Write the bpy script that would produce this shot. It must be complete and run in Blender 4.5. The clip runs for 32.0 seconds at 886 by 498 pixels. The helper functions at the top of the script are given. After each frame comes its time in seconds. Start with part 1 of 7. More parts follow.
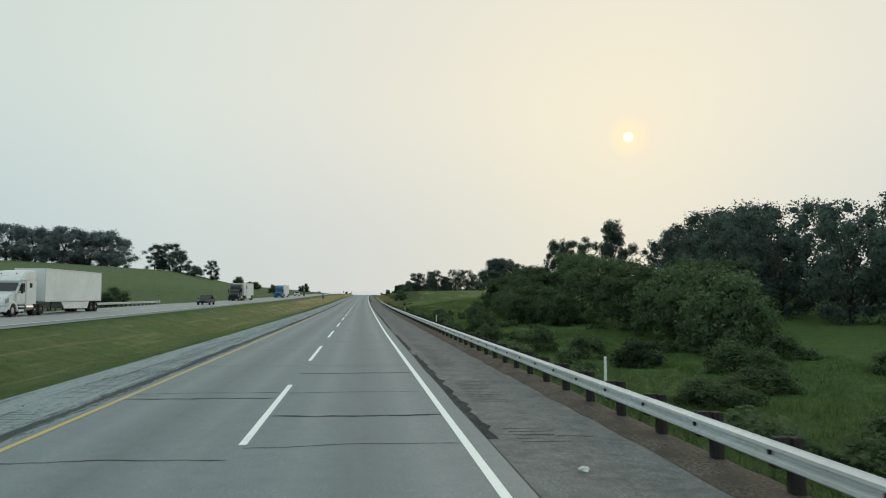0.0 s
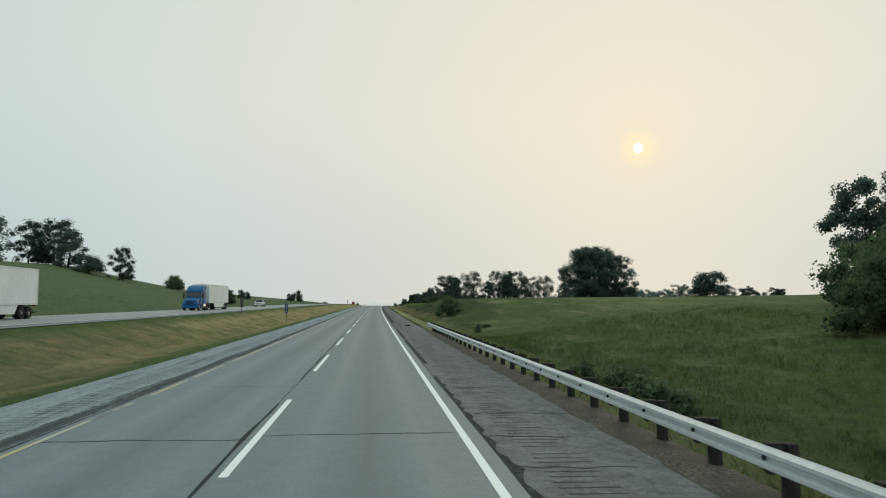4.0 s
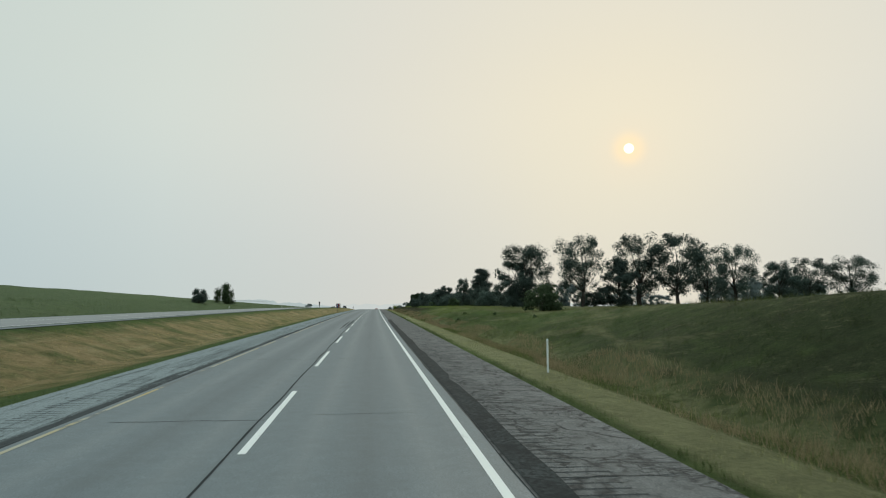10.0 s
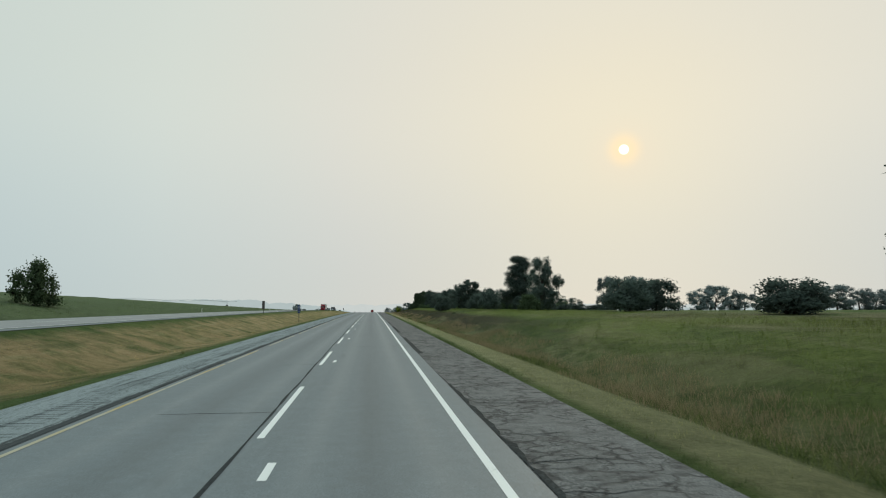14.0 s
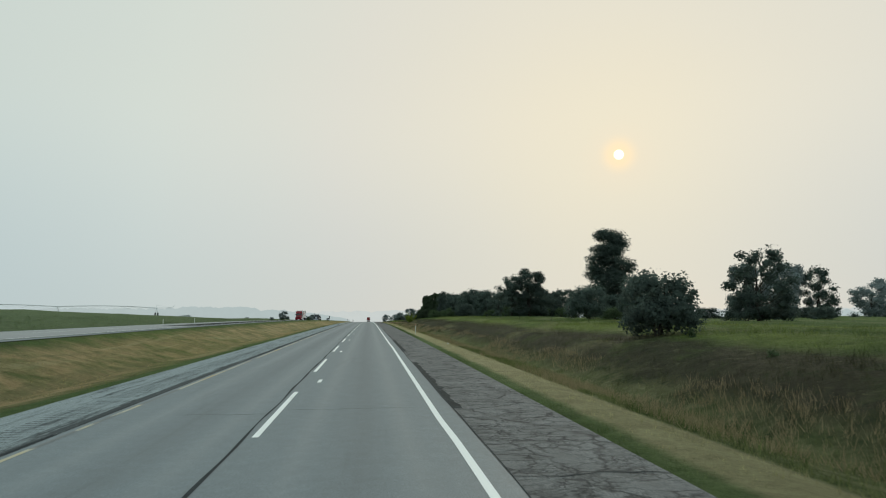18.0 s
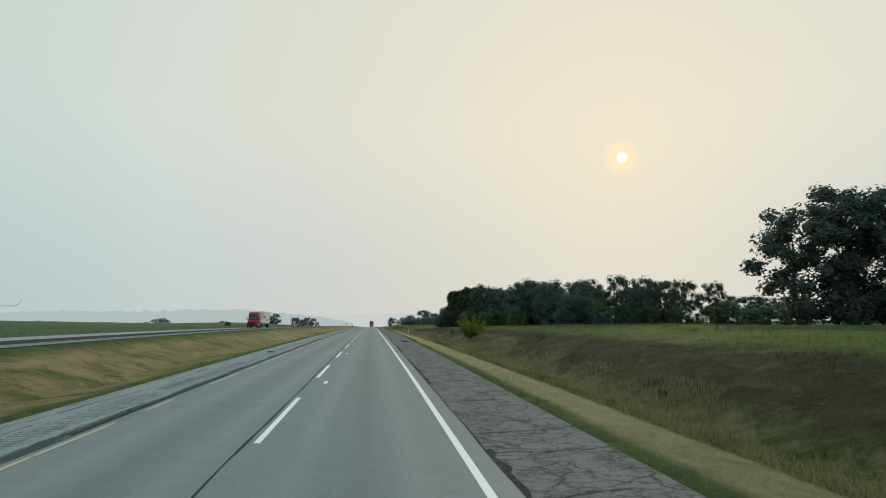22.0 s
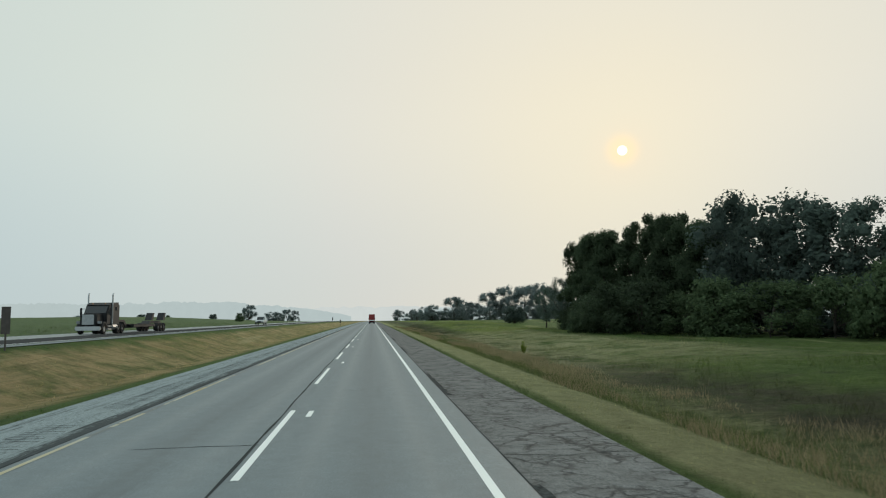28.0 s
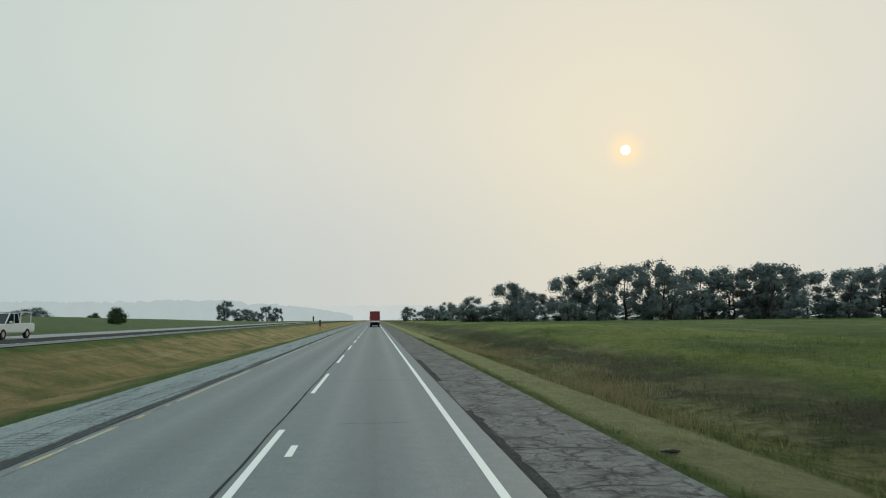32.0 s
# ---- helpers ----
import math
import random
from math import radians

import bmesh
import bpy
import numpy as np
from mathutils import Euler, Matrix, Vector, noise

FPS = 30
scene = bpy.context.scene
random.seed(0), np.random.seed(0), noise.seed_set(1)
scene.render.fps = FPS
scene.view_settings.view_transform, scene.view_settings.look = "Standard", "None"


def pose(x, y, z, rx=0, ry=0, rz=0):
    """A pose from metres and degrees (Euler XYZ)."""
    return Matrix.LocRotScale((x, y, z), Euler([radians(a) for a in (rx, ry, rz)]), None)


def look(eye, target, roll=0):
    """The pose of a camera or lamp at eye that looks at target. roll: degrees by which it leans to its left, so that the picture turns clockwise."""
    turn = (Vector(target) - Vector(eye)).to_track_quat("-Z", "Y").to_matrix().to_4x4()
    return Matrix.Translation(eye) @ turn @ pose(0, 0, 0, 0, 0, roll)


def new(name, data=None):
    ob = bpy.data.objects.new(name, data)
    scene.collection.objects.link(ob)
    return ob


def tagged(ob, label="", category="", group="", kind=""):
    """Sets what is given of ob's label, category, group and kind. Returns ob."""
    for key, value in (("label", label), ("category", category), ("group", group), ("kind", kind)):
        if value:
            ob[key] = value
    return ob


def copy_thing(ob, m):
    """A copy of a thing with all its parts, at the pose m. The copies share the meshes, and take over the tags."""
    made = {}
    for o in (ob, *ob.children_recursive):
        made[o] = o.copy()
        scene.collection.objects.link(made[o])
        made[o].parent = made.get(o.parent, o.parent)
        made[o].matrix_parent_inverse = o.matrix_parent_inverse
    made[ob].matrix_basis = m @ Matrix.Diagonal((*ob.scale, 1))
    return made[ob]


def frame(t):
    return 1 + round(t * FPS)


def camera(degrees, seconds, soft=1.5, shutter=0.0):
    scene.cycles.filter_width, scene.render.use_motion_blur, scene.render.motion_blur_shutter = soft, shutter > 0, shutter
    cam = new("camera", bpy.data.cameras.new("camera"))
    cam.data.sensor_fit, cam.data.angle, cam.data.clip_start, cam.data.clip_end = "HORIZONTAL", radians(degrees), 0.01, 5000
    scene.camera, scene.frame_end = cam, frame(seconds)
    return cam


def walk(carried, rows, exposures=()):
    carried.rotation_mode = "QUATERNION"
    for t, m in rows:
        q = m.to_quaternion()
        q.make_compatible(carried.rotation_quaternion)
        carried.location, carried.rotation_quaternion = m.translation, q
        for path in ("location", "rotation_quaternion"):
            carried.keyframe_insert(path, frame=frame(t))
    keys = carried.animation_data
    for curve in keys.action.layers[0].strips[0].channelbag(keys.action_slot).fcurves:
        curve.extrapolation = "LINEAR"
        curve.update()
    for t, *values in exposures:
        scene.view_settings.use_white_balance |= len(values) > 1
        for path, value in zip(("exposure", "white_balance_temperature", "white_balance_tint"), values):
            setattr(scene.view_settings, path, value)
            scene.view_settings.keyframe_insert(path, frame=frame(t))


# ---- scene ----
# The camera drives along a highway: s is the way along the road, x the offset to the right of the lane's middle.
cam = camera(64.0, 32.0, soft=1.1, shutter=0.05)
EYE = 2.36
# seconds, s, offset, yaw, pitch, roll
ROWS = [
    (0.0, 0.00, -0.08, -5.48, 4.54, 0.00),
    (0.5, 15.70, -0.01, -5.32, 4.66, 0.11),
    (1.0, 31.32, 0.05, -5.26, 4.81, 0.16),
    (1.5, 46.85, 0.07, -5.04, 4.95, 0.12),
    (2.0, 62.32, 0.08, -4.79, 5.09, 0.09),
    (2.5, 77.73, 0.10, -4.71, 5.30, 0.00),
    (3.0, 93.08, 0.12, -4.69, 5.41, -0.09),
    (3.5, 108.38, 0.10, -4.68, 5.41, -0.09),
    (5.5, 169.25, 0.02, -4.89, 5.54, -0.07),
    (6.0, 184.40, 0.00, -4.88, 5.59, -0.02),
    (6.5, 199.54, 0.01, -5.00, 5.60, 0.03),
    (7.0, 214.65, 0.01, -5.12, 5.61, 0.08),
    (7.5, 229.75, 0.01, -5.14, 5.62, 0.15),
    (8.0, 244.84, 0.02, -5.26, 5.59, 0.22),
    (8.5, 259.92, 0.03, -5.34, 5.58, 0.22),
    (9.0, 274.99, 0.03, -5.35, 5.49, 0.22),
    (9.5, 290.05, 0.04, -5.34, 5.59, 0.24),
    (10.0, 305.11, 0.05, -5.34, 5.51, 0.27),
    (10.5, 320.16, 0.06, -5.34, 5.50, 0.26),
    (11.0, 335.21, 0.07, -5.51, 5.62, 0.24),
    (11.5, 350.26, 0.07, -5.47, 5.45, 0.27),
    (12.0, 365.31, 0.08, -5.59, 5.50, 0.30),
    (12.5, 380.36, 0.09, -5.62, 5.50, 0.34),
    (13.0, 395.42, 0.05, -5.57, 5.47, 0.37),
    (13.5, 410.47, 0.01, -5.64, 5.49, 0.29),
    (14.0, 425.53, -0.03, -5.74, 5.55, 0.20),
    (14.5, 440.60, -0.01, -5.73, 5.56, 0.24),
    (16.5, 500.94, 0.10, -5.95, 5.63, 0.40),
    (17.0, 516.06, 0.15, -6.02, 5.82, 0.46),
    (17.5, 531.19, 0.18, -6.01, 5.75, 0.52),
    (18.0, 546.33, 0.22, -6.03, 6.03, 0.58),
    (18.5, 561.49, 0.30, -6.03, 6.16, 0.58),
    (19.0, 576.67, 0.37, -5.97, 6.44, 0.59),
    (19.5, 591.87, 0.34, -5.89, 6.31, 0.60),
    (20.0, 607.10, 0.30, -5.88, 6.41, 0.61),
    (20.5, 622.34, 0.27, -5.84, 6.32, 0.63),
    (21.0, 637.61, 0.25, -5.83, 6.42, 0.64),
    (21.5, 652.91, 0.25, -5.76, 6.28, 0.60),
    (22.0, 668.23, 0.26, -5.77, 6.27, 0.56),
    (22.5, 683.59, 0.27, -5.67, 6.24, 0.78),
    (23.0, 698.97, 0.26, -5.53, 6.30, 0.99),
    (23.5, 714.38, 0.20, -5.54, 6.29, 0.96),
    (24.0, 729.82, 0.13, -5.63, 6.28, 0.93),
    (24.5, 745.30, 0.12, -5.66, 6.21, 0.85),
    (25.0, 760.80, 0.13, -5.72, 6.19, 0.77),
    (25.5, 776.33, 0.12, -5.86, 6.17, 0.73),
    (26.0, 791.89, 0.10, -5.87, 6.02, 0.70),
    (26.5, 807.48, 0.09, -5.88, 5.93, 0.68),
    (28.5, 870.03, 0.06, -5.74, 5.69, 0.58),
    (29.0, 885.69, 0.05, -5.74, 5.68, 0.56),
    (29.5, 901.36, 0.05, -5.75, 5.63, 0.54),
    (30.0, 917.03, 0.04, -5.79, 5.67, 0.52),
    (30.5, 932.68, 0.04, -5.80, 5.63, 0.52),
    (31.0, 948.31, 0.03, -5.75, 5.67, 0.51),
    (31.5, 963.90, 0.03, -5.58, 5.68, 0.51),
    (32.0, 979.45, 0.02, -5.54, 5.68, 0.50),
]

# road profile: grade by s, heading (degrees to the right) by s, both smoothed
GRADE = [(-300, .010), (0, .010), (100, .015), (193, .021), (286, .0225), (379, .021), (503, .018), (600, .0155), (689, .0125),
         (751, .0095), (813, .006), (906, .004), (1092, .003), (1500, 0), (4000, 0)]
HEADING = [(-300, -1.3), (0, -1.2), (100, -1.0), (286, -.6), (379, -.27), (503, 0), (612, .1), (1100, .05), (4000, 0)]
_ss = np.arange(-300, 4000, 1.0)


def _smooth(keys):
    v = np.interp(_ss, *zip(*keys))
    return np.convolve(np.pad(v, 40, "edge"), np.ones(81) / 81, "valid")


_z = np.cumsum(_smooth(GRADE))
_x = np.cumsum(np.tan(np.radians(_smooth(HEADING))))
_z, _x = _z - _z[300], _x - _x[300]


def road_z(s):
    return np.interp(s, _ss, _z)


def road_x(s):
    return np.interp(s, _ss, _x)


def at(s, x, dz=0.0):
    """World place of road coordinates, dz above the road's level."""
    return (float(road_x(s) + x), float(s), float(road_z(s) + dz))


walk(cam, [(t, pose(*at(s, x, EYE), 90 + pitch, roll, yaw)) for t, s, x, yaw, pitch, roll in ROWS],
     exposures=[(0, .09), (2, .09), (5, .02), (8, 0), (27, 0), (28.5, .08), (30.2, .08), (31, 0), (32, -.05)])

# ---- light: a smoke-veiled evening sun and a bright milky sky ----
SUN_AZ, SUN_EL = 20.35, 13.07
world = bpy.data.worlds.new("world")
scene.world = world
world.use_nodes = True
sun_dir = Vector((math.sin(radians(SUN_AZ)) * math.cos(radians(SUN_EL)), math.cos(radians(SUN_AZ)) * math.cos(radians(SUN_EL)), math.sin(radians(SUN_EL))))


def build_world():
    nt = world.node_tree
    nt.nodes.clear()
    n = nt.nodes.new
    L = nt.links.new
    out = n("ShaderNodeOutputWorld")
    bg = n("ShaderNodeBackground")
    sky = n("ShaderNodeTexSky")
    sky.sky_type = "NISHITA"
    sky.sun_disc = False
    sky.sun_elevation, sky.sun_rotation = radians(SUN_EL), radians(SUN_AZ)
    sky.dust_density, sky.air_density, sky.ozone_density = 1.0, 1.0, 1.0
    tc = n("ShaderNodeTexCoord")
    nrm = n("ShaderNodeVectorMath")
    nrm.operation = "NORMALIZE"
    L(tc.outputs["Generated"], nrm.inputs[0])
    dot = n("ShaderNodeVectorMath")
    dot.operation = "DOT_PRODUCT"
    dot.inputs[1].default_value = sun_dir
    L(nrm.outputs[0], dot.inputs[0])
    acos = n("ShaderNodeMath")
    acos.operation = "ARCCOSINE"
    L(dot.outputs["Value"], acos.inputs[0])
    # smoke glow by the angle from the sun (0..90 degrees)
    mr = n("ShaderNodeMapRange")
    mr.inputs["From Max"].default_value = math.pi / 2
    L(acos.outputs[0], mr.inputs["Value"])
    # faint soft mottling
    noi = n("ShaderNodeTexNoise")
    noi.inputs["Scale"].default_value = 2.2
    noi.inputs["Detail"].default_value = 2.0
    L(nrm.outputs[0], noi.inputs["Vector"])
    add = n("ShaderNodeMath")
    add.operation = "MULTIPLY_ADD"
    add.inputs[1].default_value = 0.10
    L(noi.outputs["Fac"], add.inputs[0])
    sub = n("ShaderNodeMath")
    sub.operation = "SUBTRACT"
    sub.inputs[1].default_value = 0.05
    L(mr.outputs[0], sub.inputs[0])
    L(sub.outputs[0], add.inputs[2])
    ramp = n("ShaderNodeValToRGB")
    L(add.outputs[0], ramp.inputs["Fac"])
    stops = [(0.0, (0.866, 0.756, 0.583)), (0.045, (0.800, 0.752, 0.612)), (0.13, (0.762, 0.738, 0.642)), (0.24, (0.715, 0.715, 0.660)),
             (0.40, (0.645, 0.706, 0.673)), (0.60, (.540, .638, .640)), (0.80, (.60, .735, .765)), (1.0, (.63, .785, .83))]
    els = ramp.color_ramp.elements
    els[0].position, els[1].position = 0.0, 1.0
    for p, c in stops[1:-1]:
        els.new(p)
    for e, (p, c) in zip(els, stops):
        e.position, e.color = p, (*c, 1)
    # greyer and dimmer towards the horizon
    sep = n("ShaderNodeSeparateXYZ")
    L(nrm.outputs[0], sep.inputs[0])
    hz = n("ShaderNodeMapRange")
    hz.interpolation_type = "SMOOTHSTEP"
    hz.inputs["From Min"].default_value, hz.inputs["From Max"].default_value = 0.0, 0.30
    hz.inputs["To Min"].default_value, hz.inputs["To Max"].default_value = 0.86, 1.0
    L(sep.outputs["Z"], hz.inputs["Value"])
    mul = n("ShaderNodeVectorMath")
    mul.operation = "SCALE"
    L(ramp.outputs["Color"], mul.inputs[0])
    L(hz.outputs[0], mul.inputs["Scale"])
    up = n("ShaderNodeMapRange")
    up.interpolation_type = "SMOOTHSTEP"
    up.inputs["From Min"].default_value, up.inputs["From Max"].default_value = 0.02, 0.34
    L(sep.outputs["Z"], up.inputs["Value"])
    tint = n("ShaderNodeMix")
    tint.data_type = "RGBA"
    L(up.outputs[0], tint.inputs[0])
    tint.inputs[6].default_value, tint.inputs[7].default_value = (.965, 1.0, 1.035, 1), (1.02, 1.0, .955, 1)
    low = n("ShaderNodeVectorMath")
    low.operation = "MULTIPLY"
    L(mul.outputs[0], low.inputs[0])
    L(tint.outputs[2], low.inputs[1])
    # the sun's disc behind smoke
    disc = n("ShaderNodeMapRange")
    disc.interpolation_type = "SMOOTHSTEP"
    disc.inputs["From Min"].default_value, disc.inputs["From Max"].default_value = radians(.42), radians(.28)
    L(acos.outputs[0], disc.inputs["Value"])
    dsc = n("ShaderNodeVectorMath")
    dsc.operation = "SCALE"
    dsc.inputs[0].default_value = (2.4, 2.0, 1.35)
    L(disc.outputs[0], dsc.inputs["Scale"])
    halo = n("ShaderNodeMapRange")
    halo.interpolation_type = "SMOOTHERSTEP"
    halo.inputs["From Min"].default_value, halo.inputs["From Max"].default_value = radians(1.9), radians(.25)
    L(acos.outputs[0], halo.inputs["Value"])
    hsc = n("ShaderNodeVectorMath")
    hsc.operation = "SCALE"
    hsc.inputs[0].default_value = (.16, .05, -.06)
    L(halo.outputs[0], hsc.inputs["Scale"])
    a1 = n("ShaderNodeVectorMath")
    a2 = n("ShaderNodeVectorMath")
    L(low.outputs[0], a1.inputs[0])
    L(dsc.outputs[0], a1.inputs[1])
    L(a1.outputs[0], a2.inputs[0])
    L(hsc.outputs[0], a2.inputs[1])
    L(a2.outputs[0], bg.inputs["Color"])
    bg.inputs["Strength"].default_value = 1.0
    bgs = n("ShaderNodeBackground")
    L(sky.outputs[0], bgs.inputs["Color"])
    bgs.inputs["Strength"].default_value = 0.002
    ads = n("ShaderNodeAddShader")
    L(bg.outputs[0], ads.inputs[0])
    L(bgs.outputs[0], ads.inputs[1])
    L(ads.outputs[0], out.inputs["Surface"])


build_world()
sun = new("sun", bpy.data.lights.new("sun", "SUN"))
sun.data.energy, sun.data.angle, sun.data.color = 0.4, radians(10), (1.0, .84, .66)
sun.matrix_world = look(sun_dir * 50, (0, 0, 0))
scene.view_settings.exposure = 0.0

# ---- materials ----
def material(name, build, rough=.9, spec=.3):
    m = bpy.data.materials.new(name)
    m.use_nodes = True
    b = m.node_tree.nodes["Principled BSDF"]
    b.inputs["Roughness"].default_value = rough
    b.inputs["Specular IOR Level"].default_value = spec
    if build:
        build(m.node_tree, b)
    return m


def noise_node(nt, scale, detail=4, rough=.6, coord="Object", stretch=None, dist=0.0):
    tc = nt.nodes.new("ShaderNodeTexCoord")
    n = nt.nodes.new("ShaderNodeTexNoise")
    n.inputs["Scale"].default_value, n.inputs["Detail"].default_value, n.inputs["Roughness"].default_value = scale, detail, rough
    n.inputs["Distortion"].default_value = dist
    if stretch:
        mp = nt.nodes.new("ShaderNodeMapping")
        mp.inputs["Scale"].default_value = stretch
        nt.links.new(tc.outputs[coord], mp.inputs["Vector"])
        nt.links.new(mp.outputs[0], n.inputs["Vector"])
    else:
        nt.links.new(tc.outputs[coord], n.inputs["Vector"])
    return n.outputs["Fac"]


def ramp_node(nt, fac, stops):
    r = nt.nodes.new("ShaderNodeValToRGB")
    els = r.color_ramp.elements
    for p, c in stops[2:]:
        els.new(p)
    for e, (p, c) in zip(els, sorted(stops)):
        e.position = p
    for e, (p, c) in zip(els, sorted(stops)):
        e.color = (*c, 1)
    nt.links.new(fac, r.inputs["Fac"])
    return r.outputs["Color"]


def mix_node(nt, fac, a, b, kind="MIX"):
    m = nt.nodes.new("ShaderNodeMix")
    m.data_type, m.blend_type = "RGBA", kind
    for sock, v in ((m.inputs[0], fac), (m.inputs[6], a), (m.inputs[7], b)):
        if isinstance(v, bpy.types.NodeSocket):
            nt.links.new(v, sock)
        elif isinstance(v, tuple):
            sock.default_value = (*v, 1)
        else:
            sock.default_value = v
    return m.outputs[2]


def math_node(nt, op, a, b=0.0, clamp=False):
    m = nt.nodes.new("ShaderNodeMath")
    m.operation, m.use_clamp = op, clamp
    for sock, v in ((m.inputs[0], a), (m.inputs[1], b)):
        if isinstance(v, bpy.types.NodeSocket):
            nt.links.new(v, sock)
        else:
            sock.default_value = v
    return m.outputs[0]


def bump_node(nt, b, height, dist=.02, strength=.6):
    n = nt.nodes.new("ShaderNodeBump")
    n.inputs["Distance"].default_value, n.inputs["Strength"].default_value = dist, strength
    nt.links.new(height, n.inputs["Height"])
    nt.links.new(n.outputs[0], b.inputs["Normal"])


def two_scale(c1, c2, fine, coarse, c3=None, bump=.01, stretch=None, lo=.35, hi=.65):
    """A colour between c1 and c2 by fine grain, drifting to c3 in broad patches."""
    def build(nt, b):
        f = noise_node(nt, fine, 5, .65, stretch=stretch)
        c = noise_node(nt, coarse, 4, .6)
        col = ramp_node(nt, f, [(lo, c1), (hi, c2)])
        if c3:
            col = mix_node(nt, math_node(nt, "MULTIPLY", math_node(nt, "SUBTRACT", c, .42, True), 4.0, True), col, c3)
        nt.links.new(col, b.inputs["Base Color"])
        bump_node(nt, b, f, bump)
    return build


def plain(c, var=.12, fine=6.0, bump=.002):
    lo = tuple(v * (1 - var) for v in c)
    hi = tuple(min(1, v * (1 + var)) for v in c)
    return two_scale(lo, hi, fine, .7, bump=bump)


def lane_build(nt, b):
    """Grey concrete-toned asphalt, wheel paths polished, oil-darkened between them, fine grain."""
    tc = nt.nodes.new("ShaderNodeTexCoord")
    uv = nt.nodes.new("ShaderNodeSeparateXYZ")
    nt.links.new(tc.outputs["UV"], uv.inputs[0])
    x = uv.outputs["X"]                                   # metres across, lane middle 0
    grain = noise_node(nt, 38, 4, .85)
    mid = noise_node(nt, 2.6, 7, .8)
    streak = noise_node(nt, 1.0, 4, .6, "UV", (2.2, .035, 1))
    base = ramp_node(nt, grain, [(.36, (.104, .122, .127)), (.64, (.240, .270, .276))])
    base = mix_node(nt, math_node(nt, "MULTIPLY", math_node(nt, "SUBTRACT", mid, .40, True), 3.2, True), base, (.145, .160, .162))
    # darker middle of each lane
    u = math_node(nt, "MODULO", math_node(nt, "ADD", x, 9.15 + 1.83 + 3.66 + 1.83), 3.66)
    d = math_node(nt, "ABSOLUTE", math_node(nt, "SUBTRACT", u, 3.66 * .5 + 0.0))
    dark = math_node(nt, "SUBTRACT", 1.0, math_node(nt, "MULTIPLY", d, 1.5), True)
    dark = math_node(nt, "MULTIPLY", dark, math_node(nt, "MULTIPLY", streak, .75))
    base = mix_node(nt, dark, base, (.085, .095, .097))
    pol = math_node(nt, "SUBTRACT", 1.0, math_node(nt, "MULTIPLY", math_node(nt, "ABSOLUTE", math_node(nt, "SUBTRACT", d, .95)), 2.6), True)
    base = mix_node(nt, math_node(nt, "MULTIPLY", pol, math_node(nt, "MULTIPLY", streak, .22)), base, (.215, .238, .238))
    blot = noise_node(nt, .5, 3, .7, "UV", (1.5, .12, 1), 1.0)
    base = mix_node(nt, math_node(nt, "MULTIPLY", math_node(nt, "SUBTRACT", blot, .60, True), 3.0, True), base, (.10, .112, .115))
    base = mix_node(nt, 1.0, base, (.94, 1.02, 1.07), "MULTIPLY")
    nt.links.new(base, b.inputs["Base Color"])
    rg = math_node(nt, "SUBTRACT", .62, math_node(nt, "MULTIPLY", pol, .07))
    nt.links.new(rg, b.inputs["Roughness"])
    bump_node(nt, b, grain, .004, .5)


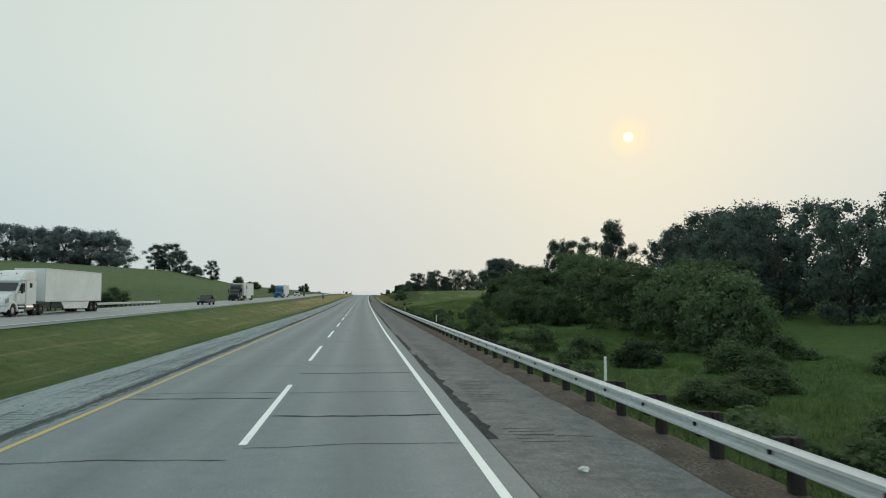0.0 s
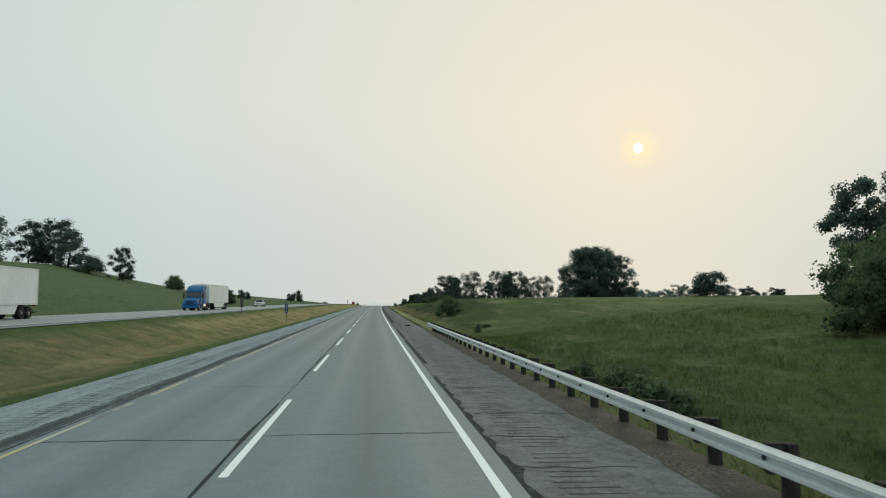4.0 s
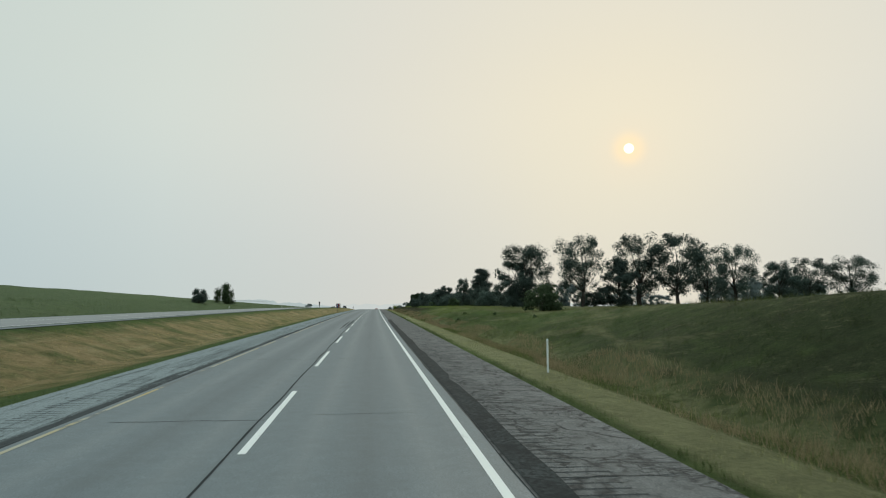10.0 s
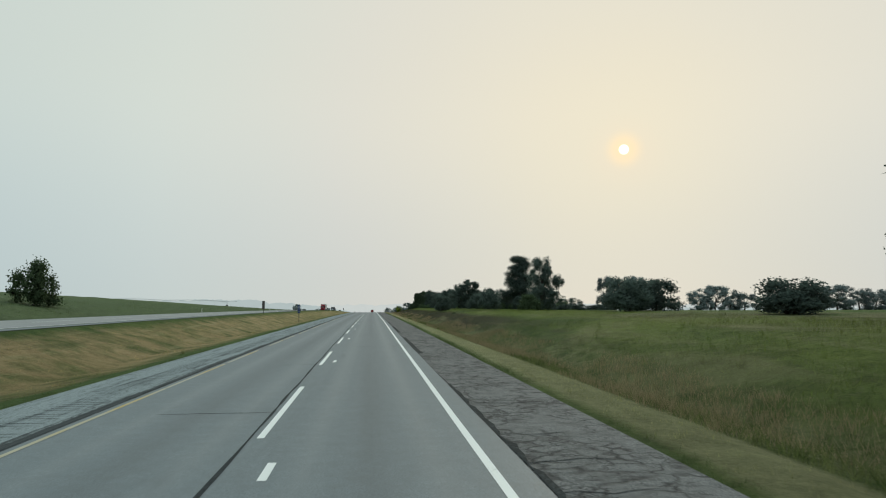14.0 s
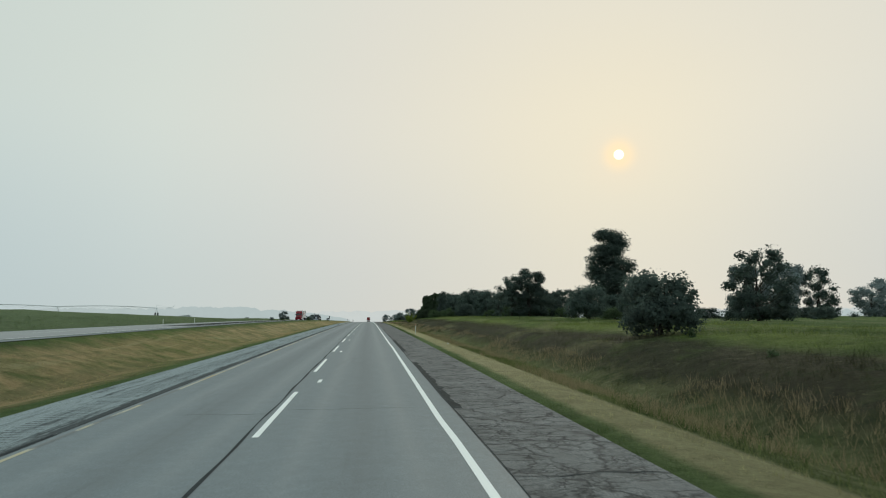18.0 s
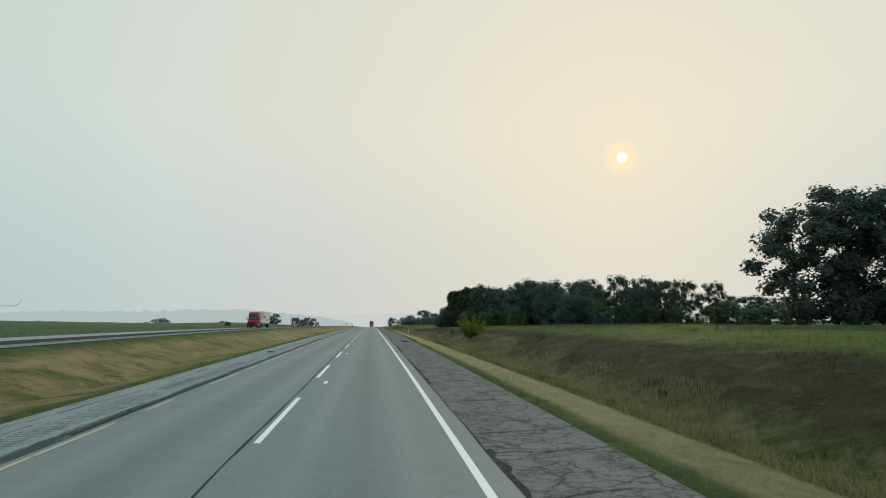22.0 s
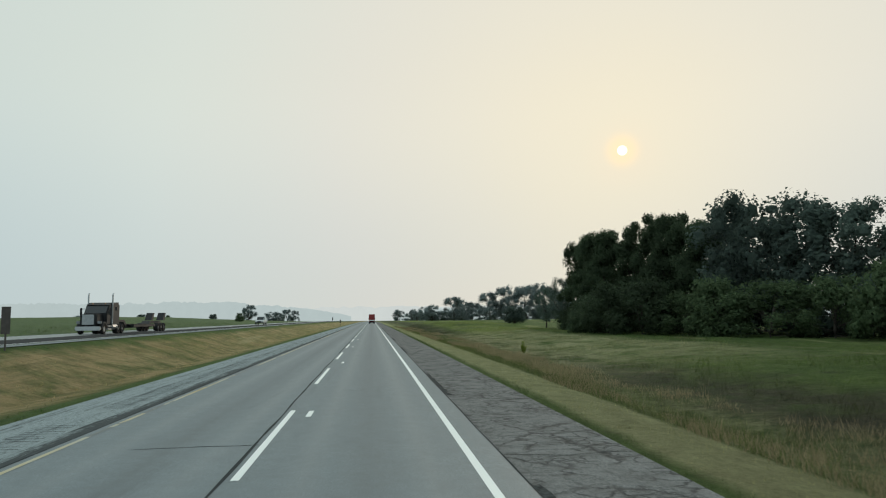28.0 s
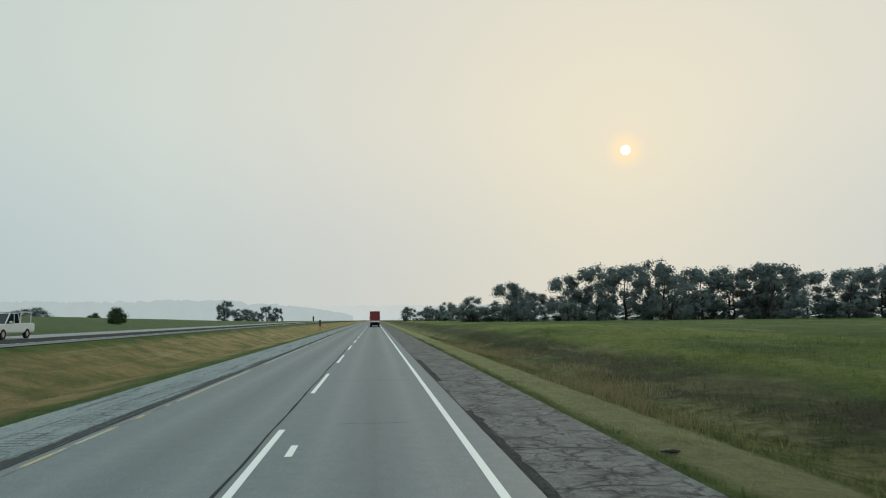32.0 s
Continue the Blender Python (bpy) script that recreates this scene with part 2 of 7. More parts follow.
def shoulder_build(light):
    def build(nt, b):
        """Old cracked asphalt: blocky crack nets, patches, gravel grain."""
        tc = nt.nodes.new("ShaderNodeTexCoord")
        wob = nt.nodes.new("ShaderNodeTexNoise")
        wob.inputs["Scale"].default_value, wob.inputs["Detail"].default_value = 2.6, 6
        nt.links.new(tc.outputs["UV"], wob.inputs["Vector"])
        wv = nt.nodes.new("ShaderNodeVectorMath")
        wv.operation = "MULTIPLY_ADD"
        nt.links.new(wob.outputs["Color"], wv.inputs[0])
        wv.inputs[1].default_value = (.62, .55, 0)
        nt.links.new(tc.outputs["UV"], wv.inputs[2])
        cracks = None
        for sc, wid, stretch in ((1.0, .034, (.55, .42, 1)), (1.0, .070, (1.3, 2.2, 1)), (1.0, .13, (4.2, 6.4, 1))):
            mp = nt.nodes.new("ShaderNodeMapping")
            mp.inputs["Scale"].default_value = stretch
            nt.links.new(wv.outputs[0], mp.inputs["Vector"])
            v = nt.nodes.new("ShaderNodeTexVoronoi")
            v.feature = "DISTANCE_TO_EDGE"
            v.inputs["Scale"].default_value = sc
            nt.links.new(mp.outputs[0], v.inputs["Vector"])
            c = math_node(nt, "SUBTRACT", 1.0, math_node(nt, "DIVIDE", v.outputs["Distance"], wid), True)
            if cracks is None:
                cracks = math_node(nt, "MULTIPLY", c, math_node(nt, "MULTIPLY", math_node(nt, "SUBTRACT", noise_node(nt, .7, 4, .65, "UV"), .40, True), 7.0, True))
            else:
                gate = math_node(nt, "MULTIPLY", math_node(nt, "SUBTRACT", noise_node(nt, .45 + stretch[0] * .12, 4, .65, "UV", (1.6, .6, 1)), .355 + .024 * stretch[0], True), 6.0, True)
                cracks = math_node(nt, "MAXIMUM", cracks, math_node(nt, "MULTIPLY", c, gate))
        grain = noise_node(nt, 26, 6, .85)
        pat = noise_node(nt, 1.6, 7, .8)
        base = ramp_node(nt, grain, [(.36, tuple(light * k for k in (.40, .40, .40))), (.64, tuple(light * k for k in (1.62, 1.58, 1.52)))])
        base = mix_node(nt, math_node(nt, "MULTIPLY", math_node(nt, "SUBTRACT", pat, .42, True), 4.5, True), base, tuple(light * k for k in (.70, .68, .65)))
        stain = noise_node(nt, .9, 6, .75, "UV", (1.4, .8, 1), .8)
        base = mix_node(nt, math_node(nt, "MULTIPLY", math_node(nt, "SUBTRACT", stain, .53, True), 3.0, True), base, tuple(light * k for k in (.52, .51, .50)))
        # sounder panels on the first stretch, worse cracking farther on
        along = nt.nodes.new("ShaderNodeSeparateXYZ")
        nt.links.new(tc.outputs["UV"], along.inputs[0])
        worse = math_node(nt, "ADD", .30, math_node(nt, "MULTIPLY", math_node(nt, "DIVIDE", math_node(nt, "SUBTRACT", along.outputs["Y"], 110.0), 110.0, True), .70))
        cracks = math_node(nt, "MULTIPLY", cracks, worse)
        base = mix_node(nt, math_node(nt, "MULTIPLY", cracks, .9), base, (.016, .017, .017))
        base = mix_node(nt, 1.0, base, (.94, 1.0, 1.03), "MULTIPLY")
        nt.links.new(base, b.inputs["Base Color"])
        bump_node(nt, b, math_node(nt, "SUBTRACT", math_node(nt, "MULTIPLY", grain, .3), cracks), .02, .7)
    return build


def inner_build(nt, b):
    """Old pale inner shoulder: streaks along the road, crumbled dark band beside the line, fine crack nets."""
    tc = nt.nodes.new("ShaderNodeTexCoord")
    uv = nt.nodes.new("ShaderNodeSeparateXYZ")
    nt.links.new(tc.outputs["UV"], uv.inputs[0])
    grain = noise_node(nt, 22, 7, .85)
    streak = noise_node(nt, 1.0, 6, .7, "UV", (4.5, .16, 1), .5)
    fleck = noise_node(nt, 1.0, 6, .75, "UV", (9.0, 2.2, 1), .8)
    base = ramp_node(nt, grain, [(.36, (.15, .168, .168)), (.64, (.40, .435, .43))])
    base = mix_node(nt, math_node(nt, "MULTIPLY", math_node(nt, "SUBTRACT", streak, .52, True), 7.0, True), base, (.125, .14, .14))
    base = mix_node(nt, math_node(nt, "MULTIPLY", math_node(nt, "SUBTRACT", fleck, .57, True), 9.0, True), base, (.075, .083, .083))
    # crumbled band beside the line
    near = math_node(nt, "SUBTRACT", 1.0, math_node(nt, "MULTIPLY", math_node(nt, "ABSOLUTE", math_node(nt, "ADD", uv.outputs["X"], 6.05)), 1.9), True)
    rag = math_node(nt, "MULTIPLY", math_node(nt, "SUBTRACT", math_node(nt, "ADD", math_node(nt, "MULTIPLY", near, .35), math_node(nt, "ADD", math_node(nt, "MULTIPLY", streak, .5), math_node(nt, "MULTIPLY", fleck, .4))), .60, True), 8.0, True)
    base = mix_node(nt, math_node(nt, "MULTIPLY", rag, .9), base, (.045, .049, .049))
    wav = nt.nodes.new("ShaderNodeTexVoronoi")
    wav.feature = "DISTANCE_TO_EDGE"
    mp = nt.nodes.new("ShaderNodeMapping")
    mp.inputs["Scale"].default_value = (1.5, .8, 1)
    nt.links.new(tc.outputs["UV"], mp.inputs["Vector"])
    mixv = nt.nodes.new("ShaderNodeVectorMath")
    mixv.operation = "MULTIPLY_ADD"
    wob = nt.nodes.new("ShaderNodeTexNoise")
    wob.inputs["Scale"].default_value, wob.inputs["Detail"].default_value = 2.2, 5
    nt.links.new(tc.outputs["UV"], wob.inputs["Vector"])
    nt.links.new(wob.outputs["Color"], mixv.inputs[0])
    mixv.inputs[1].default_value = (.8, .8, 0)
    nt.links.new(mp.outputs[0], mixv.inputs[2])
    wav.inputs["Scale"].default_value = 1.0
    nt.links.new(mixv.outputs[0], wav.inputs["Vector"])
    cr = math_node(nt, "MULTIPLY", math_node(nt, "SUBTRACT", 1.0, math_node(nt, "DIVIDE", wav.outputs["Distance"], .03), True), math_node(nt, "MULTIPLY", math_node(nt, "SUBTRACT", streak, .45, True), 6.0, True))
    base = mix_node(nt, math_node(nt, "MULTIPLY", cr, .8), base, (.05, .053, .053))
    base = mix_node(nt, 1.0, base, (.94, 1.01, 1.05), "MULTIPLY")
    nt.links.new(base, b.inputs["Base Color"])
    bump_node(nt, b, math_node(nt, "SUBTRACT", grain, math_node(nt, "ADD", rag, cr)), .015, .7)


def faded_build(nt, b):
    """Yellow paint bleached pale, worn through to the asphalt for stretches."""
    f = noise_node(nt, 16, 6, .8)
    pale = noise_node(nt, .22, 4, .6, "UV", (0, 1, 0))
    gone = math_node(nt, "MULTIPLY", math_node(nt, "SUBTRACT", noise_node(nt, .5, 5, .65, "UV", (.6, .35, 1)), .42, True), 4.5, True)
    c = ramp_node(nt, pale, [(.46, (.44, .43, .34)), (.66, (.50, .385, .14))])
    k = math_node(nt, "ADD", math_node(nt, "MULTIPLY", f, .45), math_node(nt, "MULTIPLY", gone, .55))
    k = math_node(nt, "MULTIPLY", math_node(nt, "SUBTRACT", k, .50, True), 12.0, True)
    nt.links.new(mix_node(nt, k, c, (.17, .185, .185)), b.inputs["Base Color"])


def ground_build(nt, b, blades=False):
    """Grass cover in zones by the distance from the road: green fringe, mown straw, rough ditch, brown bank, green crest."""
    tc = nt.nodes.new("ShaderNodeTexCoord")
    uv = nt.nodes.new("ShaderNodeSeparateXYZ")
    nt.links.new(tc.outputs["UV"], uv.inputs[0])
    x, s = uv.outputs["X"], uv.outputs["Y"]
    wob = noise_node(nt, .22, 5, .65, "UV")
    fine = noise_node(nt, 9, 8, .85)
    mid = noise_node(nt, 1.1, 6, .75, dist=.6)
    clump = noise_node(nt, .33, 5, .7, "UV", dist=.4)
    broad = noise_node(nt, .055, 4, .6, "UV", (1, .4, 1))
    xx = math_node(nt, "ADD", x, math_node(nt, "MULTIPLY", math_node(nt, "SUBTRACT", wob, .5), 3.0))
    xn = math_node(nt, "ADD", x, math_node(nt, "MULTIPLY", math_node(nt, "SUBTRACT", wob, .5), .7))
    grain = math_node(nt, "ADD", math_node(nt, "MULTIPLY", fine, .55), math_node(nt, "MULTIPLY", mid, .45))

    def tone(lo, hi):
        return ramp_node(nt, grain, [(.36, lo), (.62, hi)])
    green = tone((.040, .060, .016), (.130, .160, .045))
    lush = tone((.040, .066, .018), (.118, .165, .050))
    dry = tone((.20, .150, .072), (.42, .325, .170))
    brown = tone((.034, .029, .018), (.105, .086, .050))
    olive = tone((.062, .080, .018), (.165, .185, .050))

    def gate(v, lo, gain):
        return math_node(nt, "MULTIPLY", math_node(nt, "SUBTRACT", v, lo, True), gain, True)

    def band(v, lo, hi, soft):
        a = math_node(nt, "DIVIDE", math_node(nt, "SUBTRACT", v, lo), soft, True)
        c = math_node(nt, "DIVIDE", math_node(nt, "SUBTRACT", hi, v), soft, True)
        return math_node(nt, "MULTIPLY", a, c)
    mul = lambda a, c: math_node(nt, "MULTIPLY", a, c)
    mown = mix_node(nt, band(s, 520.0, 880.0, 60.0), tone((.185, .152, .070), (.44, .365, .180)), tone((.29, .208, .106), (.60, .44, .243)))
    drys = math_node(nt, "DIVIDE", math_node(nt, "SUBTRACT", s, 60.0), 170.0, True)
    drier = math_node(nt, "DIVIDE", math_node(nt, "SUBTRACT", s, 420.0), 250.0, True)
    wet = math_node(nt, "SUBTRACT", 1.0, drys)
    # open country: green, olive and brown in broad drifts
    col = mix_node(nt, gate(broad, .46, 7.0), green, olive)
    col = mix_node(nt, mul(gate(clump, .52, 6.0), .6), col, brown)
    col = mix_node(nt, mul(wet, .7), col, lush)
    # the bank: brown slope under a green crest
    slope = mul(band(xx, 9.0, 16.5, 3.0), math_node(nt, "ADD", mul(drier, .75), mul(drys, .2)))
    col = mix_node(nt, mul(slope, math_node(nt, "ADD", gate(clump, .36, 4.0), .25)), col, brown)
    ditch = mul(band(xx, 6.4, 12.0, 2.0), mul(drys, gate(mid, .38, 4.0)))
    col = mix_node(nt, mul(ditch, .75), col, dry)
    # dark rank weeds along the bank's face, pasture across the road greyed for haze
    along = math_node(nt, "ADD", band(s, 215.0, 365.0, 40.0), mul(band(s, 985.0, 1500.0, 30.0), .4))
    lower = mul(band(xx, 9.6, 16.5, 1.8), band(s, 480.0, 890.0, 30.0))
    rank = mul(math_node(nt, "ADD", mul(band(xx, 9.8, 22.0, 2.4), along), lower, True), math_node(nt, "ADD", gate(clump, .36, 4.0), .6, True))
    col = mix_node(nt, mul(rank, .9), col, mix_node(nt, band(s, 470.0, 900.0, 30.0), tone((.020, .025, .010), (.072, .076, .032)), tone((.026, .020, .012), (.100, .076, .046))))
    col = mix_node(nt, mul(math_node(nt, "DIVIDE", math_node(nt, "SUBTRACT", -34.0, x), 3.0, True), .7), col, tone((.085, .098, .046), (.185, .198, .105)))
    # dry field on the crest, straw drifts in the meadow, fresh yellow-green ground before the wood
    crest = mul(mul(band(xx, 17.0, 70.0, 2.5), band(s, 320.0, 520.0, 40.0)), math_node(nt, "ADD", gate(clump, .40, 5.0), .25))
    col = mix_node(nt, crest, col, mix_node(nt, .45, dry, brown))
    fresh = mul(mul(math_node(nt, "MAXIMUM", mul(band(xx, 10.0, 34.0, 3.0), band(s, 400.0, 500.0, 30.0)), band(xx, 15.0, 34.0, 2.0)), math_node(nt, "ADD", band(s, 400.0, 740.0, 40.0), band(s, 940.0, 1400.0, 30.0))), gate(broad, .38, 6.0))
    col = mix_node(nt, mul(fresh, .8), col, tone((.095, .110, .020), (.26, .265, .065)))
    drift = mul(mul(band(xx, 9.0, 26.0, 3.0), band(s, 885.0, 975.0, 20.0)), gate(clump, .38, 6.0))
    col = mix_node(nt, mul(drift, .8), col, tone((.25, .195, .098), (.50, .400, .215)))
    # seeding heads and dark weeds in small ragged patches over the rough ground
    rag = noise_node(nt, .8, 8, .8, "UV", (1, .55, 1), 1.4)
    tuft = noise_node(nt, 3.2, 6, .8, "UV", (1, .7, 1), 1.0)
    both = math_node(nt, "ADD", mul(rag, .6), mul(tuft, .4))
    rough = math_node(nt, "MAXIMUM", band(xx, 7.2, 300.0, 2.0), math_node(nt, "DIVIDE", math_node(nt, "SUBTRACT", -34.0, x), 3.0, True))
    rough = mul(rough, math_node(nt, "ADD", mul(drys, .8), .2))
    col = mix_node(nt, mul(rough, mul(gate(both, .54, 12.0), .55)), col, tone((.13, .110, .052), (.27, .225, .115)))
    col = mix_node(nt, mul(rough, mul(gate(math_node(nt, "SUBTRACT", 1.0, both), .53, 12.0), .65)), col, tone((.014, .022, .007), (.055, .072, .022)))
    # wide drifts of seeding grass over the open ground
    sown = noise_node(nt, .13, 5, .65, "UV", (1.6, .45, 1), .6)
    col = mix_node(nt, mul(mul(band(xx, 8.5, 90.0, 2.0), drys), mul(gate(sown, .53, 9.0), .5)), col, tone((.17, .135, .060), (.36, .290, .140)))
    # mown strips
    strip_r = mul(band(xn, 5.0, 7.5, .4), math_node(nt, "ADD", mul(drys, .85), .05))
    col = mix_node(nt, strip_r, col, mown)
    med = mul(band(xx, -18.6, -9.8, 1.6), math_node(nt, "ADD", mul(drys, .75), .2))
    col = mix_node(nt, mul(med, math_node(nt, "ADD", gate(clump, .36, 4.0), .22)), col, mix_node(nt, gate(broad, .4, 4.0), tone((.285, .170, .080), (.58, .365, .185)), tone((.205, .132, .056), (.43, .285, .125))))
    late = band(s, 450.0, 770.0, 60.0)
    swath = noise_node(nt, 1.0, 5, .7, "UV", (.75, .05, 1), .7)
    inside = band(xx, -18.6, -9.6, 1.2)
    col = mix_node(nt, mul(inside, mul(gate(swath, .54, 9.0), .5)), col, tone((.085, .075, .030), (.22, .185, .080)))
    col = mix_node(nt, mul(inside, mul(gate(math_node(nt, "SUBTRACT", 1.0, swath), .55, 9.0), .45)), col, tone((.33, .235, .12), (.64, .46, .245)))
    edge = math_node(nt, "MAXIMUM", math_node(nt, "MAXIMUM", band(xn, 4.0, 5.05, .3), mul(late, band(xn, 4.0, 5.6, .35))), band(xn, -10.6, -7.5, .8))
    col = mix_node(nt, mul(band(xx, -19.0, -8.0, 1.0), mul(wet, .28)), col, tone((.10, .115, .042), (.25, .265, .11)))
    col = mix_node(nt, mul(edge, .85), col, tone((.052, .078, .022), (.160, .200, .066)))
    col = mix_node(nt, 1.0, col, (.81, .99, 1.03), "MULTIPLY")
    if blades:
        # stems differ one from another
        geo = nt.nodes.new("ShaderNodeNewGeometry")
        k = ramp_node(nt, geo.outputs["Random Per Island"], [(0.0, (.75, .77, .72)), (1.0, (1.75, 1.68, 1.5))])
        col = mix_node(nt, 1.0, col, k, "MULTIPLY")
        tr = nt.nodes.new("ShaderNodeBsdfTranslucent")
        nt.links.new(col, tr.inputs["Color"])
        mx = nt.nodes.new("ShaderNodeMixShader")
        mx.inputs[0].default_value = .4
        nt.links.new(b.outputs[0], mx.inputs[1])
        nt.links.new(tr.outputs[0], mx.inputs[2])
        nt.links.new(mx.outputs[0], nt.nodes["Material Output"].inputs["Surface"])
    else:
        bump_node(nt, b, math_node(nt, "ADD", grain, clump), .25, 1.0)
    nt.links.new(col, b.inputs["Base Color"])


def leaf_build(dark, light, rnd=.35):
    def build(nt, b):
        geo = nt.nodes.new("ShaderNodeNewGeometry")
        info = nt.nodes.new("ShaderNodeObjectInfo")
        col = ramp_node(nt, geo.outputs["Random Per Island"], [(0.0, dark), (1.0, light)])
        n = noise_node(nt, .35, 3, .6)
        col = mix_node(nt, math_node(nt, "MULTIPLY", n, .5), col, tuple(v * .7 for v in dark))
        hs = nt.nodes.new("ShaderNodeHueSaturation")
        mr = nt.nodes.new("ShaderNodeMapRange")
        mr.inputs["To Min"].default_value, mr.inputs["To Max"].default_value = 1 - rnd, 1 + rnd
        nt.links.new(info.outputs["Random"], mr.inputs["Value"])
        nt.links.new(mr.outputs[0], hs.inputs["Value"])
        nt.links.new(col, hs.inputs["Color"])
        nt.links.new(hs.outputs[0], b.inputs["Base Color"])
        tr = nt.nodes.new("ShaderNodeBsdfTranslucent")
        nt.links.new(hs.outputs[0], tr.inputs["Color"])
        mx = nt.nodes.new("ShaderNodeMixShader")
        mx.inputs[0].default_value = .56
        out = nt.nodes["Material Output"]
        nt.links.new(b.outputs[0], mx.inputs[1])
        nt.links.new(tr.outputs[0], mx.inputs[2])
        nt.links.new(mx.outputs[0], out.inputs["Surface"])
    return build


def skid_build(nt, b):
    """Rubber rubbed on in streaks along the road, the asphalt showing through."""
    b.inputs["Base Color"].default_value = (.04, .043, .045, 1)
    k = noise_node(nt, 1.0, 5, .7, "UV", (11, .35, 1))
    f = noise_node(nt, 30, 4, .8)
    k = math_node(nt, "ADD", math_node(nt, "MULTIPLY", k, .7), math_node(nt, "MULTIPLY", f, .3))
    k = math_node(nt, "MULTIPLY", math_node(nt, "SUBTRACT", k, .30, True), 6.0, True)
    tr = nt.nodes.new("ShaderNodeBsdfTransparent")
    mx = nt.nodes.new("ShaderNodeMixShader")
    nt.links.new(math_node(nt, "MULTIPLY", k, .58), mx.inputs[0])
    nt.links.new(tr.outputs[0], mx.inputs[1])
    nt.links.new(b.outputs[0], mx.inputs[2])
    nt.links.new(mx.outputs[0], nt.nodes["Material Output"].inputs["Surface"])


M = {}
M["lane"] = material("lane_asphalt", lane_build, .6, .35)
M["shoulder_r"] = material("cracked_shoulder", shoulder_build(.182), .9, .25)
M["shoulder_l"] = material("pale_streaked_shoulder", inner_build, .95, .15)
M["shoulder_o"] = material("grey_far_shoulder", two_scale((.15, .168, .17), (.27, .30, .30), 24, .8, (.18, .2, .2), .012, lo=.3, hi=.7), .9, .2)
M["opp"] = material("opposite_lanes", two_scale((.21, .225, .225), (.30, .315, .31), 30, .25, (.24, .25, .25), .004), .6, .35)
M["opp_dark"] = material("opposite_new_asphalt", two_scale((.035, .037, .038), (.06, .062, .063), 30, .4, (.05, .052, .053), .004), .97, .04)
M["ground"] = material("grass_ground", ground_build, .95, .1)
M["blades"] = material("grass_blades", lambda nt, b: ground_build(nt, b, True), .95, .1)
def worn(c, under, thr):
    def build(nt, b):
        f = noise_node(nt, 14, 5, .75)
        c2 = noise_node(nt, .8, 3, .6)
        k = math_node(nt, "MULTIPLY", math_node(nt, "SUBTRACT", math_node(nt, "ADD", math_node(nt, "MULTIPLY", f, .6), math_node(nt, "MULTIPLY", c2, .4)), thr, True), 14.0, True)
        nt.links.new(mix_node(nt, k, c, under), b.inputs["Base Color"])
    return build


M["white_line"] = material("white_road_paint", worn((.84, .87, .85), (.34, .35, .34), .60), .6, .4)
M["yellow_line"] = material("yellow_road_paint", worn((.50, .38, .13), (.20, .19, .16), .56), .65, .4)
M["yellow_worn"] = material("faded_yellow_road_paint", faded_build, .7, .3)
M["tar"] = material("tar_crack_sealant", two_scale((.024, .029, .031), (.052, .060, .063), 20, 1.0, bump=.004), .95, .1)
M["skid"] = material("rubbed_tyre_black", skid_build, .9, .1)
M["patch"] = material("dark_asphalt_patch", two_scale((.014, .017, .018), (.070, .082, .084), 11, 1.5, (.027, .032, .033), .02, lo=.36, hi=.64), .95, .1)
# leaf green greyed and blued part way, standing in for smoke haze
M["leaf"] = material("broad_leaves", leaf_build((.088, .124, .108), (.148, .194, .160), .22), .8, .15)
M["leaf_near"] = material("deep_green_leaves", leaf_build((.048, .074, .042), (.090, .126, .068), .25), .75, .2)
# far foliage paled and blued: smoke haze put into the leaf colour
M["leaf_far"] = material("hazed_far_leaves", leaf_build((.215, .262, .262), (.295, .345, .330), .2), .9, .1)
M["leaf_bush"] = material("bush_leaves", leaf_build((.072, .115, .058), (.160, .220, .112), .25), .8, .15)
M["leaf_light"] = material("pale_shrub_leaves", leaf_build((.14, .195, .028), (.33, .41, .075)), .8, .15)
M["bark"] = material("grey_bark", two_scale((.035, .03, .026), (.09, .08, .068), 7, .8, bump=.03, stretch=(1, 1, .2)), .95, .1)
M["gravel"] = material("dark_gravel", two_scale((.040, .035, .030), (.185, .160, .135), 22, 1.2, (.080, .068, .056), .03, lo=.36, hi=.64), .95, .1)
M["galv"] = material("galvanised_steel", two_scale((.50, .53, .535), (.66, .69, .69), 8, .4, (.54, .55, .545), .002), .5, .5)
M["galv"].node_tree.nodes["Principled BSDF"].inputs["Metallic"].default_value = .2
M["post_wood"] = material("creosoted_wood", two_scale((.018, .017, .016), (.05, .046, .042), 12, 1.5, bump=.01, stretch=(1, 1, .15)), .9, .2)
M["white_post"] = material("white_plastic_post", plain((.70, .72, .68), .1), .5, .4)
M["black"] = material("black_rubber", plain((.014, .014, .015), .3), .8, .3)
M["dark_steel"] = material("dark_painted_steel", plain((.014, .015, .017), .25), .55, .3)
M["chrome"] = material("polished_alloy", plain((.42, .43, .44), .1), .42, .5)
M["chrome"].node_tree.nodes["Principled BSDF"].inputs["Metallic"].default_value = .9
M["glass_dark"] = material("dark_window_glass", plain((.012, .015, .018), .2), .06, .6)
M["lamp_white"] = material("headlamp_lens", plain((.20, .21, .22), .1), .35, .4)
M["lamp_red"] = material("red_lamp_lens", plain((.35, .02, .015), .1), .2, .6)
M["lamp_amber"] = material("amber_lamp_lens", plain((.55, .2, .02), .1), .2, .6)
M["white_paint"] = material("white_vehicle_paint", plain((.66, .68, .67), .06, 2.0, .0005), .35, .5)
M["trailer_white"] = material("white_trailer_panel", two_scale((.66, .69, .68), (.74, .77, .76), 1.5, .3, (.62, .65, .64), .001), .45, .4)
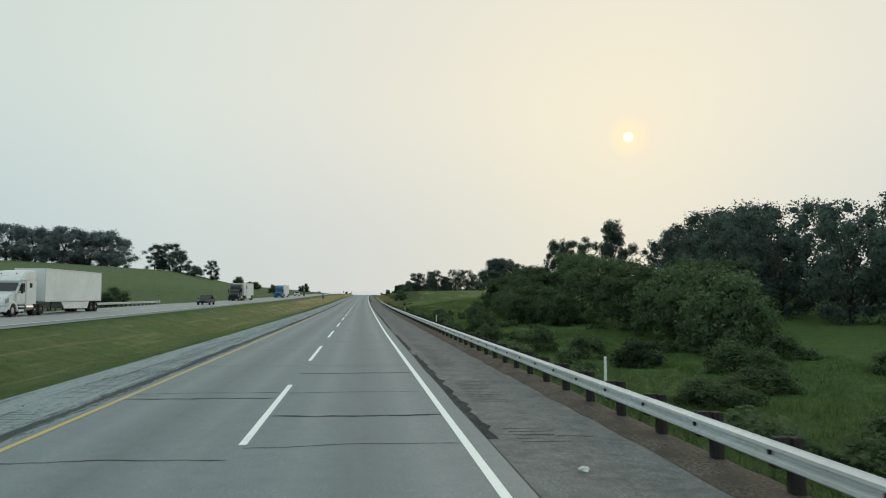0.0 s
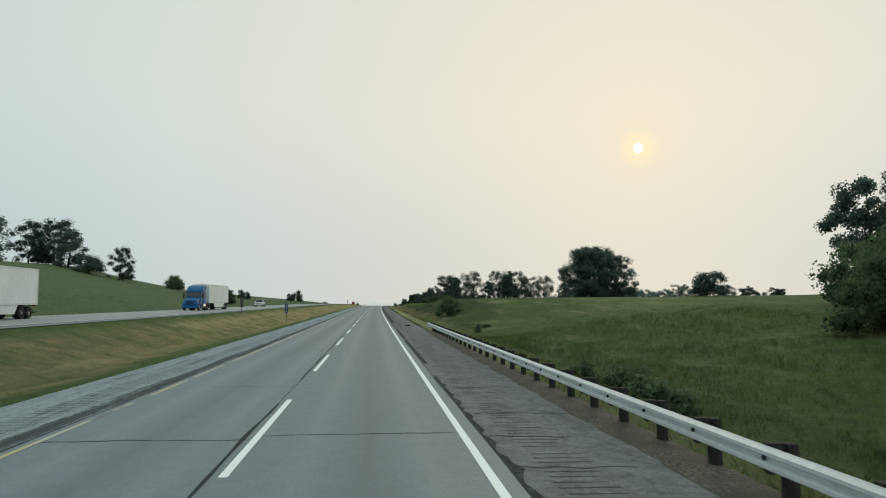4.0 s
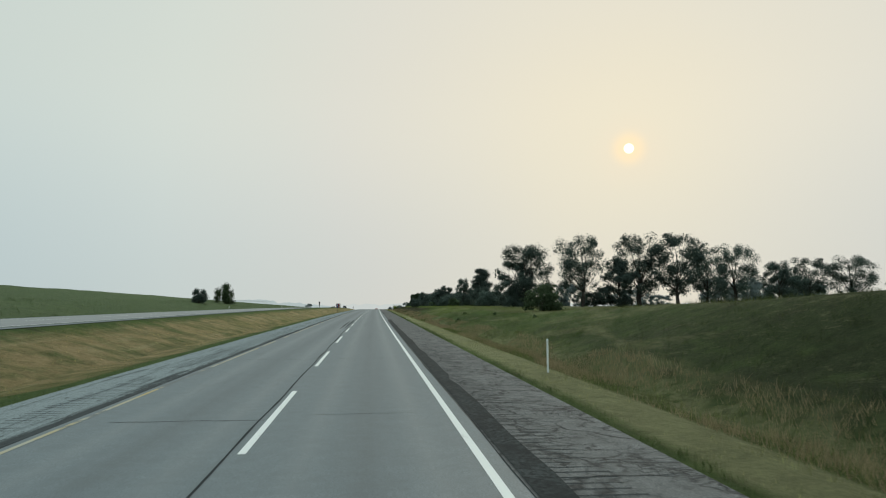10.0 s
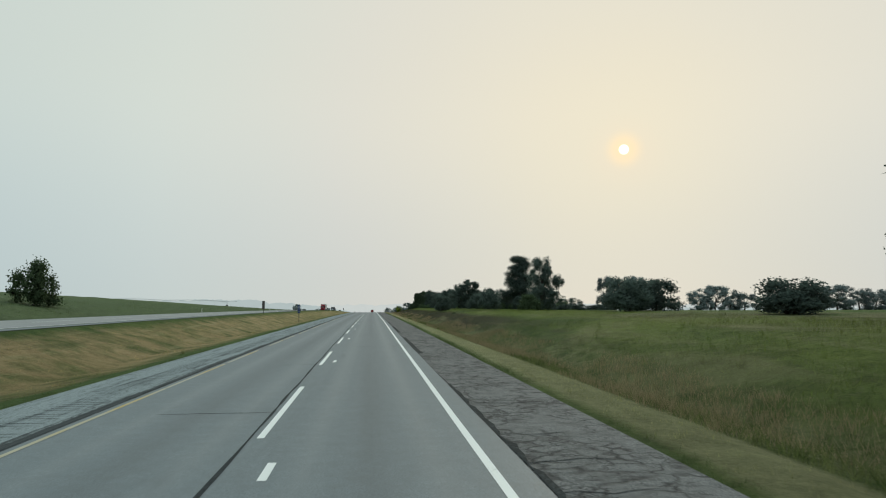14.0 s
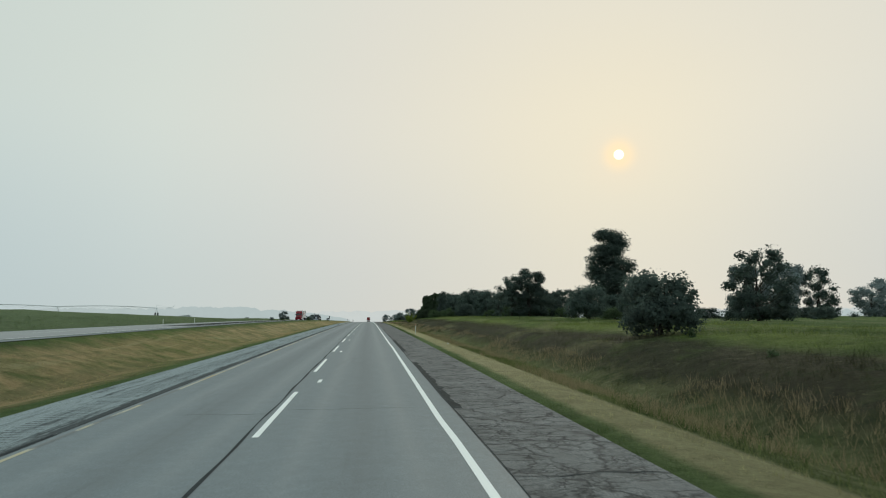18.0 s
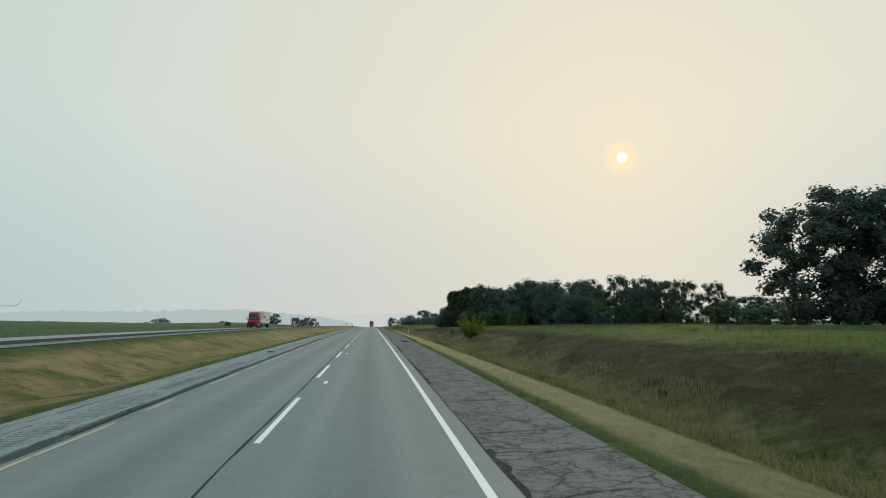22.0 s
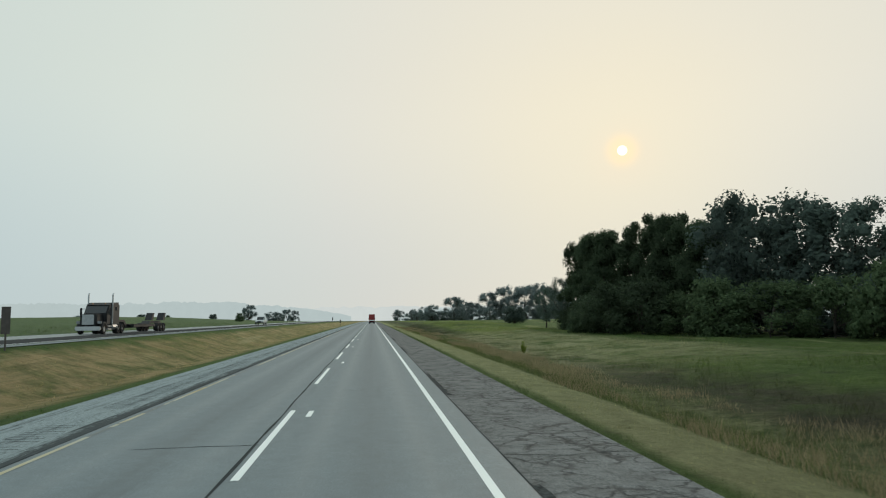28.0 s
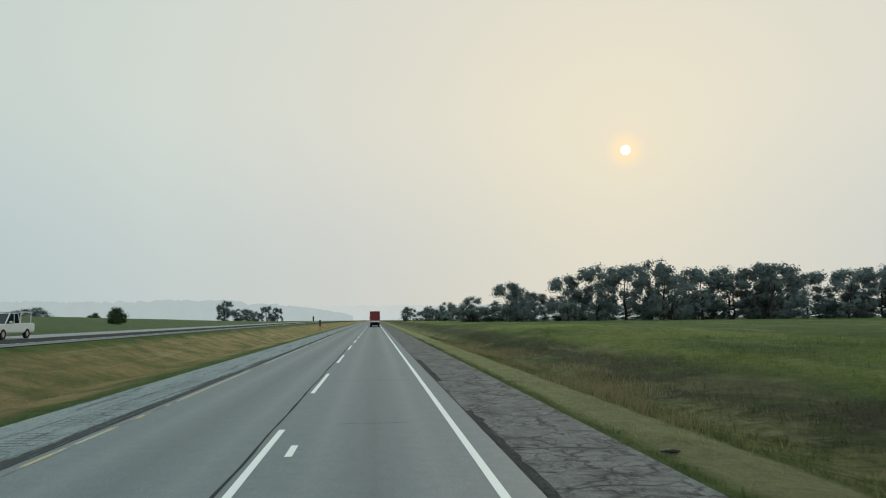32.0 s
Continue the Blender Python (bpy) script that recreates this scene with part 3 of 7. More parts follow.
M["blue_paint"] = material("blue_vehicle_paint", plain((.008, .105, .26), .1, 2.0, .0005), .4, .25)
M["navy_paint"] = material("dark_blue_vehicle_paint", plain((.006, .010, .020), .1, 2.0, .0005), .3, .35)
M["red_paint"] = material("red_vehicle_paint", plain((.20, .004, .012), .1, 2.0, .0005), .4, .25)
M["red_panel"] = material("red_trailer_panel", two_scale((.20, .022, .022), (.27, .035, .032), 2.5, .4, (.16, .022, .022), .001), .5, .35)
M["red_mark"] = material("faded_red_lettering", plain((.30, .045, .06), .1), .5, .3)
M["blue_sign"] = material("blue_sign_sheeting", plain((.03, .055, .15), .1), .5, .3)
M["steel_post"] = material("brown_steel_post", plain((.07, .06, .055), .2), .7, .3)
M["orange"] = material("orange_reflective", plain((.62, .20, .06), .1), .5, .3)
M["litter"] = material("crumpled_white_litter", plain((.62, .62, .58), .15), .7, .3)
M["straw"] = material("dry_straw_grass", leaf_build((.34, .262, .150), (.60, .48, .29), .15), .9, .1)
M["weeds"] = material("green_weeds", leaf_build((.075, .112, .036), (.165, .220, .080), .2), .9, .1)


# ---- mesh helpers ----
def link(name, verts, faces, mat, parent=None, label="", uvs=None, smooth=False):
    me = bpy.data.meshes.new(name)
    me.from_pydata(verts, [], faces)
    if uvs is not None:
        lay = me.uv_layers.new(name="UVMap")
        idx = np.empty(len(me.loops), dtype=np.int32)
        me.loops.foreach_get("vertex_index", idx)
        lay.data.foreach_set("uv", np.asarray(uvs, dtype=np.float32)[idx].ravel())
    if smooth:
        me.polygons.foreach_set("use_smooth", [True] * len(me.polygons))
    me.materials.append(M[mat])
    me.update()
    ob = new(name, me)
    if parent:
        ob.parent = parent
    if label:
        ob["label"] = label
    return ob


def part(name, bm, mat, parent=None, label="", smooth=False):
    me = bpy.data.meshes.new(name)
    bmesh.ops.recalc_face_normals(bm, faces=bm.faces)
    bm.to_mesh(me)
    bm.free()
    if smooth:
        me.polygons.foreach_set("use_smooth", [True] * len(me.polygons))
    me.materials.append(M[mat])
    ob = new(name, me)
    if parent:
        ob.parent = parent
    if label:
        ob["label"] = label
    return ob


def box(bm, x0, x1, y0, y1, z0, z1, bevel=0.0, taper=None):
    """A block, its edges bevelled; taper scales the top in x and y."""
    b2 = bmesh.new()
    r = bmesh.ops.create_cube(b2, size=1)
    for v in r["verts"]:
        k = taper if (taper and v.co.z > 0) else (1, 1)
        v.co = Vector(((x0 + x1) / 2 + v.co.x * (x1 - x0) * k[0], (y0 + y1) / 2 + v.co.y * (y1 - y0) * k[1], (z0 + z1) / 2 + v.co.z * (z1 - z0)))
    if bevel:
        bmesh.ops.bevel(b2, geom=b2.edges[:], offset=bevel, segments=2, affect="EDGES")
    me = bpy.data.meshes.new("tmp")
    b2.to_mesh(me)
    b2.free()
    bm.from_mesh(me)
    bpy.data.meshes.remove(me)
    return bm


def tube(bm, a, b, r0, r1=None, seg=10):
    a, b = Vector(a), Vector(b)
    d = b - a
    m = Matrix.Translation((a + b) / 2) @ d.to_track_quat("Z", "Y").to_matrix().to_4x4()
    bmesh.ops.create_cone(bm, cap_ends=True, segments=seg, radius1=r0, radius2=r0 if r1 is None else r1, depth=d.length, matrix=m)
    return bm


def prism(bm, outline, x0, x1):
    """A side outline of (y, z) points pushed from x0 to x1."""
    lo = [bm.verts.new((x0, y, z)) for y, z in outline]
    hi = [bm.verts.new((x1, y, z)) for y, z in outline]
    bm.faces.new(lo)
    bm.faces.new(hi[::-1])
    n = len(outline)
    for i in range(n):
        bm.faces.new((lo[i], hi[i], hi[(i + 1) % n], lo[(i + 1) % n]))
    return bm


def strip(name, s_list, x0, x1, dz, mat, parent=None, label="", cols=1):
    """A ribbon of road surface between offsets x0 and x1 (numbers or functions of s)."""
    s_arr = np.asarray(s_list, float)
    a = np.array([x0(v) for v in s_arr]) if callable(x0) else np.full(len(s_arr), x0)
    b = np.array([x1(v) for v in s_arr]) if callable(x1) else np.full(len(s_arr), x1)
    V, U = [], []
    cx, cz = road_x(s_arr), road_z(s_arr)
    for i, v in enumerate(s_arr):
        for j in range(cols + 1):
            x = a[i] + (b[i] - a[i]) * j / cols
            V.append((cx[i] + x, v, cz[i] + (dz(v) if callable(dz) else dz)))
            U.append((x, v))
    w = cols + 1
    F = [(i * w + j, i * w + j + 1, (i + 1) * w + j + 1, (i + 1) * w + j) for i in range(len(s_arr) - 1) for j in range(cols)]
    return link(name, V, F, mat, parent, label, U)

# ---- ground: one sheet to the horizon, cut by the road's banks and ditches ----
RX = [4.6, 6.2, 9.5, 13, 18, 25, 40, 70, 150, 500]
RH = [  # s, heights over the road at the offsets above
    (-60, (-.12, -.3, -1.6, -2.3, -2.6, -2.8, -2.5, -1.5, 0, 1)),
    (90, (-.12, -.3, -1.5, -2.2, -2.5, -2.5, -2.0, -.8, 1, 2)),
    (150, (-.12, -.3, -1.2, -1.8, -1.6, -.8, 1.0, 2.5, 3, 3)),
    (200, (-.12, -.2, -1.1, -1.2, -.6, .6, 2.4, 3.6, 4, 4)),
    (240, (-.12, -.15, -.9, -.4, 1.4, 2.5, 3.2, 3.8, 4, 4)),
    (270, (-.12, -.12, -.8, .3, 2.6, 3.1, 3.4, 3.6, 4, 4)),
    (330, (-.12, -.12, -.8, .4, 2.6, 2.95, 3.1, 3.2, 3.3, 3.3)),
    (365, (-.12, -.12, -.8, .3, 1.6, 1.8, 1.9, 2.0, 2.0, 2.0)),
    (395, (-.12, -.12, -.8, .2, .95, 1.1, 1.25, 1.3, 1.4, 1.4)),
    (450, (-.12, -.12, -.8, .35, 1.1, 1.3, 1.45, 1.2, 1.2, 1.2)),
    (520, (-.12, -.12, -.8, .5, 1.25, 1.4, 1.4, 1.2, 1.0, 1.0)),
    (600, (-.12, -.12, -.8, .6, 1.2, 1.2, 1.0, .8, .5, .5)),
    (640, (-.12, -.12, -.8, .6, 1.2, 1.2, 1.0, .7, .5, .5)),
    (690, (-.12, -.12, -.8, .6, 1.4, 1.5, 1.3, .7, .5, .5)),
    (730, (-.12, -.12, -.8, .55, 1.45, 1.6, 1.5, .5, .4, .4)),
    (760, (-.12, -.12, -.8, .45, 1.2, 1.4, 1.2, .5, .3, .3)),
    (800, (-.12, -.12, -.8, .25, .95, 1.0, .8, .2, .0, .0)),
    (850, (-.12, -.12, -.7, -.2, .4, .5, .4, .0, -.2, -.2)),
    (900, (-.12, -.12, -.6, -.6, -.2, .2, .2, -.1, -.2, -.2)),
    (945, (-.12, -.12, -.6, -.55, -.1, .1, .1, .1, .1, .1)),
    (985, (-.12, -.12, -.7, -.5, .05, .2, .25, .3, .3, .3)),
    (1020, (-.12, -.12, -.75, -.2, .45, .65, .8, .8, .8, .8)),
    (1100, (-.12, -.12, -.8, .2, .8, 1.0, 1.1, 1.2, 1.2, 1.2)),
    (1500, (-.12, -.12, -.6, .1, .5, .5, .5, .5, .5, .5)),
]
LX = [-8.2, -13.2, -18.9, -32.4, -35, -40, -50, -80, -150, -500]
LH = [
    (-60, (-.12, -.75, .52, .48, .2, 2.2, 4.8, 7.6, 9, 9)),
    (40, (-.12, -.75, .58, .54, .2, 2.3, 4.9, 7.6, 9, 9)),
    (120, (-.12, -.75, .94, .9, .3, 2.4, 5.0, 7.6, 9, 9)),
    (220, (-.12, -.75, .94, .9, .4, 1.9, 4.4, 9.0, 12, 12)),
    (320, (-.12, -.75, .94, .9, .4, 1.7, 3.9, 11.5, 16, 16)),
    (400, (-.12, -.75, .94, .9, .4, 1.5, 3.2, 7.0, 8, 8)),
    (550, (-.12, -.75, .94, .9, .5, 1.6, 3.2, 5.8, 6.4, 6.4)),
    (650, (-.12, -.75, .94, .9, .5, 1.4, 2.5, 4.8, 5, 5)),
    (733, (-.12, -.75, .94, .9, .5, 1.2, 2.0, 4.0, 4.1, 4)),
    (850, (-.12, -.75, .94, .9, .5, 1.0, 1.5, 3.0, 2.8, 2.5)),
    (960, (-.12, -.75, .94, .9, .5, 1.0, 1.5, 2.6, 2.4, 2)),
    (1060, (-.12, -.75, .94, .9, .5, 1.0, 1.8, 3.4, 3.0, 2)),
    (1130, (-.12, -.75, .94, .9, .5, 1.0, 1.8, 3.6, 2.8, 2)),
    (1500, (-.12, -.6, .5, .5, .4, .5, .6, .6, .6, .6)),
]
_rs, _rh = np.array([r[0] for r in RH]), np.array([r[1] for r in RH])
_ls, _lh = np.array([r[0] for r in LH]), np.array([r[1] for r in LH])


def rise(s, x):
    """Height of the ground over the road's level, s and x arrays or numbers."""
    s, x = np.broadcast_arrays(np.asarray(s, float), np.asarray(x, float))
    out = np.empty(s.shape)
    for i in np.ndindex(s.shape):
        if x[i] >= 0:
            col = [np.interp(s[i], _rs, _rh[:, k]) for k in range(len(RX))]
            out[i] = np.interp(x[i], RX, col) if x[i] > RX[0] else -.12
        else:
            col = [np.interp(s[i], _ls, _lh[:, k]) for k in range(len(LX))]
            out[i] = np.interp(-x[i], [-v for v in LX], col) if x[i] < LX[0] else -.12
    return out


def ground_z(s, x):
    """World height of the ground."""
    n = 0.0
    if x > 9 or x < -36 or -16 < x < -10:
        n = noise.noise((s * .11, x * .11, 0)) * .22 + noise.noise((s * .35, x * .35, 4)) * .08
    return float(road_z(s) + rise(s, x) + n)


def ground_many(s, x):
    """World heights for arrays of s and x."""
    out = np.empty(len(s))
    for xs, ss, hh, m in ((RX, _rs, _rh, x >= 0), ([-v for v in LX], _ls, _lh, x < 0)):
        if not m.any():
            continue
        q, a = s[m], np.abs(x[m])
        cols = np.stack([np.interp(q, ss, hh[:, k]) for k in range(len(xs))], axis=1)
        xs = np.asarray(xs, float)
        i = np.clip(np.searchsorted(xs, a) - 1, 0, len(xs) - 2)
        f = np.clip((a - xs[i]) / (xs[i + 1] - xs[i]), 0, 1)
        r = np.arange(len(q))
        out[m] = np.where(a > xs[0], cols[r, i] * (1 - f) + cols[r, i + 1] * f, -.12)
    for i in np.nonzero((x > 9) | (x < -36) | ((x > -16) & (x < -10)))[0]:
        out[i] += noise.noise((s[i] * .11, x[i] * .11, 0)) * .22 + noise.noise((s[i] * .35, x[i] * .35, 4)) * .08
    return out + road_z(s)


def on_ground(s, x, sink=0.0):
    return (float(road_x(s) + x), float(s), ground_z(s, x) - sink)


def build_ground():
    xs = [-2600, -1500, -900, -500, -300, -200, -150, -120, -100, -80, -70, -62, -56, -50, -45, -40, -37.5, -35, -32.4, -26, -18.9, -17, -15, -13.2, -11, -9.6,
          -8.2, -4, 0, 3, 4.6, 5.4, 6.2, 7.2, 8.3, 9.5, 10.6, 11.8, 13, 14.2, 15.5, 16.8, 18, 20, 22.5, 25, 28, 32, 36, 40, 46, 54, 62, 70, 85, 110, 150, 210, 300, 500, 900, 1500, 2600]
    sv = list(range(-150, 1240, 4)) + list(range(1240, 1600, 20)) + [1700, 1850, 2100, 2400, 2800, 3300, 3900]
    V, U = [], []
    for s in sv:
        rz, rx = float(road_z(s)), float(road_x(s))
        R = [np.interp(s, _rs, _rh[:, k]) for k in range(len(RX))]
        Lc = [np.interp(s, _ls, _lh[:, k]) for k in range(len(LX))]
        for x in xs:
            if x >= 0:
                h = np.interp(x, RX, R) if x > RX[0] else -.12
            else:
                h = np.interp(-x, [-v for v in LX], Lc) if x < LX[0] else -.12
            if x > 9 or x < -36 or -16 < x < -10:
                h += noise.noise((s * .11, x * .11, 0)) * .22 + noise.noise((s * .35, x * .35, 4)) * .08
            V.append((rx + x, s, rz + h))
            U.append((x, s))
    w = len(xs)
    F = [(i * w + j, i * w + j + 1, (i + 1) * w + j + 1, (i + 1) * w + j) for i in range(len(sv) - 1) for j in range(w - 1)]
    tagged(link("ground", V, F, "ground", uvs=U, smooth=True), "rolling roadside ground with mown dry grass and green banks", "ground", kind="structure")


build_ground()

# ---- the carriageways ----
def joint(s):
    """Offset of the joint between lane and outer shoulder."""
    return float(np.interp(s, (330, 396, 408), (2.05, 2.10, 2.27)))


WANDER = ((0, -.05), (45, -.14), (80, -.08), (115, 0), (440, 0), (500, .10), (533, .16), (535, .11), (560, .10), (562, .06), (597, .13), (599, .09), (650, .08), (700, .13), (760, .04), (820, 0))


def wander(s):
    """The painter's drift of the edge line."""
    return float(np.interp(s, *zip(*WANDER)))


def inner(s):
    """How far the median side of the lane widens."""
    return float(np.interp(s, (150, 260, 540, 640), (0, -.15, -.17, -.10)))


SV = list(range(-150, 1300, 5)) + list(range(1300, 3900, 50))
SF = [v for v in np.arange(-30, 1230, 1.5)]
road = tagged(strip("road", SV, lambda s: -5.75 + inner(s), joint, 0.0, "lane", cols=8), "two-lane grey asphalt highway carriageway with worn wheel paths", "road", kind="structure")
shoulder_r = tagged(strip("shoulder", SV, joint, lambda s: float(np.interp(s, (180, 200), (4.86, 4.62))), -.012, "shoulder_r", cols=3), "cracked old asphalt shoulder with broken edge", "road shoulder", kind="structure")
shoulder_l = tagged(strip("shoulder", SV, -8.3, lambda s: -5.75 + inner(s), -.012, "shoulder_l", cols=3), "pale gravelly asphalt inner shoulder beside the median", "road shoulder", kind="structure")
strip("edge_line", SF, lambda s: 1.66 + wander(s), lambda s: 1.80 + wander(s), .005, "white_line", road, "white edge line")
strip("edge_line", [v for v in SF if v <= 96], -5.62, -5.50, .005, "yellow_line", road, "yellow edge line")
strip("edge_line", [v for v in SF if v >= 96], lambda s: -5.61 + inner(s), lambda s: -5.51 + inner(s), .005, "yellow_worn", road, "faded broken yellow edge line")
DASH0, PERIOD, DASH = 19.72, 15.24, 7.9
for k in range(-3, 78):
    s1 = DASH0 + k * PERIOD
    strip("lane_dash", [s1 - DASH, s1 - DASH / 2, s1], -1.995, -1.865, .005, "white_line", road)

def opp_z(s, lift=0.0):
    """Height of the opposite carriageway over this one."""
    return float(np.interp(s, (-60, 40, 120), (.58, .64, 1.0))) + lift


opp = tagged(strip("road", SV, -31.2, -20.9, opp_z, "opp", cols=2), "opposite pale concrete-grey carriageway across the median", "road", kind="structure")
for a, b in ((-20.9, -19.2), (-32.6, -31.2)):
    tagged(strip("shoulder", SV, a, b, lambda s: opp_z(s, -.015), "shoulder_o"), "grey asphalt shoulder of the opposite carriageway", "road shoulder", kind="structure")
strip("resurfaced_lane", [v for v in SV if v >= 640], -26.2, -21.2, 1.004, "opp_dark", opp, "dark newly resurfaced lane")
strip("edge_line", SV, -31.1, -30.96, lambda s: opp_z(s, .006), "white_line", opp)
strip("edge_line", SV, -21.1, -20.94, lambda s: opp_z(s, .009), "white_line", opp)
for k in range(0, 100):
    s1 = DASH0 + k * PERIOD
    strip("lane_dash", [s1 - DASH, s1], -26.37, -26.23, lambda s: opp_z(s, .009), "white_line", opp)

# ---- trees and bushes ----
def limb(V, F, pts, radii, seg=6):
    """A tapered tube along a bent line, added to the lists."""
    base = len(V)
    for i, (p, r) in enumerate(zip(pts, radii)):
        p = Vector(p)
        d = Vector(pts[min(i + 1, len(pts) - 1)]) - Vector(pts[max(i - 1, 0)])
        q = d.to_track_quat("Z", "Y")
        for k in range(seg):
            a = 2 * math.pi * k / seg
            V.append(tuple(p + q @ Vector((math.cos(a) * r, math.sin(a) * r, 0))))
    for i in range(len(pts) - 1):
        for k in range(seg):
            F.append((base + i * seg + k, base + i * seg + (k + 1) % seg, base + (i + 1) * seg + (k + 1) % seg, base + (i + 1) * seg + k))
    F.append(tuple(base + (len(pts) - 1) * seg + k for k in range(seg)))


def leaves(rng, centres, radii, per, size, flat=.95):
    """Small pointed leaf sprays scattered over and inside clumps; gives their corners and the way the clump faces there."""
    n = len(centres) * per
    c = np.repeat(np.asarray(centres), per, axis=0)
    r = np.repeat(np.asarray(radii), per)[:, None]
    d = rng.normal(size=(n, 3))
    d /= np.linalg.norm(d, axis=1)[:, None]
    k = rng.random((n, 1)) ** .36
    p = c + d * r * k * np.array([1, 1, flat]) + rng.normal(size=(n, 3)) * r * .11
    nrm = d * .8 + rng.normal(size=(n, 3)) * .6 + np.array([0, 0, .35])
    nrm /= np.linalg.norm(nrm, axis=1)[:, None]
    t = np.cross(nrm, rng.normal(size=(n, 3)))
    t /= np.linalg.norm(t, axis=1)[:, None]
    b = np.cross(nrm, t)
    s = size * (.45 + .9 * rng.random((n, 1)))
    q = rng.uniform(-.35, .35, (n, 1))
    v = np.stack([p - t * s * .75 - b * s * .5, p + t * s * .75 - b * s * (.5 + q), p + b * s * .8 + t * s * q], axis=1).reshape(-1, 3)
    face = d * .75 + nrm * .25 + np.array([0, 0, .2])
    return v, face


_ico = bmesh.new()
bmesh.ops.create_icosphere(_ico, subdivisions=1, radius=1)
ICO = np.array([[tuple(v.co) for v in f.verts] for f in _ico.faces]).reshape(-1, 3)
_ico.free()


def hearts(rng, centres, radii, k):
    """The shaded, leaf-filled inside of each clump: a dented lump that closes the gaps between its outer leaves."""
    V, N = [], []
    for c, r in zip(centres, radii):
        o = rng.uniform(0, 50, 3)
        dent = np.array([.78 + .5 * noise.noise(Vector(q * 1.3 + o)) for q in ICO])[:, None]
        V.append(c + ICO * dent * r * k)
        N.append(ICO.reshape(-1, 3, 3).mean(axis=1))
    return np.concatenate(V), np.concatenate(N)


def shards(name, v, mat, parent=None, label="", facing=None, corners=3, uvs=None):
    """Loose small faces of three or four corners as one mesh."""
    n = len(v) // corners
    me = bpy.data.meshes.new(name)
    me.vertices.add(n * corners)
    me.vertices.foreach_set("co", v.astype(np.float32).ravel())
    me.loops.add(n * corners)
    me.loops.foreach_set("vertex_index", np.arange(n * corners, dtype=np.int32))
    me.polygons.add(n)
    me.polygons.foreach_set("loop_start", np.arange(0, n * corners, corners, dtype=np.int32))
    me.materials.append(M[mat])
    me.update(calc_edges=True)
    if uvs is not None:
        me.uv_layers.new(name="UVMap").data.foreach_set("uv", np.repeat(uvs, corners, axis=0).astype(np.float32).ravel())
    if facing is not None:
        me.polygons.foreach_set("use_smooth", np.ones(n, dtype=bool))
        me.normals_split_custom_set_from_vertices(np.repeat(facing, corners, axis=0).tolist())
    ob = new(name, me)
    if parent:
        ob.parent = parent
    if label:
        ob["label"] = label
    return ob


def crown_points(rng, style, h, w, count):
    """Clump centres and radii for a tree of height h and crown width w."""
    C, R = [], []
    tries = 0
    while len(C) < count and tries < 4000:
        tries += 1
        if style == "round":
            d = rng.normal(size=3)
            d /= np.linalg.norm(d)
            k = rng.random() ** .4
            p = np.array([d[0] * w * .40 * k, d[1] * w * .40 * k, h * (.56 + .37 * d[2] * k)])
            r = w * rng.uniform(.09, .16)
        elif style == "tall":
            z = rng.uniform(.16, .95)
            rad = w * .5 * (1.05 - z) ** .55 * (.82 + .05 * math.sin(z * 23 + rng.uniform(-1, 1)))
            a = rng.uniform(0, 6.283)
            rad *= .98 + .28 * noise.noise((math.cos(a) * 2.3, math.sin(a) * 2.3, z * 5.0 + w))
            k = rng.random() ** .5
            p = np.array([math.cos(a) * rad * k, math.sin(a) * rad * k, h * z])
            r = w * rng.uniform(.10, .18)
        elif style == "open":
            a = rng.uniform(0, 6.283)
            z = rng.uniform(.22, .94)
            rad = w * .46 * math.sin(math.pi * min(.95, max(.25, (z - .12)))) ** .5 * rng.random() ** .45
            p = np.array([math.cos(a) * rad, math.sin(a) * rad, h * z])
            r = w * rng.uniform(.09, .15)
        elif style == "lobed":
            z = rng.uniform(.07, .95)
            a = rng.uniform(0, 6.283)
            dome = (1 - max(0, (z - .42) / .58) ** 2.2) ** .5 * (1 - .22 * max(0, (.42 - z) / .42) ** 1.5)
            rag = .80 + .75 * noise.noise((math.cos(a) * 1.3, math.sin(a) * 1.3, z * 4.5 + w))
            rad = w * .46 * dome * rag
            k = rng.random() ** .42
            p = np.array([math.cos(a) * rad * k, math.sin(a) * rad * k, h * z * (.94 + .06 * rag)])
            r = w * rng.uniform(.065, .125)
        elif style == "forest":
            z = rng.uniform(.05, .94)
            rad = w * .5 * (1 - max(0, (z - .55) / .45) ** 2) ** .5
            a = rng.uniform(0, 6.283)
            k = rng.random() ** .35
            p = np.array([math.cos(a) * rad * k, math.sin(a) * rad * k, h * z])
            r = w * rng.uniform(.11, .19)
        elif style == "vase":
            a = 2.4 * int(rng.integers(0, 17))
            k = rng.uniform(.10, 1.0)
            out = .30 + .70 * ((a * 2.63) % 1.0)
            p = np.array([math.cos(a) * w * .5 * out * k ** .8, math.sin(a) * w * .5 * out * k ** .8, h * k * (1.05 - .45 * out * out)])
            r = w * .11 * (1.2 - k)
        else:  # bush
            a = rng.uniform(0, 6.283)
            z = rng.uniform(.08, .88)
            rad = w * .46 * (1 - (z / 1.0) ** 2.2) ** .5 * rng.random() ** .4
            p = np.array([math.cos(a) * rad, math.sin(a) * rad, h * z])
            r = min(w, h * 1.6) * rng.uniform(.12, .22)
        C.append(p)
        R.append(r)
    return np.array(C), np.array(R)


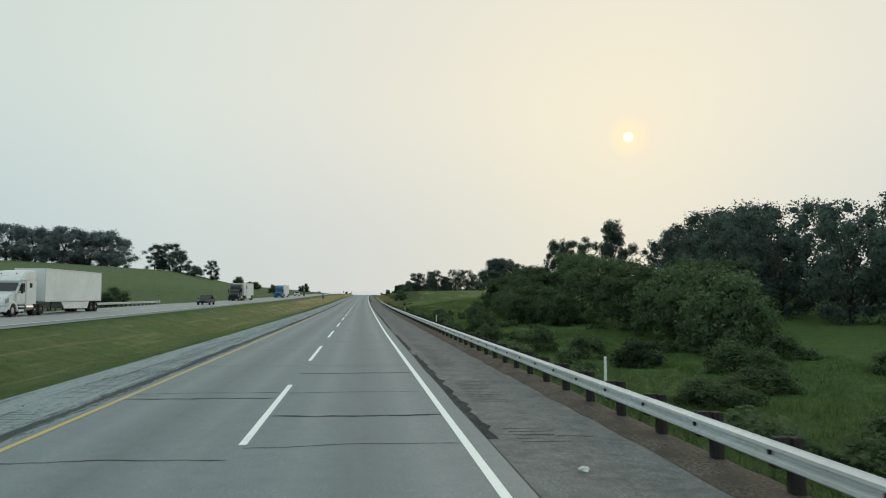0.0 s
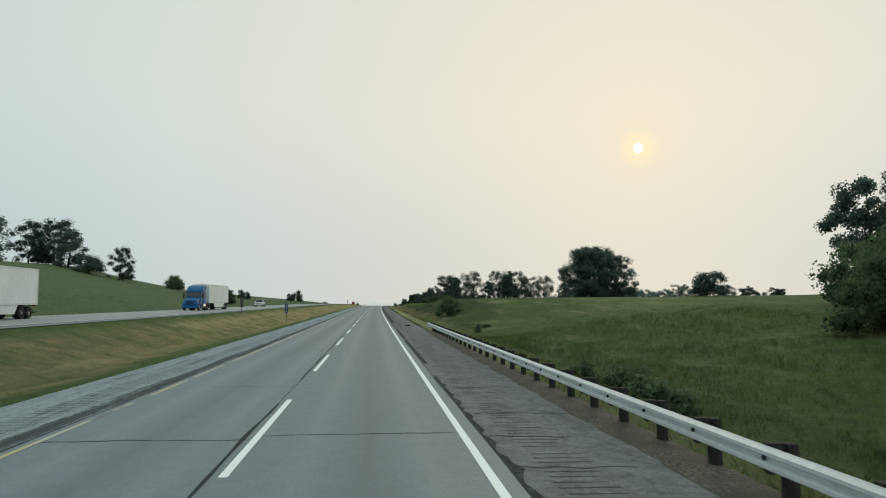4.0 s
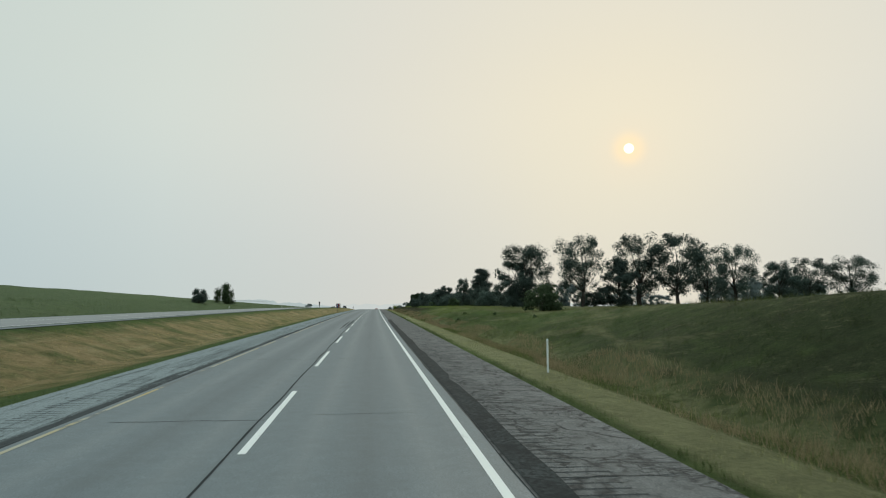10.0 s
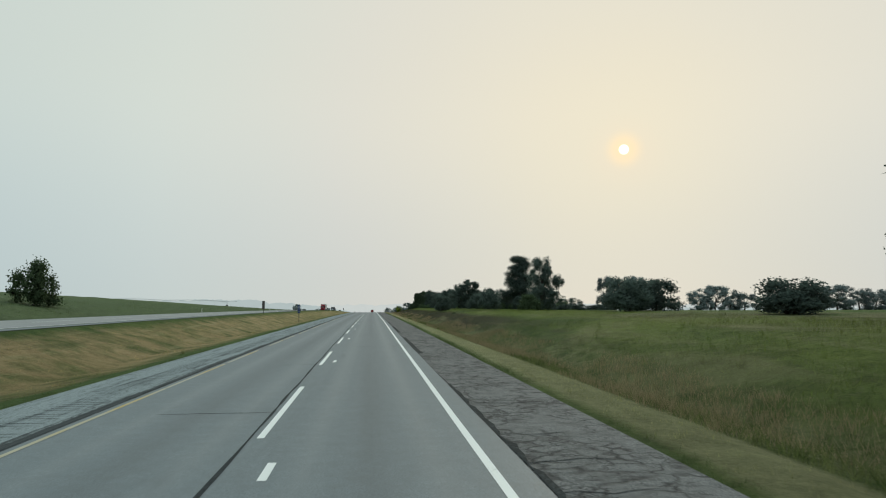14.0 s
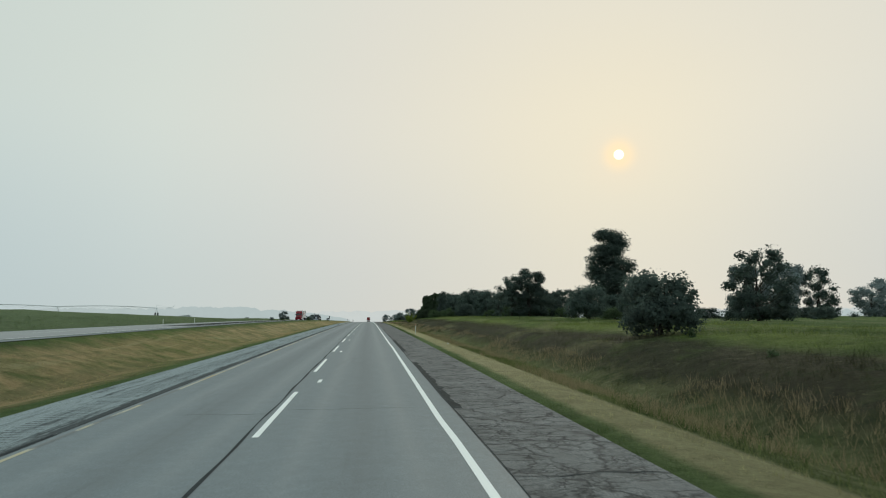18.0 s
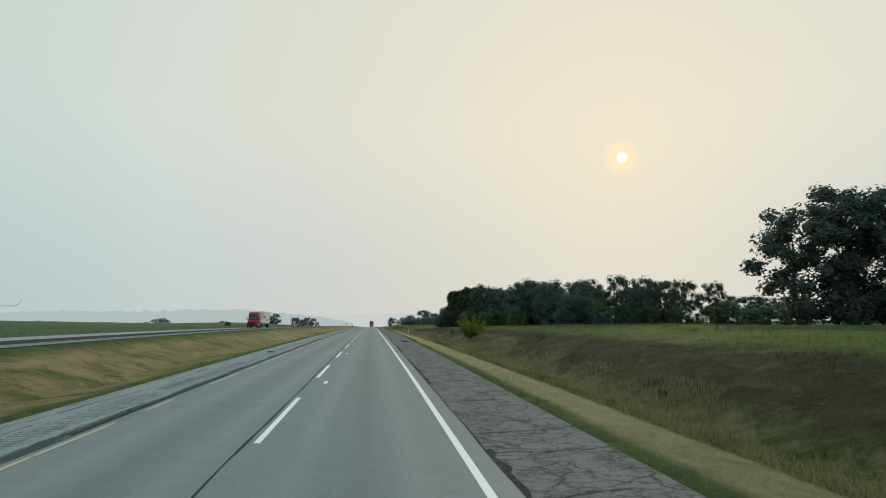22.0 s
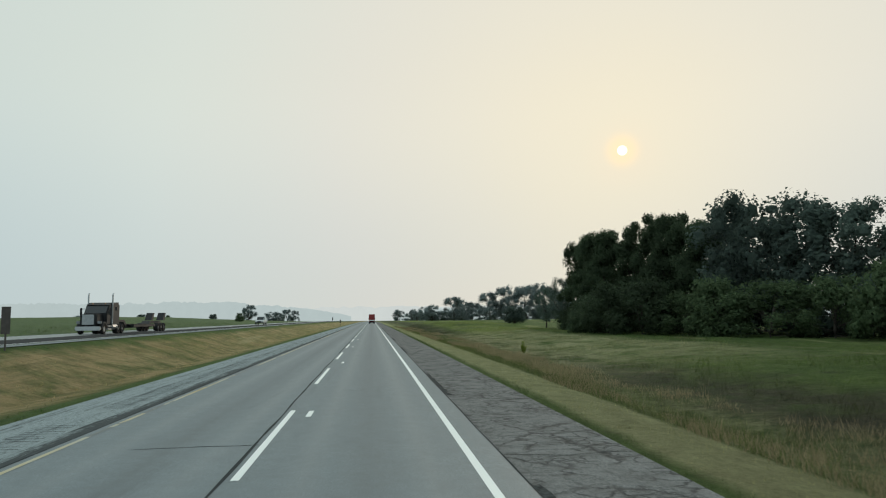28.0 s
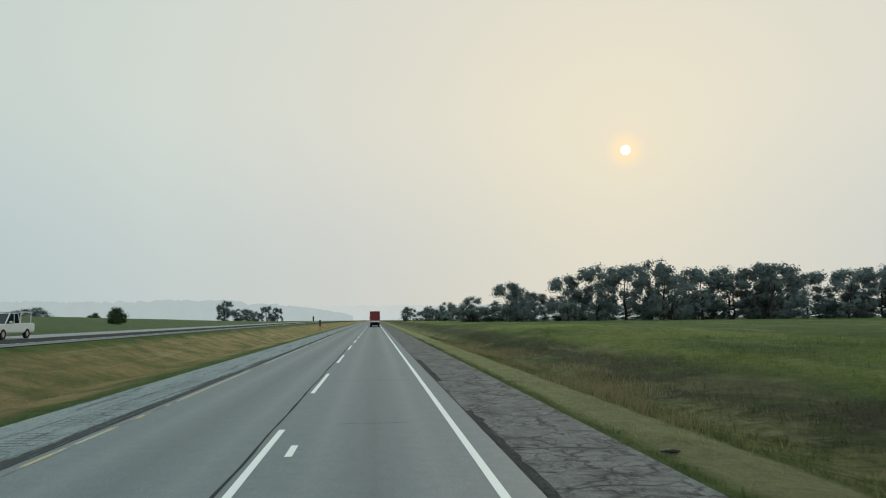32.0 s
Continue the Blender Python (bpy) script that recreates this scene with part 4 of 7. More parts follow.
def plant(name, seed, style, h, w, count, per, size, mat="leaf", trunks=1, trunk_r=.25, wisps=0, heart=None):
    """A tree or bush standing at its origin, crown and trunk as parts."""
    rng = np.random.default_rng(seed)
    root = new(name)
    C, R = crown_points(rng, style, h, w, count)
    if style in ("open", "tall", "round", "lobed") and count > 12:
        keep = np.array([noise.noise((float(c[0]) * .5 / (w / 6), float(c[1]) * .5 / (w / 6), float(c[2]) * .35 + seed)) > (-.50 if style != "open" else -.36) for c in C])
        C, R = C[keep], R[keep]
    v, face = leaves(rng, C, R, per, size)
    if wisps:
        out = C[rng.integers(0, len(C), wisps)] * np.array([1.06, 1.06, 1.0]) + rng.normal(size=(wisps, 3)) * w * .035
        v2, face2 = leaves(rng, out, np.full(wisps, w * .035), max(6, per // 7), size * .9)
        v, face = np.concatenate([v, v2]), np.concatenate([face, face2])
    v3, face3 = hearts(rng, C, R, heart or {"open": .20, "bush": .42, "forest": .42}.get(style, .36))
    v, face = np.concatenate([v, v3]), np.concatenate([face, face3])
    v[:, 2] = np.maximum(v[:, 2], .02)
    # each spray leans with its clump and with the whole crown
    out = v[::3] / np.array([w * .5, w * .5, h * .5]) - np.array([0, 0, .85])
    out /= np.maximum(np.linalg.norm(out, axis=1)[:, None], .2)
    face = face + out * .7
    face /= np.linalg.norm(face, axis=1)[:, None]
    shards("crown", v, mat, root, facing=face)
    V, F = [], []
    for t in range(trunks):
        a0 = rng.uniform(0, 6.283)
        lean = rng.uniform(.02, .10) * h * (1 if trunks == 1 else 1.8)
        top = Vector((math.cos(a0) * lean, math.sin(a0) * lean, h * .78))
        b0 = Vector((0, 0, -.3)) if trunks == 1 else Vector((math.cos(a0) * trunk_r * 1.6, math.sin(a0) * trunk_r * 1.6, -.3))
        pts = [b0.lerp(top, k) + Vector((rng.normal(), rng.normal(), 0)) * .018 * h * (k > 0) for k in (0, .2, .45, .7, 1)]
        limb(V, F, pts, [trunk_r * k for k in (1.35, 1, .75, .45, .12)], 7)
        n = min(len(C), 16 if style != "bush" else 7)
        for i in rng.choice(len(C), n, replace=False):
            c = Vector(C[i])
            k = min(.9, max(.12, (c.z / h) * .62))
            st = pts[0].lerp(pts[-1], k)
            mid = st.lerp(c, .5) + Vector((0, 0, -.05 * h * .5))
            limb(V, F, [st, mid, c], [trunk_r * .42 * (1.1 - k), trunk_r * .25 * (1.1 - k), trunk_r * .07], 5)
    link("trunk", V, F, "bark", root)
    return root


PROTO = {}


def proto(key, *a, **k):
    PROTO[key] = plant(*a, **k)
    PROTO[key].matrix_world = Matrix.Translation((0, -400, -300))


used = set()


def put(key, s, x, h, w, label, category="tree", group="", turn=None):
    """A copy of a plant at road coordinates, scaled to height h and crown width w; the first one uses the plant itself."""
    ob = PROTO[key]
    h0, w0 = SIZE[key]
    rnd = random.Random(int(s * 13 + x * 7))
    m = Matrix.Translation(on_ground(s, x, .12)) @ Matrix.Rotation(turn if turn is not None else rnd.uniform(0, 6.28), 4, "Z") @ Matrix.Diagonal((w / w0, w / w0, h / h0, 1))
    if key not in used:
        used.add(key)
        ob.matrix_world = m
        r = ob
    else:
        ob.scale, keep = (1, 1, 1), ob.scale.copy()
        r = copy_thing(ob, m)
        ob.scale = keep
    tagged(r, label, category, group)
    return r


SIZE = {}


def grow(key, name, seed, style, h, w, *a, **k):
    SIZE[key] = (h, w)
    proto(key, name, seed, style, h, w, *a, **k)


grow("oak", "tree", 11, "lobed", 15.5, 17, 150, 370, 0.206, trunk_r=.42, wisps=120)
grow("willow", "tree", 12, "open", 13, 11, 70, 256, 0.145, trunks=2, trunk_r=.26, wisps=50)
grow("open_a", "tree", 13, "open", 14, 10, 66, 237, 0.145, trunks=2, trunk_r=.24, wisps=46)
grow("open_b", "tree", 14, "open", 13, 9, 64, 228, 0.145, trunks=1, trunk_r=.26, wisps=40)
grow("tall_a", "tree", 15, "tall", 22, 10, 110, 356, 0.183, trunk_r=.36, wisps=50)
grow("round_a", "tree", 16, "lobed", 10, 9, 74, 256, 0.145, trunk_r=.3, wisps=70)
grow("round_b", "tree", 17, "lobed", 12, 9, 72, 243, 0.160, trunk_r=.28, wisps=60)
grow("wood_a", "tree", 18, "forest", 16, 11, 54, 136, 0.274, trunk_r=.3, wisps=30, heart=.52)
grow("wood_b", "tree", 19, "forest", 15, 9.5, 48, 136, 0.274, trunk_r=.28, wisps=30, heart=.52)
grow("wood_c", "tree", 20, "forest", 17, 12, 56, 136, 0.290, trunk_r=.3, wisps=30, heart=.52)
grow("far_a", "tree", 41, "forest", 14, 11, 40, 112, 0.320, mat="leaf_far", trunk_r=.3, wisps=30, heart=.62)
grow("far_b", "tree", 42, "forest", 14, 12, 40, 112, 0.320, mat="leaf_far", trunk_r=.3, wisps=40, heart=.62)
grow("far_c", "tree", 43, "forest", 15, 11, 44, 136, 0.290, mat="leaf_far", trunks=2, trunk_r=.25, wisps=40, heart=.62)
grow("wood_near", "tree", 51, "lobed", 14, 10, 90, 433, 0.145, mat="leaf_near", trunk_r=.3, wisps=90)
grow("wood_light", "tree", 21, "forest", 9, 8, 40, 142, 0.213, mat="leaf_bush", trunk_r=.2, wisps=30)
grow("bush_a", "bush", 22, "bush", 4, 5, 36, 151, 0.145, mat="leaf_bush", trunks=3, trunk_r=.07, wisps=30)
grow("bush_b", "bush", 23, "bush", 3.4, 4.4, 30, 117, 0.130, mat="leaf_bush", trunks=3, trunk_r=.06, wisps=26)
grow("bush_dark", "bush", 24, "bush", 4.4, 5, 42, 170, 0.137, mat="leaf", trunks=3, trunk_r=.07, wisps=30)
grow("bush_deep", "bush", 27, "bush", 4, 5, 42, 136, 0.122, mat="leaf_near", trunks=3, trunk_r=.07, wisps=30)
grow("bush_light", "bush", 25, "vase", 2.6, 3.2, 130, 60, .062, mat="leaf_light", trunks=5, trunk_r=.03, wisps=30, heart=.5)
grow("weed", "bush", 26, "bush", 1.0, 1.6, 14, 60, 0.088, mat="leaf_bush", trunks=2, trunk_r=.02, wisps=12)

# woods beside the first stretch, over low ground
rw = random.Random(5)
WOODS = "woodland trees"
DK, MD = "tall dark broadleaf tree at the edge of a dense wood", "dark green broadleaf tree in a dense roadside wood"
for s, x, h, w in ((100, 62, 15.2, 11), (112, 66, 16.6, 11), (124, 64, 16.3, 11), (136, 72, 17.7, 11.5), (148, 70, 15.8, 11), (160, 76, 17.0, 11.1), (174, 80, 16.5, 11), (88, 64, 16.3, 11), (76, 66, 15.4, 11), (64, 66, 13.9, 11), (52, 68, 12.5, 11), (106, 82, 19.5, 12.8), (126, 84, 18.9, 12.4), (148, 86, 20.3, 13.4), (90, 84, 17.7, 11.6), (72, 84, 15.5, 11), (166, 92, 21.2, 14.0), (184, 94, 22.2, 14.7), (198, 86, 14.5, 11), (40, 60, 10.7, 11), (30, 66, 9.2, 11), (20, 60, 7.6, 11)):
    put(rw.choice(("wood_a", "wood_b", "wood_c")), s, x, h, w, DK, group=WOODS)
put("round_a", 194, 70, 20, 15, "tall dark tree rising above the roadside wood")
put("round_b", 209, 64, 17, 14, "dark rounded tree on the hill's foot beside the wood")
put("round_a", 150, 42, 13.5, 9, "dark rounded tree standing above a thicket", turn=1.0)
for s, x, h, w, k in ((58, 31, 6.6, 8, "bush_a"), (66, 33, 7.2, 9, "bush_a"), (76, 34, 7.8, 9, "bush_a"), (88, 35, 8.4, 9.5, "wood_light"), (100, 37, 9.2, 10, "wood_light"), (112, 38, 9.6, 10, "wood_light"),
                      (124, 39, 10, 10, "wood_light"), (136, 41, 10.4, 10, "wood_light"), (150, 36, 8, 9, "wood_light"), (163, 40, 7.6, 9, "wood_light"), (176, 42, 6.6, 8, "bush_a"), (188, 46, 6.0, 7, "bush_a"),
                      (128, 30, 7, 8, "wood_light"), (138, 33, 8, 9, "wood_light"), (148, 30, 6.5, 8, "wood_light"), (104, 29, 4.6, 6.5, "bush_a"), (114, 31, 5.2, 7, "bush_a"), (124, 26, 4.6, 6.5, "bush_a"), (134, 28, 5.2, 7, "bush_a"), (142, 36, 7.0, 8, "wood_light"), (154, 29, 4.8, 7, "bush_a"), (166, 33, 5, 7, "bush_a"), (118, 27, 5.5, 7, "bush_a"), (110, 25, 4.4, 6, "bush_a"), (158, 35, 7, 8, "wood_light"), (80, 42, 8.6, 10, "wood_light"), (96, 45, 9, 10, "wood_light")):
    put(k, s, x, h, w, "leafy green thicket bush in low ground by the road", "bush", "thicket bushes")
for s, x, h, w, k in ((62, 15.6, 2.4, 3.6, "bush_b"), (56, 18, 2.0, 3.4, "bush_b"), (68, 12.4, 2.1, 2.6, "bush_b"), (50, 20, 2.0, 4.2, "bush_deep"), (44, 24, 2.2, 4.4, "bush_b"), (92, 15, 2.0, 3, "bush_b"),
                      (101, 17.5, 2.3, 3.4, "bush_a"), (110, 19, 2.4, 4, "bush_a"), (122, 20, 2.6, 4.5, "bush_a"), (134, 22, 2.4, 4.6, "bush_b"), (146, 24, 2.4, 4, "bush_b"), (30, 15, 1.3, 3.2, "bush_b"),
                      (36, 21, 1.5, 3.6, "bush_b"), (52, 32, 2.0, 3.0, "bush_b"), (116, 13.5, 1.6, 2.6, "bush_b"), (129, 14, 1.7, 3, "bush_b"), (106, 12.5, 1.5, 2.4, "bush_b"), (141, 15.5, 1.6, 3, "bush_b")):
    put(k, s, x, h, w, "low green bush among roadside weeds", "bush", "roadside bushes")
rg = random.Random(9)
for i in range(70):
    s, x = rg.uniform(16, 165), rg.uniform(8.5, 34)
    put("weed", s, x, rg.uniform(.7, 1.5), rg.uniform(1.3, 3.2), "clump of green weeds in rank grass", "weed", "weed clumps")

# hill with single trees
put("bush_dark", 240, 57, 4.6, 6.2, "dark rounded bush on the grassy hillside", "bush")
put("oak", 323, 61.5, 15.0, 20, "large dark spreading oak on the hill's crest")
put("round_a", 326, 70, 13, 14, "dark rounded tree beside the large oak")
put("bush_a", 248, 13.2, 3.6, 4.4, "round green bush on the roadside bank", "bush")
put("tall_a", 310, 35, 6.6, 5.4, "slim young dark tree on the bank's crest")
for s, x, h, w in ((205, 12, 1.2, .9), (212, 14, .5, 1.8)):
    put("bush_b", s, x, h, w, "small green bush in the ditch", "bush", "ditch bushes")

rk = random.Random(14)
for i in range(14):
    s = rk.uniform(255, 790)
    put("weed", s, rk.uniform(9.8, 17), rk.uniform(.3, .55), rk.uniform(.4, 1.0), "clump of dark weeds on the grassy bank", "weed", "bank weeds")

# the row of tall open trees
ROW = "row of tall open trees"
for k, s, x, h, w in (("willow", 455, 33.0, 12.6, 10.5), ("open_a", 451, 43.5, 14.2, 9), ("round_a", 449, 51, 10, 8.5), ("open_a", 453, 57, 15, 10), ("open_b", 447, 63, 14.4, 10), ("open_b", 451, 71, 12, 8),
                      ("open_a", 451, 78, 12.6, 8), ("round_a", 452, 88, 9, 9), ("open_b", 455, 97, 10, 8), ("open_a", 453, 106, 10.4, 9), ("wood_b", 457, 30.5, 9.5, 6.5), ("round_b", 456, 121, 8.5, 8), ("open_b", 458, 146, 9, 9), ("round_b", 462, 158, 9.4, 11), ("open_a", 460, 170, 9, 10), ("round_b", 464, 184, 8.6, 11), ("round_b", 466, 200, 8.4, 12)):
    put(k, s, x, h + (.8 if x < 60 else 1.1), w * 1.2, "tall open broadleaf tree with bare limbs showing", group=ROW)
put("bush_dark", 456, 30.5, 5.2, 4.2, "dark bush under the tall open trees", "bush")
put("bush_dark", 456, 48, 3.6, 6, "dark bush under the tall open trees", "bush")
put("bush_a", 399, 22.9, 3.7, 5.4, "green bush on the bank's crest", "bush")
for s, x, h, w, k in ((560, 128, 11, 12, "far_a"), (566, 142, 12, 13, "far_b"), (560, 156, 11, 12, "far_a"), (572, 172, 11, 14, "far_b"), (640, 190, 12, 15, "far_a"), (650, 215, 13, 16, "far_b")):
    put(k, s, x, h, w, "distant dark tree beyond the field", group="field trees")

# the next field
for s, x, h, w in ((519, 34.5, 5.0, 7.4), (523, 40, 4.8, 8), (486, 37.4, 3.5, 7.5), (492, 42, 2.8, 5)):
    put("bush_dark", s, x, h, w, "dense dark bush standing in the field", "bush", "field bushes")
put("round_a", 554, 31.3, 10.1, 8.2, "dense dark round tree on the bank's crest")
put("bush_a", 545, 27, 2.8, 4.2, "green bush on the bank's crest", "bush")
put("bush_dark", 583.5, 15.8, 3.7, 4.4, "dark bush on the roadside bank", "bush")
put("bush_dark", 654, 34.4, 5.6, 6.6, "broad dark bush at the field's edge", "bush")
put("bush_dark", 632, 34.3, 6.1, 7.0, "broad dark bush at the field's edge", "bush")
put("bush_b", 644, 35, 2.0, 4.0, "low dark bush at the field's edge", "bush")
put("bush_dark", 634, 49, 4.1, 5.0, "low dark bush at the field's edge", "bush")
put("wood_b", 633, 50, 9.4, 8, "dark tree at the field's edge")
put("tall_a", 727, 63.4, 23.6, 18, "very tall dark tree with an irregular narrow crown")
put("bush_dark", 722, 64, 7.2, 10, "dark rounded tree below the tall tree")
put("round_b", 725, 41.2, 13.0, 14, "dark broadleaf tree with several stems in the field")
put("wood_b", 726, 36.6, 10.6, 8.0, "dense dark tree beside the many-stemmed tree")
put("bush_dark", 726, 44.5, 4, 3.2, "dark bush below the many-stemmed tree", "bush")
for i, (s, x, h, w) in enumerate(((734, 104, 15.4, 8), (736, 109, 14.9, 8), (733, 114, 16.0, 9), (737, 120, 15.6, 9), (735, 126, 14.4, 9))):
    put(("far_a", "wood_b", "far_b")[i % 3], s, x, h, w * 1.15, "dark broadleaf tree in a grove beyond the field", group="grove trees")
for s, x, h, w in ((700, 76, 2.8, 7), (706, 90, 2.6, 9), (712, 108, 3, 9), (690, 66, 2.2, 5), (670, 56, 2.4, 5), (668, 72, 2.6, 6), (664, 80, 2.4, 5)):
    put("bush_dark", s, x, h, w, "low dark hedge bush across the field", "bush", "hedge bushes")
put("bush_dark", 773, 30.8, 5.0, 6.0, "dark rounded bush on the field's edge", "bush")
put("bush_dark", 768, 33.6, 2.4, 2.6, "small dark bush on the field's edge", "bush")
put("bush_light", 755, 12.2, 3.0, 4.9, "bright yellow-green shrub on the roadside bank", "bush")

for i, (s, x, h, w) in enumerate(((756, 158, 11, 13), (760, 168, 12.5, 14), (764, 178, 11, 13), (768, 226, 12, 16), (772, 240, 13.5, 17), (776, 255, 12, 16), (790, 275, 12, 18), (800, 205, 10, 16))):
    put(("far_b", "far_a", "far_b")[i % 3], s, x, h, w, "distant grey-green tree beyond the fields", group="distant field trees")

# the long wood
rf = random.Random(21)
for i in range(20):
    s = 884 + i * 4.5
    x = max(32.5, 54 - i * 1.35) + rf.uniform(-1.5, 1.5)
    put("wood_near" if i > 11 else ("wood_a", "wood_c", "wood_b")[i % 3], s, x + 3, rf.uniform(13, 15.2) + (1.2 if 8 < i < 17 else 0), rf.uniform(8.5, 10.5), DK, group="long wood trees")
for i in range(11):
    put(("wood_b", "wood_c", "wood_a")[i % 3], 876 + rf.uniform(-3, 5), 60 + i * 7.2, rf.uniform(13.4, 16.4) * (1 if i < 7 else .62), rf.uniform(9, 11), DK, group="long wood trees")
for i in range(17):
    put(("wood_a", "wood_b", "wood_c")[i % 3], rf.uniform(892, 958), rf.uniform(48, 110), rf.uniform(14, 16.5), rf.uniform(10, 12), MD, group="long wood trees")
for i in range(12):
    s = 890 + i * 5.4
    x = max(29.0, 47 - i * 2.0) + rf.uniform(-1, 1)
    put("bush_deep" if i > 7 else "wood_light" if i % 3 else "bush_a", s, x, rf.uniform(4.5, 7), rf.uniform(5.5, 8), "lighter green leafy shrub along the wood's edge", "bush", "wood edge shrubs")
for i in range(9):
    put("wood_light", 866 + rf.uniform(-2, 4), 56 + i * 8, rf.uniform(4.5, 8), rf.uniform(6, 8), "lighter green leafy shrub along the wood's edge", "bush", "wood edge shrubs")
put("open_b", 976, 33.2, 9.0, 5.2, "thin young tree with low branches at the wood's corner")
for s, x, h, w in ((946, 31.5, 3.6, 5), (952, 30.8, 3.2, 5.4), (958, 31.6, 3.8, 5.6), (964, 31.2, 3.4, 5), (969, 33, 3.0, 4.6), (961, 36, 4.4, 6), (955, 36, 4.6, 6)):
    put("bush_deep", s, x, h, w, "dark leafy undergrowth at the foot of the wood", "bush", "wood edge undergrowth")
put("bush_b", 974, 34.5, 1.8, 3.6, "low leafy bush at the wood's corner", "bush")
put("open_b", 985, 32.5, 7.8, 4.4, "small slim tree beyond the wood")
put("bush_dark", 1016, 32.7, 4.2, 5.6, "rounded dark bush in the meadow", "bush")
put("bush_a", 868, 43, 2.4, 1.3, "young pale sapling on the bank's crest", "bush")
put("bush_light", 911, 12.2, 1.1, .6, "thin yellow-green sapling in the meadow", "bush")

# the farther row of open trees
T32 = ((28, 7.5, 5, 1185), (36.5, 10.5, 6.5, 1170), (41, 11, 4.5, 1176), (47, 8.5, 6.5, 1186), (53, 12.5, 7, 1172), (60, 15, 8, 1168), (69, 15.5, 9.5, 1170), (76, 16.5, 8.5, 1161), (84, 13.5, 8, 1174), (92, 14.6, 9.5, 1172),
       (101, 15, 11, 1172), (110, 16, 11, 1168), (118, 14, 9, 1176), (127, 13.8, 10, 1178), (136, 14.4, 9, 1172), (145, 15, 11, 1170), (156, 15, 11, 1174), (168, 15, 11, 1178))
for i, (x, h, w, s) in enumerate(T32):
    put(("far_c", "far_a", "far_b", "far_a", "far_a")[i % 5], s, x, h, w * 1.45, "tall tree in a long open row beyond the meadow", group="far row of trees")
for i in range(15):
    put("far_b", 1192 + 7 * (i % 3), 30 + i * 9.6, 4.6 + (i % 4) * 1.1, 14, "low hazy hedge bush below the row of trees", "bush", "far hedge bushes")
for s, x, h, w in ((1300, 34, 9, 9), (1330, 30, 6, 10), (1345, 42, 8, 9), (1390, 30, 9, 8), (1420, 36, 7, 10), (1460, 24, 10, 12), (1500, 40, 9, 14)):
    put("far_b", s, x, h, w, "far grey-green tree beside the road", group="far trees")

# left of the opposite carriageway
LW = "hilltop wood trees"
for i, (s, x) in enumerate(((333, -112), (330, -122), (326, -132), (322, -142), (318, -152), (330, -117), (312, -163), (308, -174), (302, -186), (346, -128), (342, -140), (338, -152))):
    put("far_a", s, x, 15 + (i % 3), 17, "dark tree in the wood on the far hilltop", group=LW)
put("wood_a", 318, -84, 12, 11, "dark round tree on the far hillside")
put("wood_b", 316, -90, 11, 9, "dark tree on the far hillside")
put("wood_a", 311, -78, 9.5, 9, "dark tree on the far hillside")
put("wood_b", 312, -65.4, 8.6, 6, "slim tree on the far hillside")
put("bush_dark", 306, -71, 5, 7, "dark bush on the far hillside", "bush")
for s, x, h, w in ((318, -39.5, 3.6, 5.2), (330, -50, 3.2, 6), (345, -60, 3, 5), (352, -52, 2.6, 4.5), (365, -58, 2.6, 4), (104, -36.5, 2, 4.6), (112, -37, 2.6, 4), (330, -57, 4, 5), (96, -37, 1.6, 4)):
    put("bush_a", s, x, h, w, "scrubby green bush on the far roadside slope", "bush", "slope bushes")
put("bush_a", 526, -45.2, 6.0, 6.0, "leafy green bush on the far roadside slope", "bush")
put("bush_dark", 496, -45.4, 4.2, 4.6, "dark bush on the far roadside slope", "bush")
put("bush_dark", 392, -50, 3.6, 2.6, "narrow dark bush on the far roadside slope", "bush")
put("bush_dark", 390, -47.4, 3.2, 2.4, "narrow dark bush on the far roadside slope", "bush")
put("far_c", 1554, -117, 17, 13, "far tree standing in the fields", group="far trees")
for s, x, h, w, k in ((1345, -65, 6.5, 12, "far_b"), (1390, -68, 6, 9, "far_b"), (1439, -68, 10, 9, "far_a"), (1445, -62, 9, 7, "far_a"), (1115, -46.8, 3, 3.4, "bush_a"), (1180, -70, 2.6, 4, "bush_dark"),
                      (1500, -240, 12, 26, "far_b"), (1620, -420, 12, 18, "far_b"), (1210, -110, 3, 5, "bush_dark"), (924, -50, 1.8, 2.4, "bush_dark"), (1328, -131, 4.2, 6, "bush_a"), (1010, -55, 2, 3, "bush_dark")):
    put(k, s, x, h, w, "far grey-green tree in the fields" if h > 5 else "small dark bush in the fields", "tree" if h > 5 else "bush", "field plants")


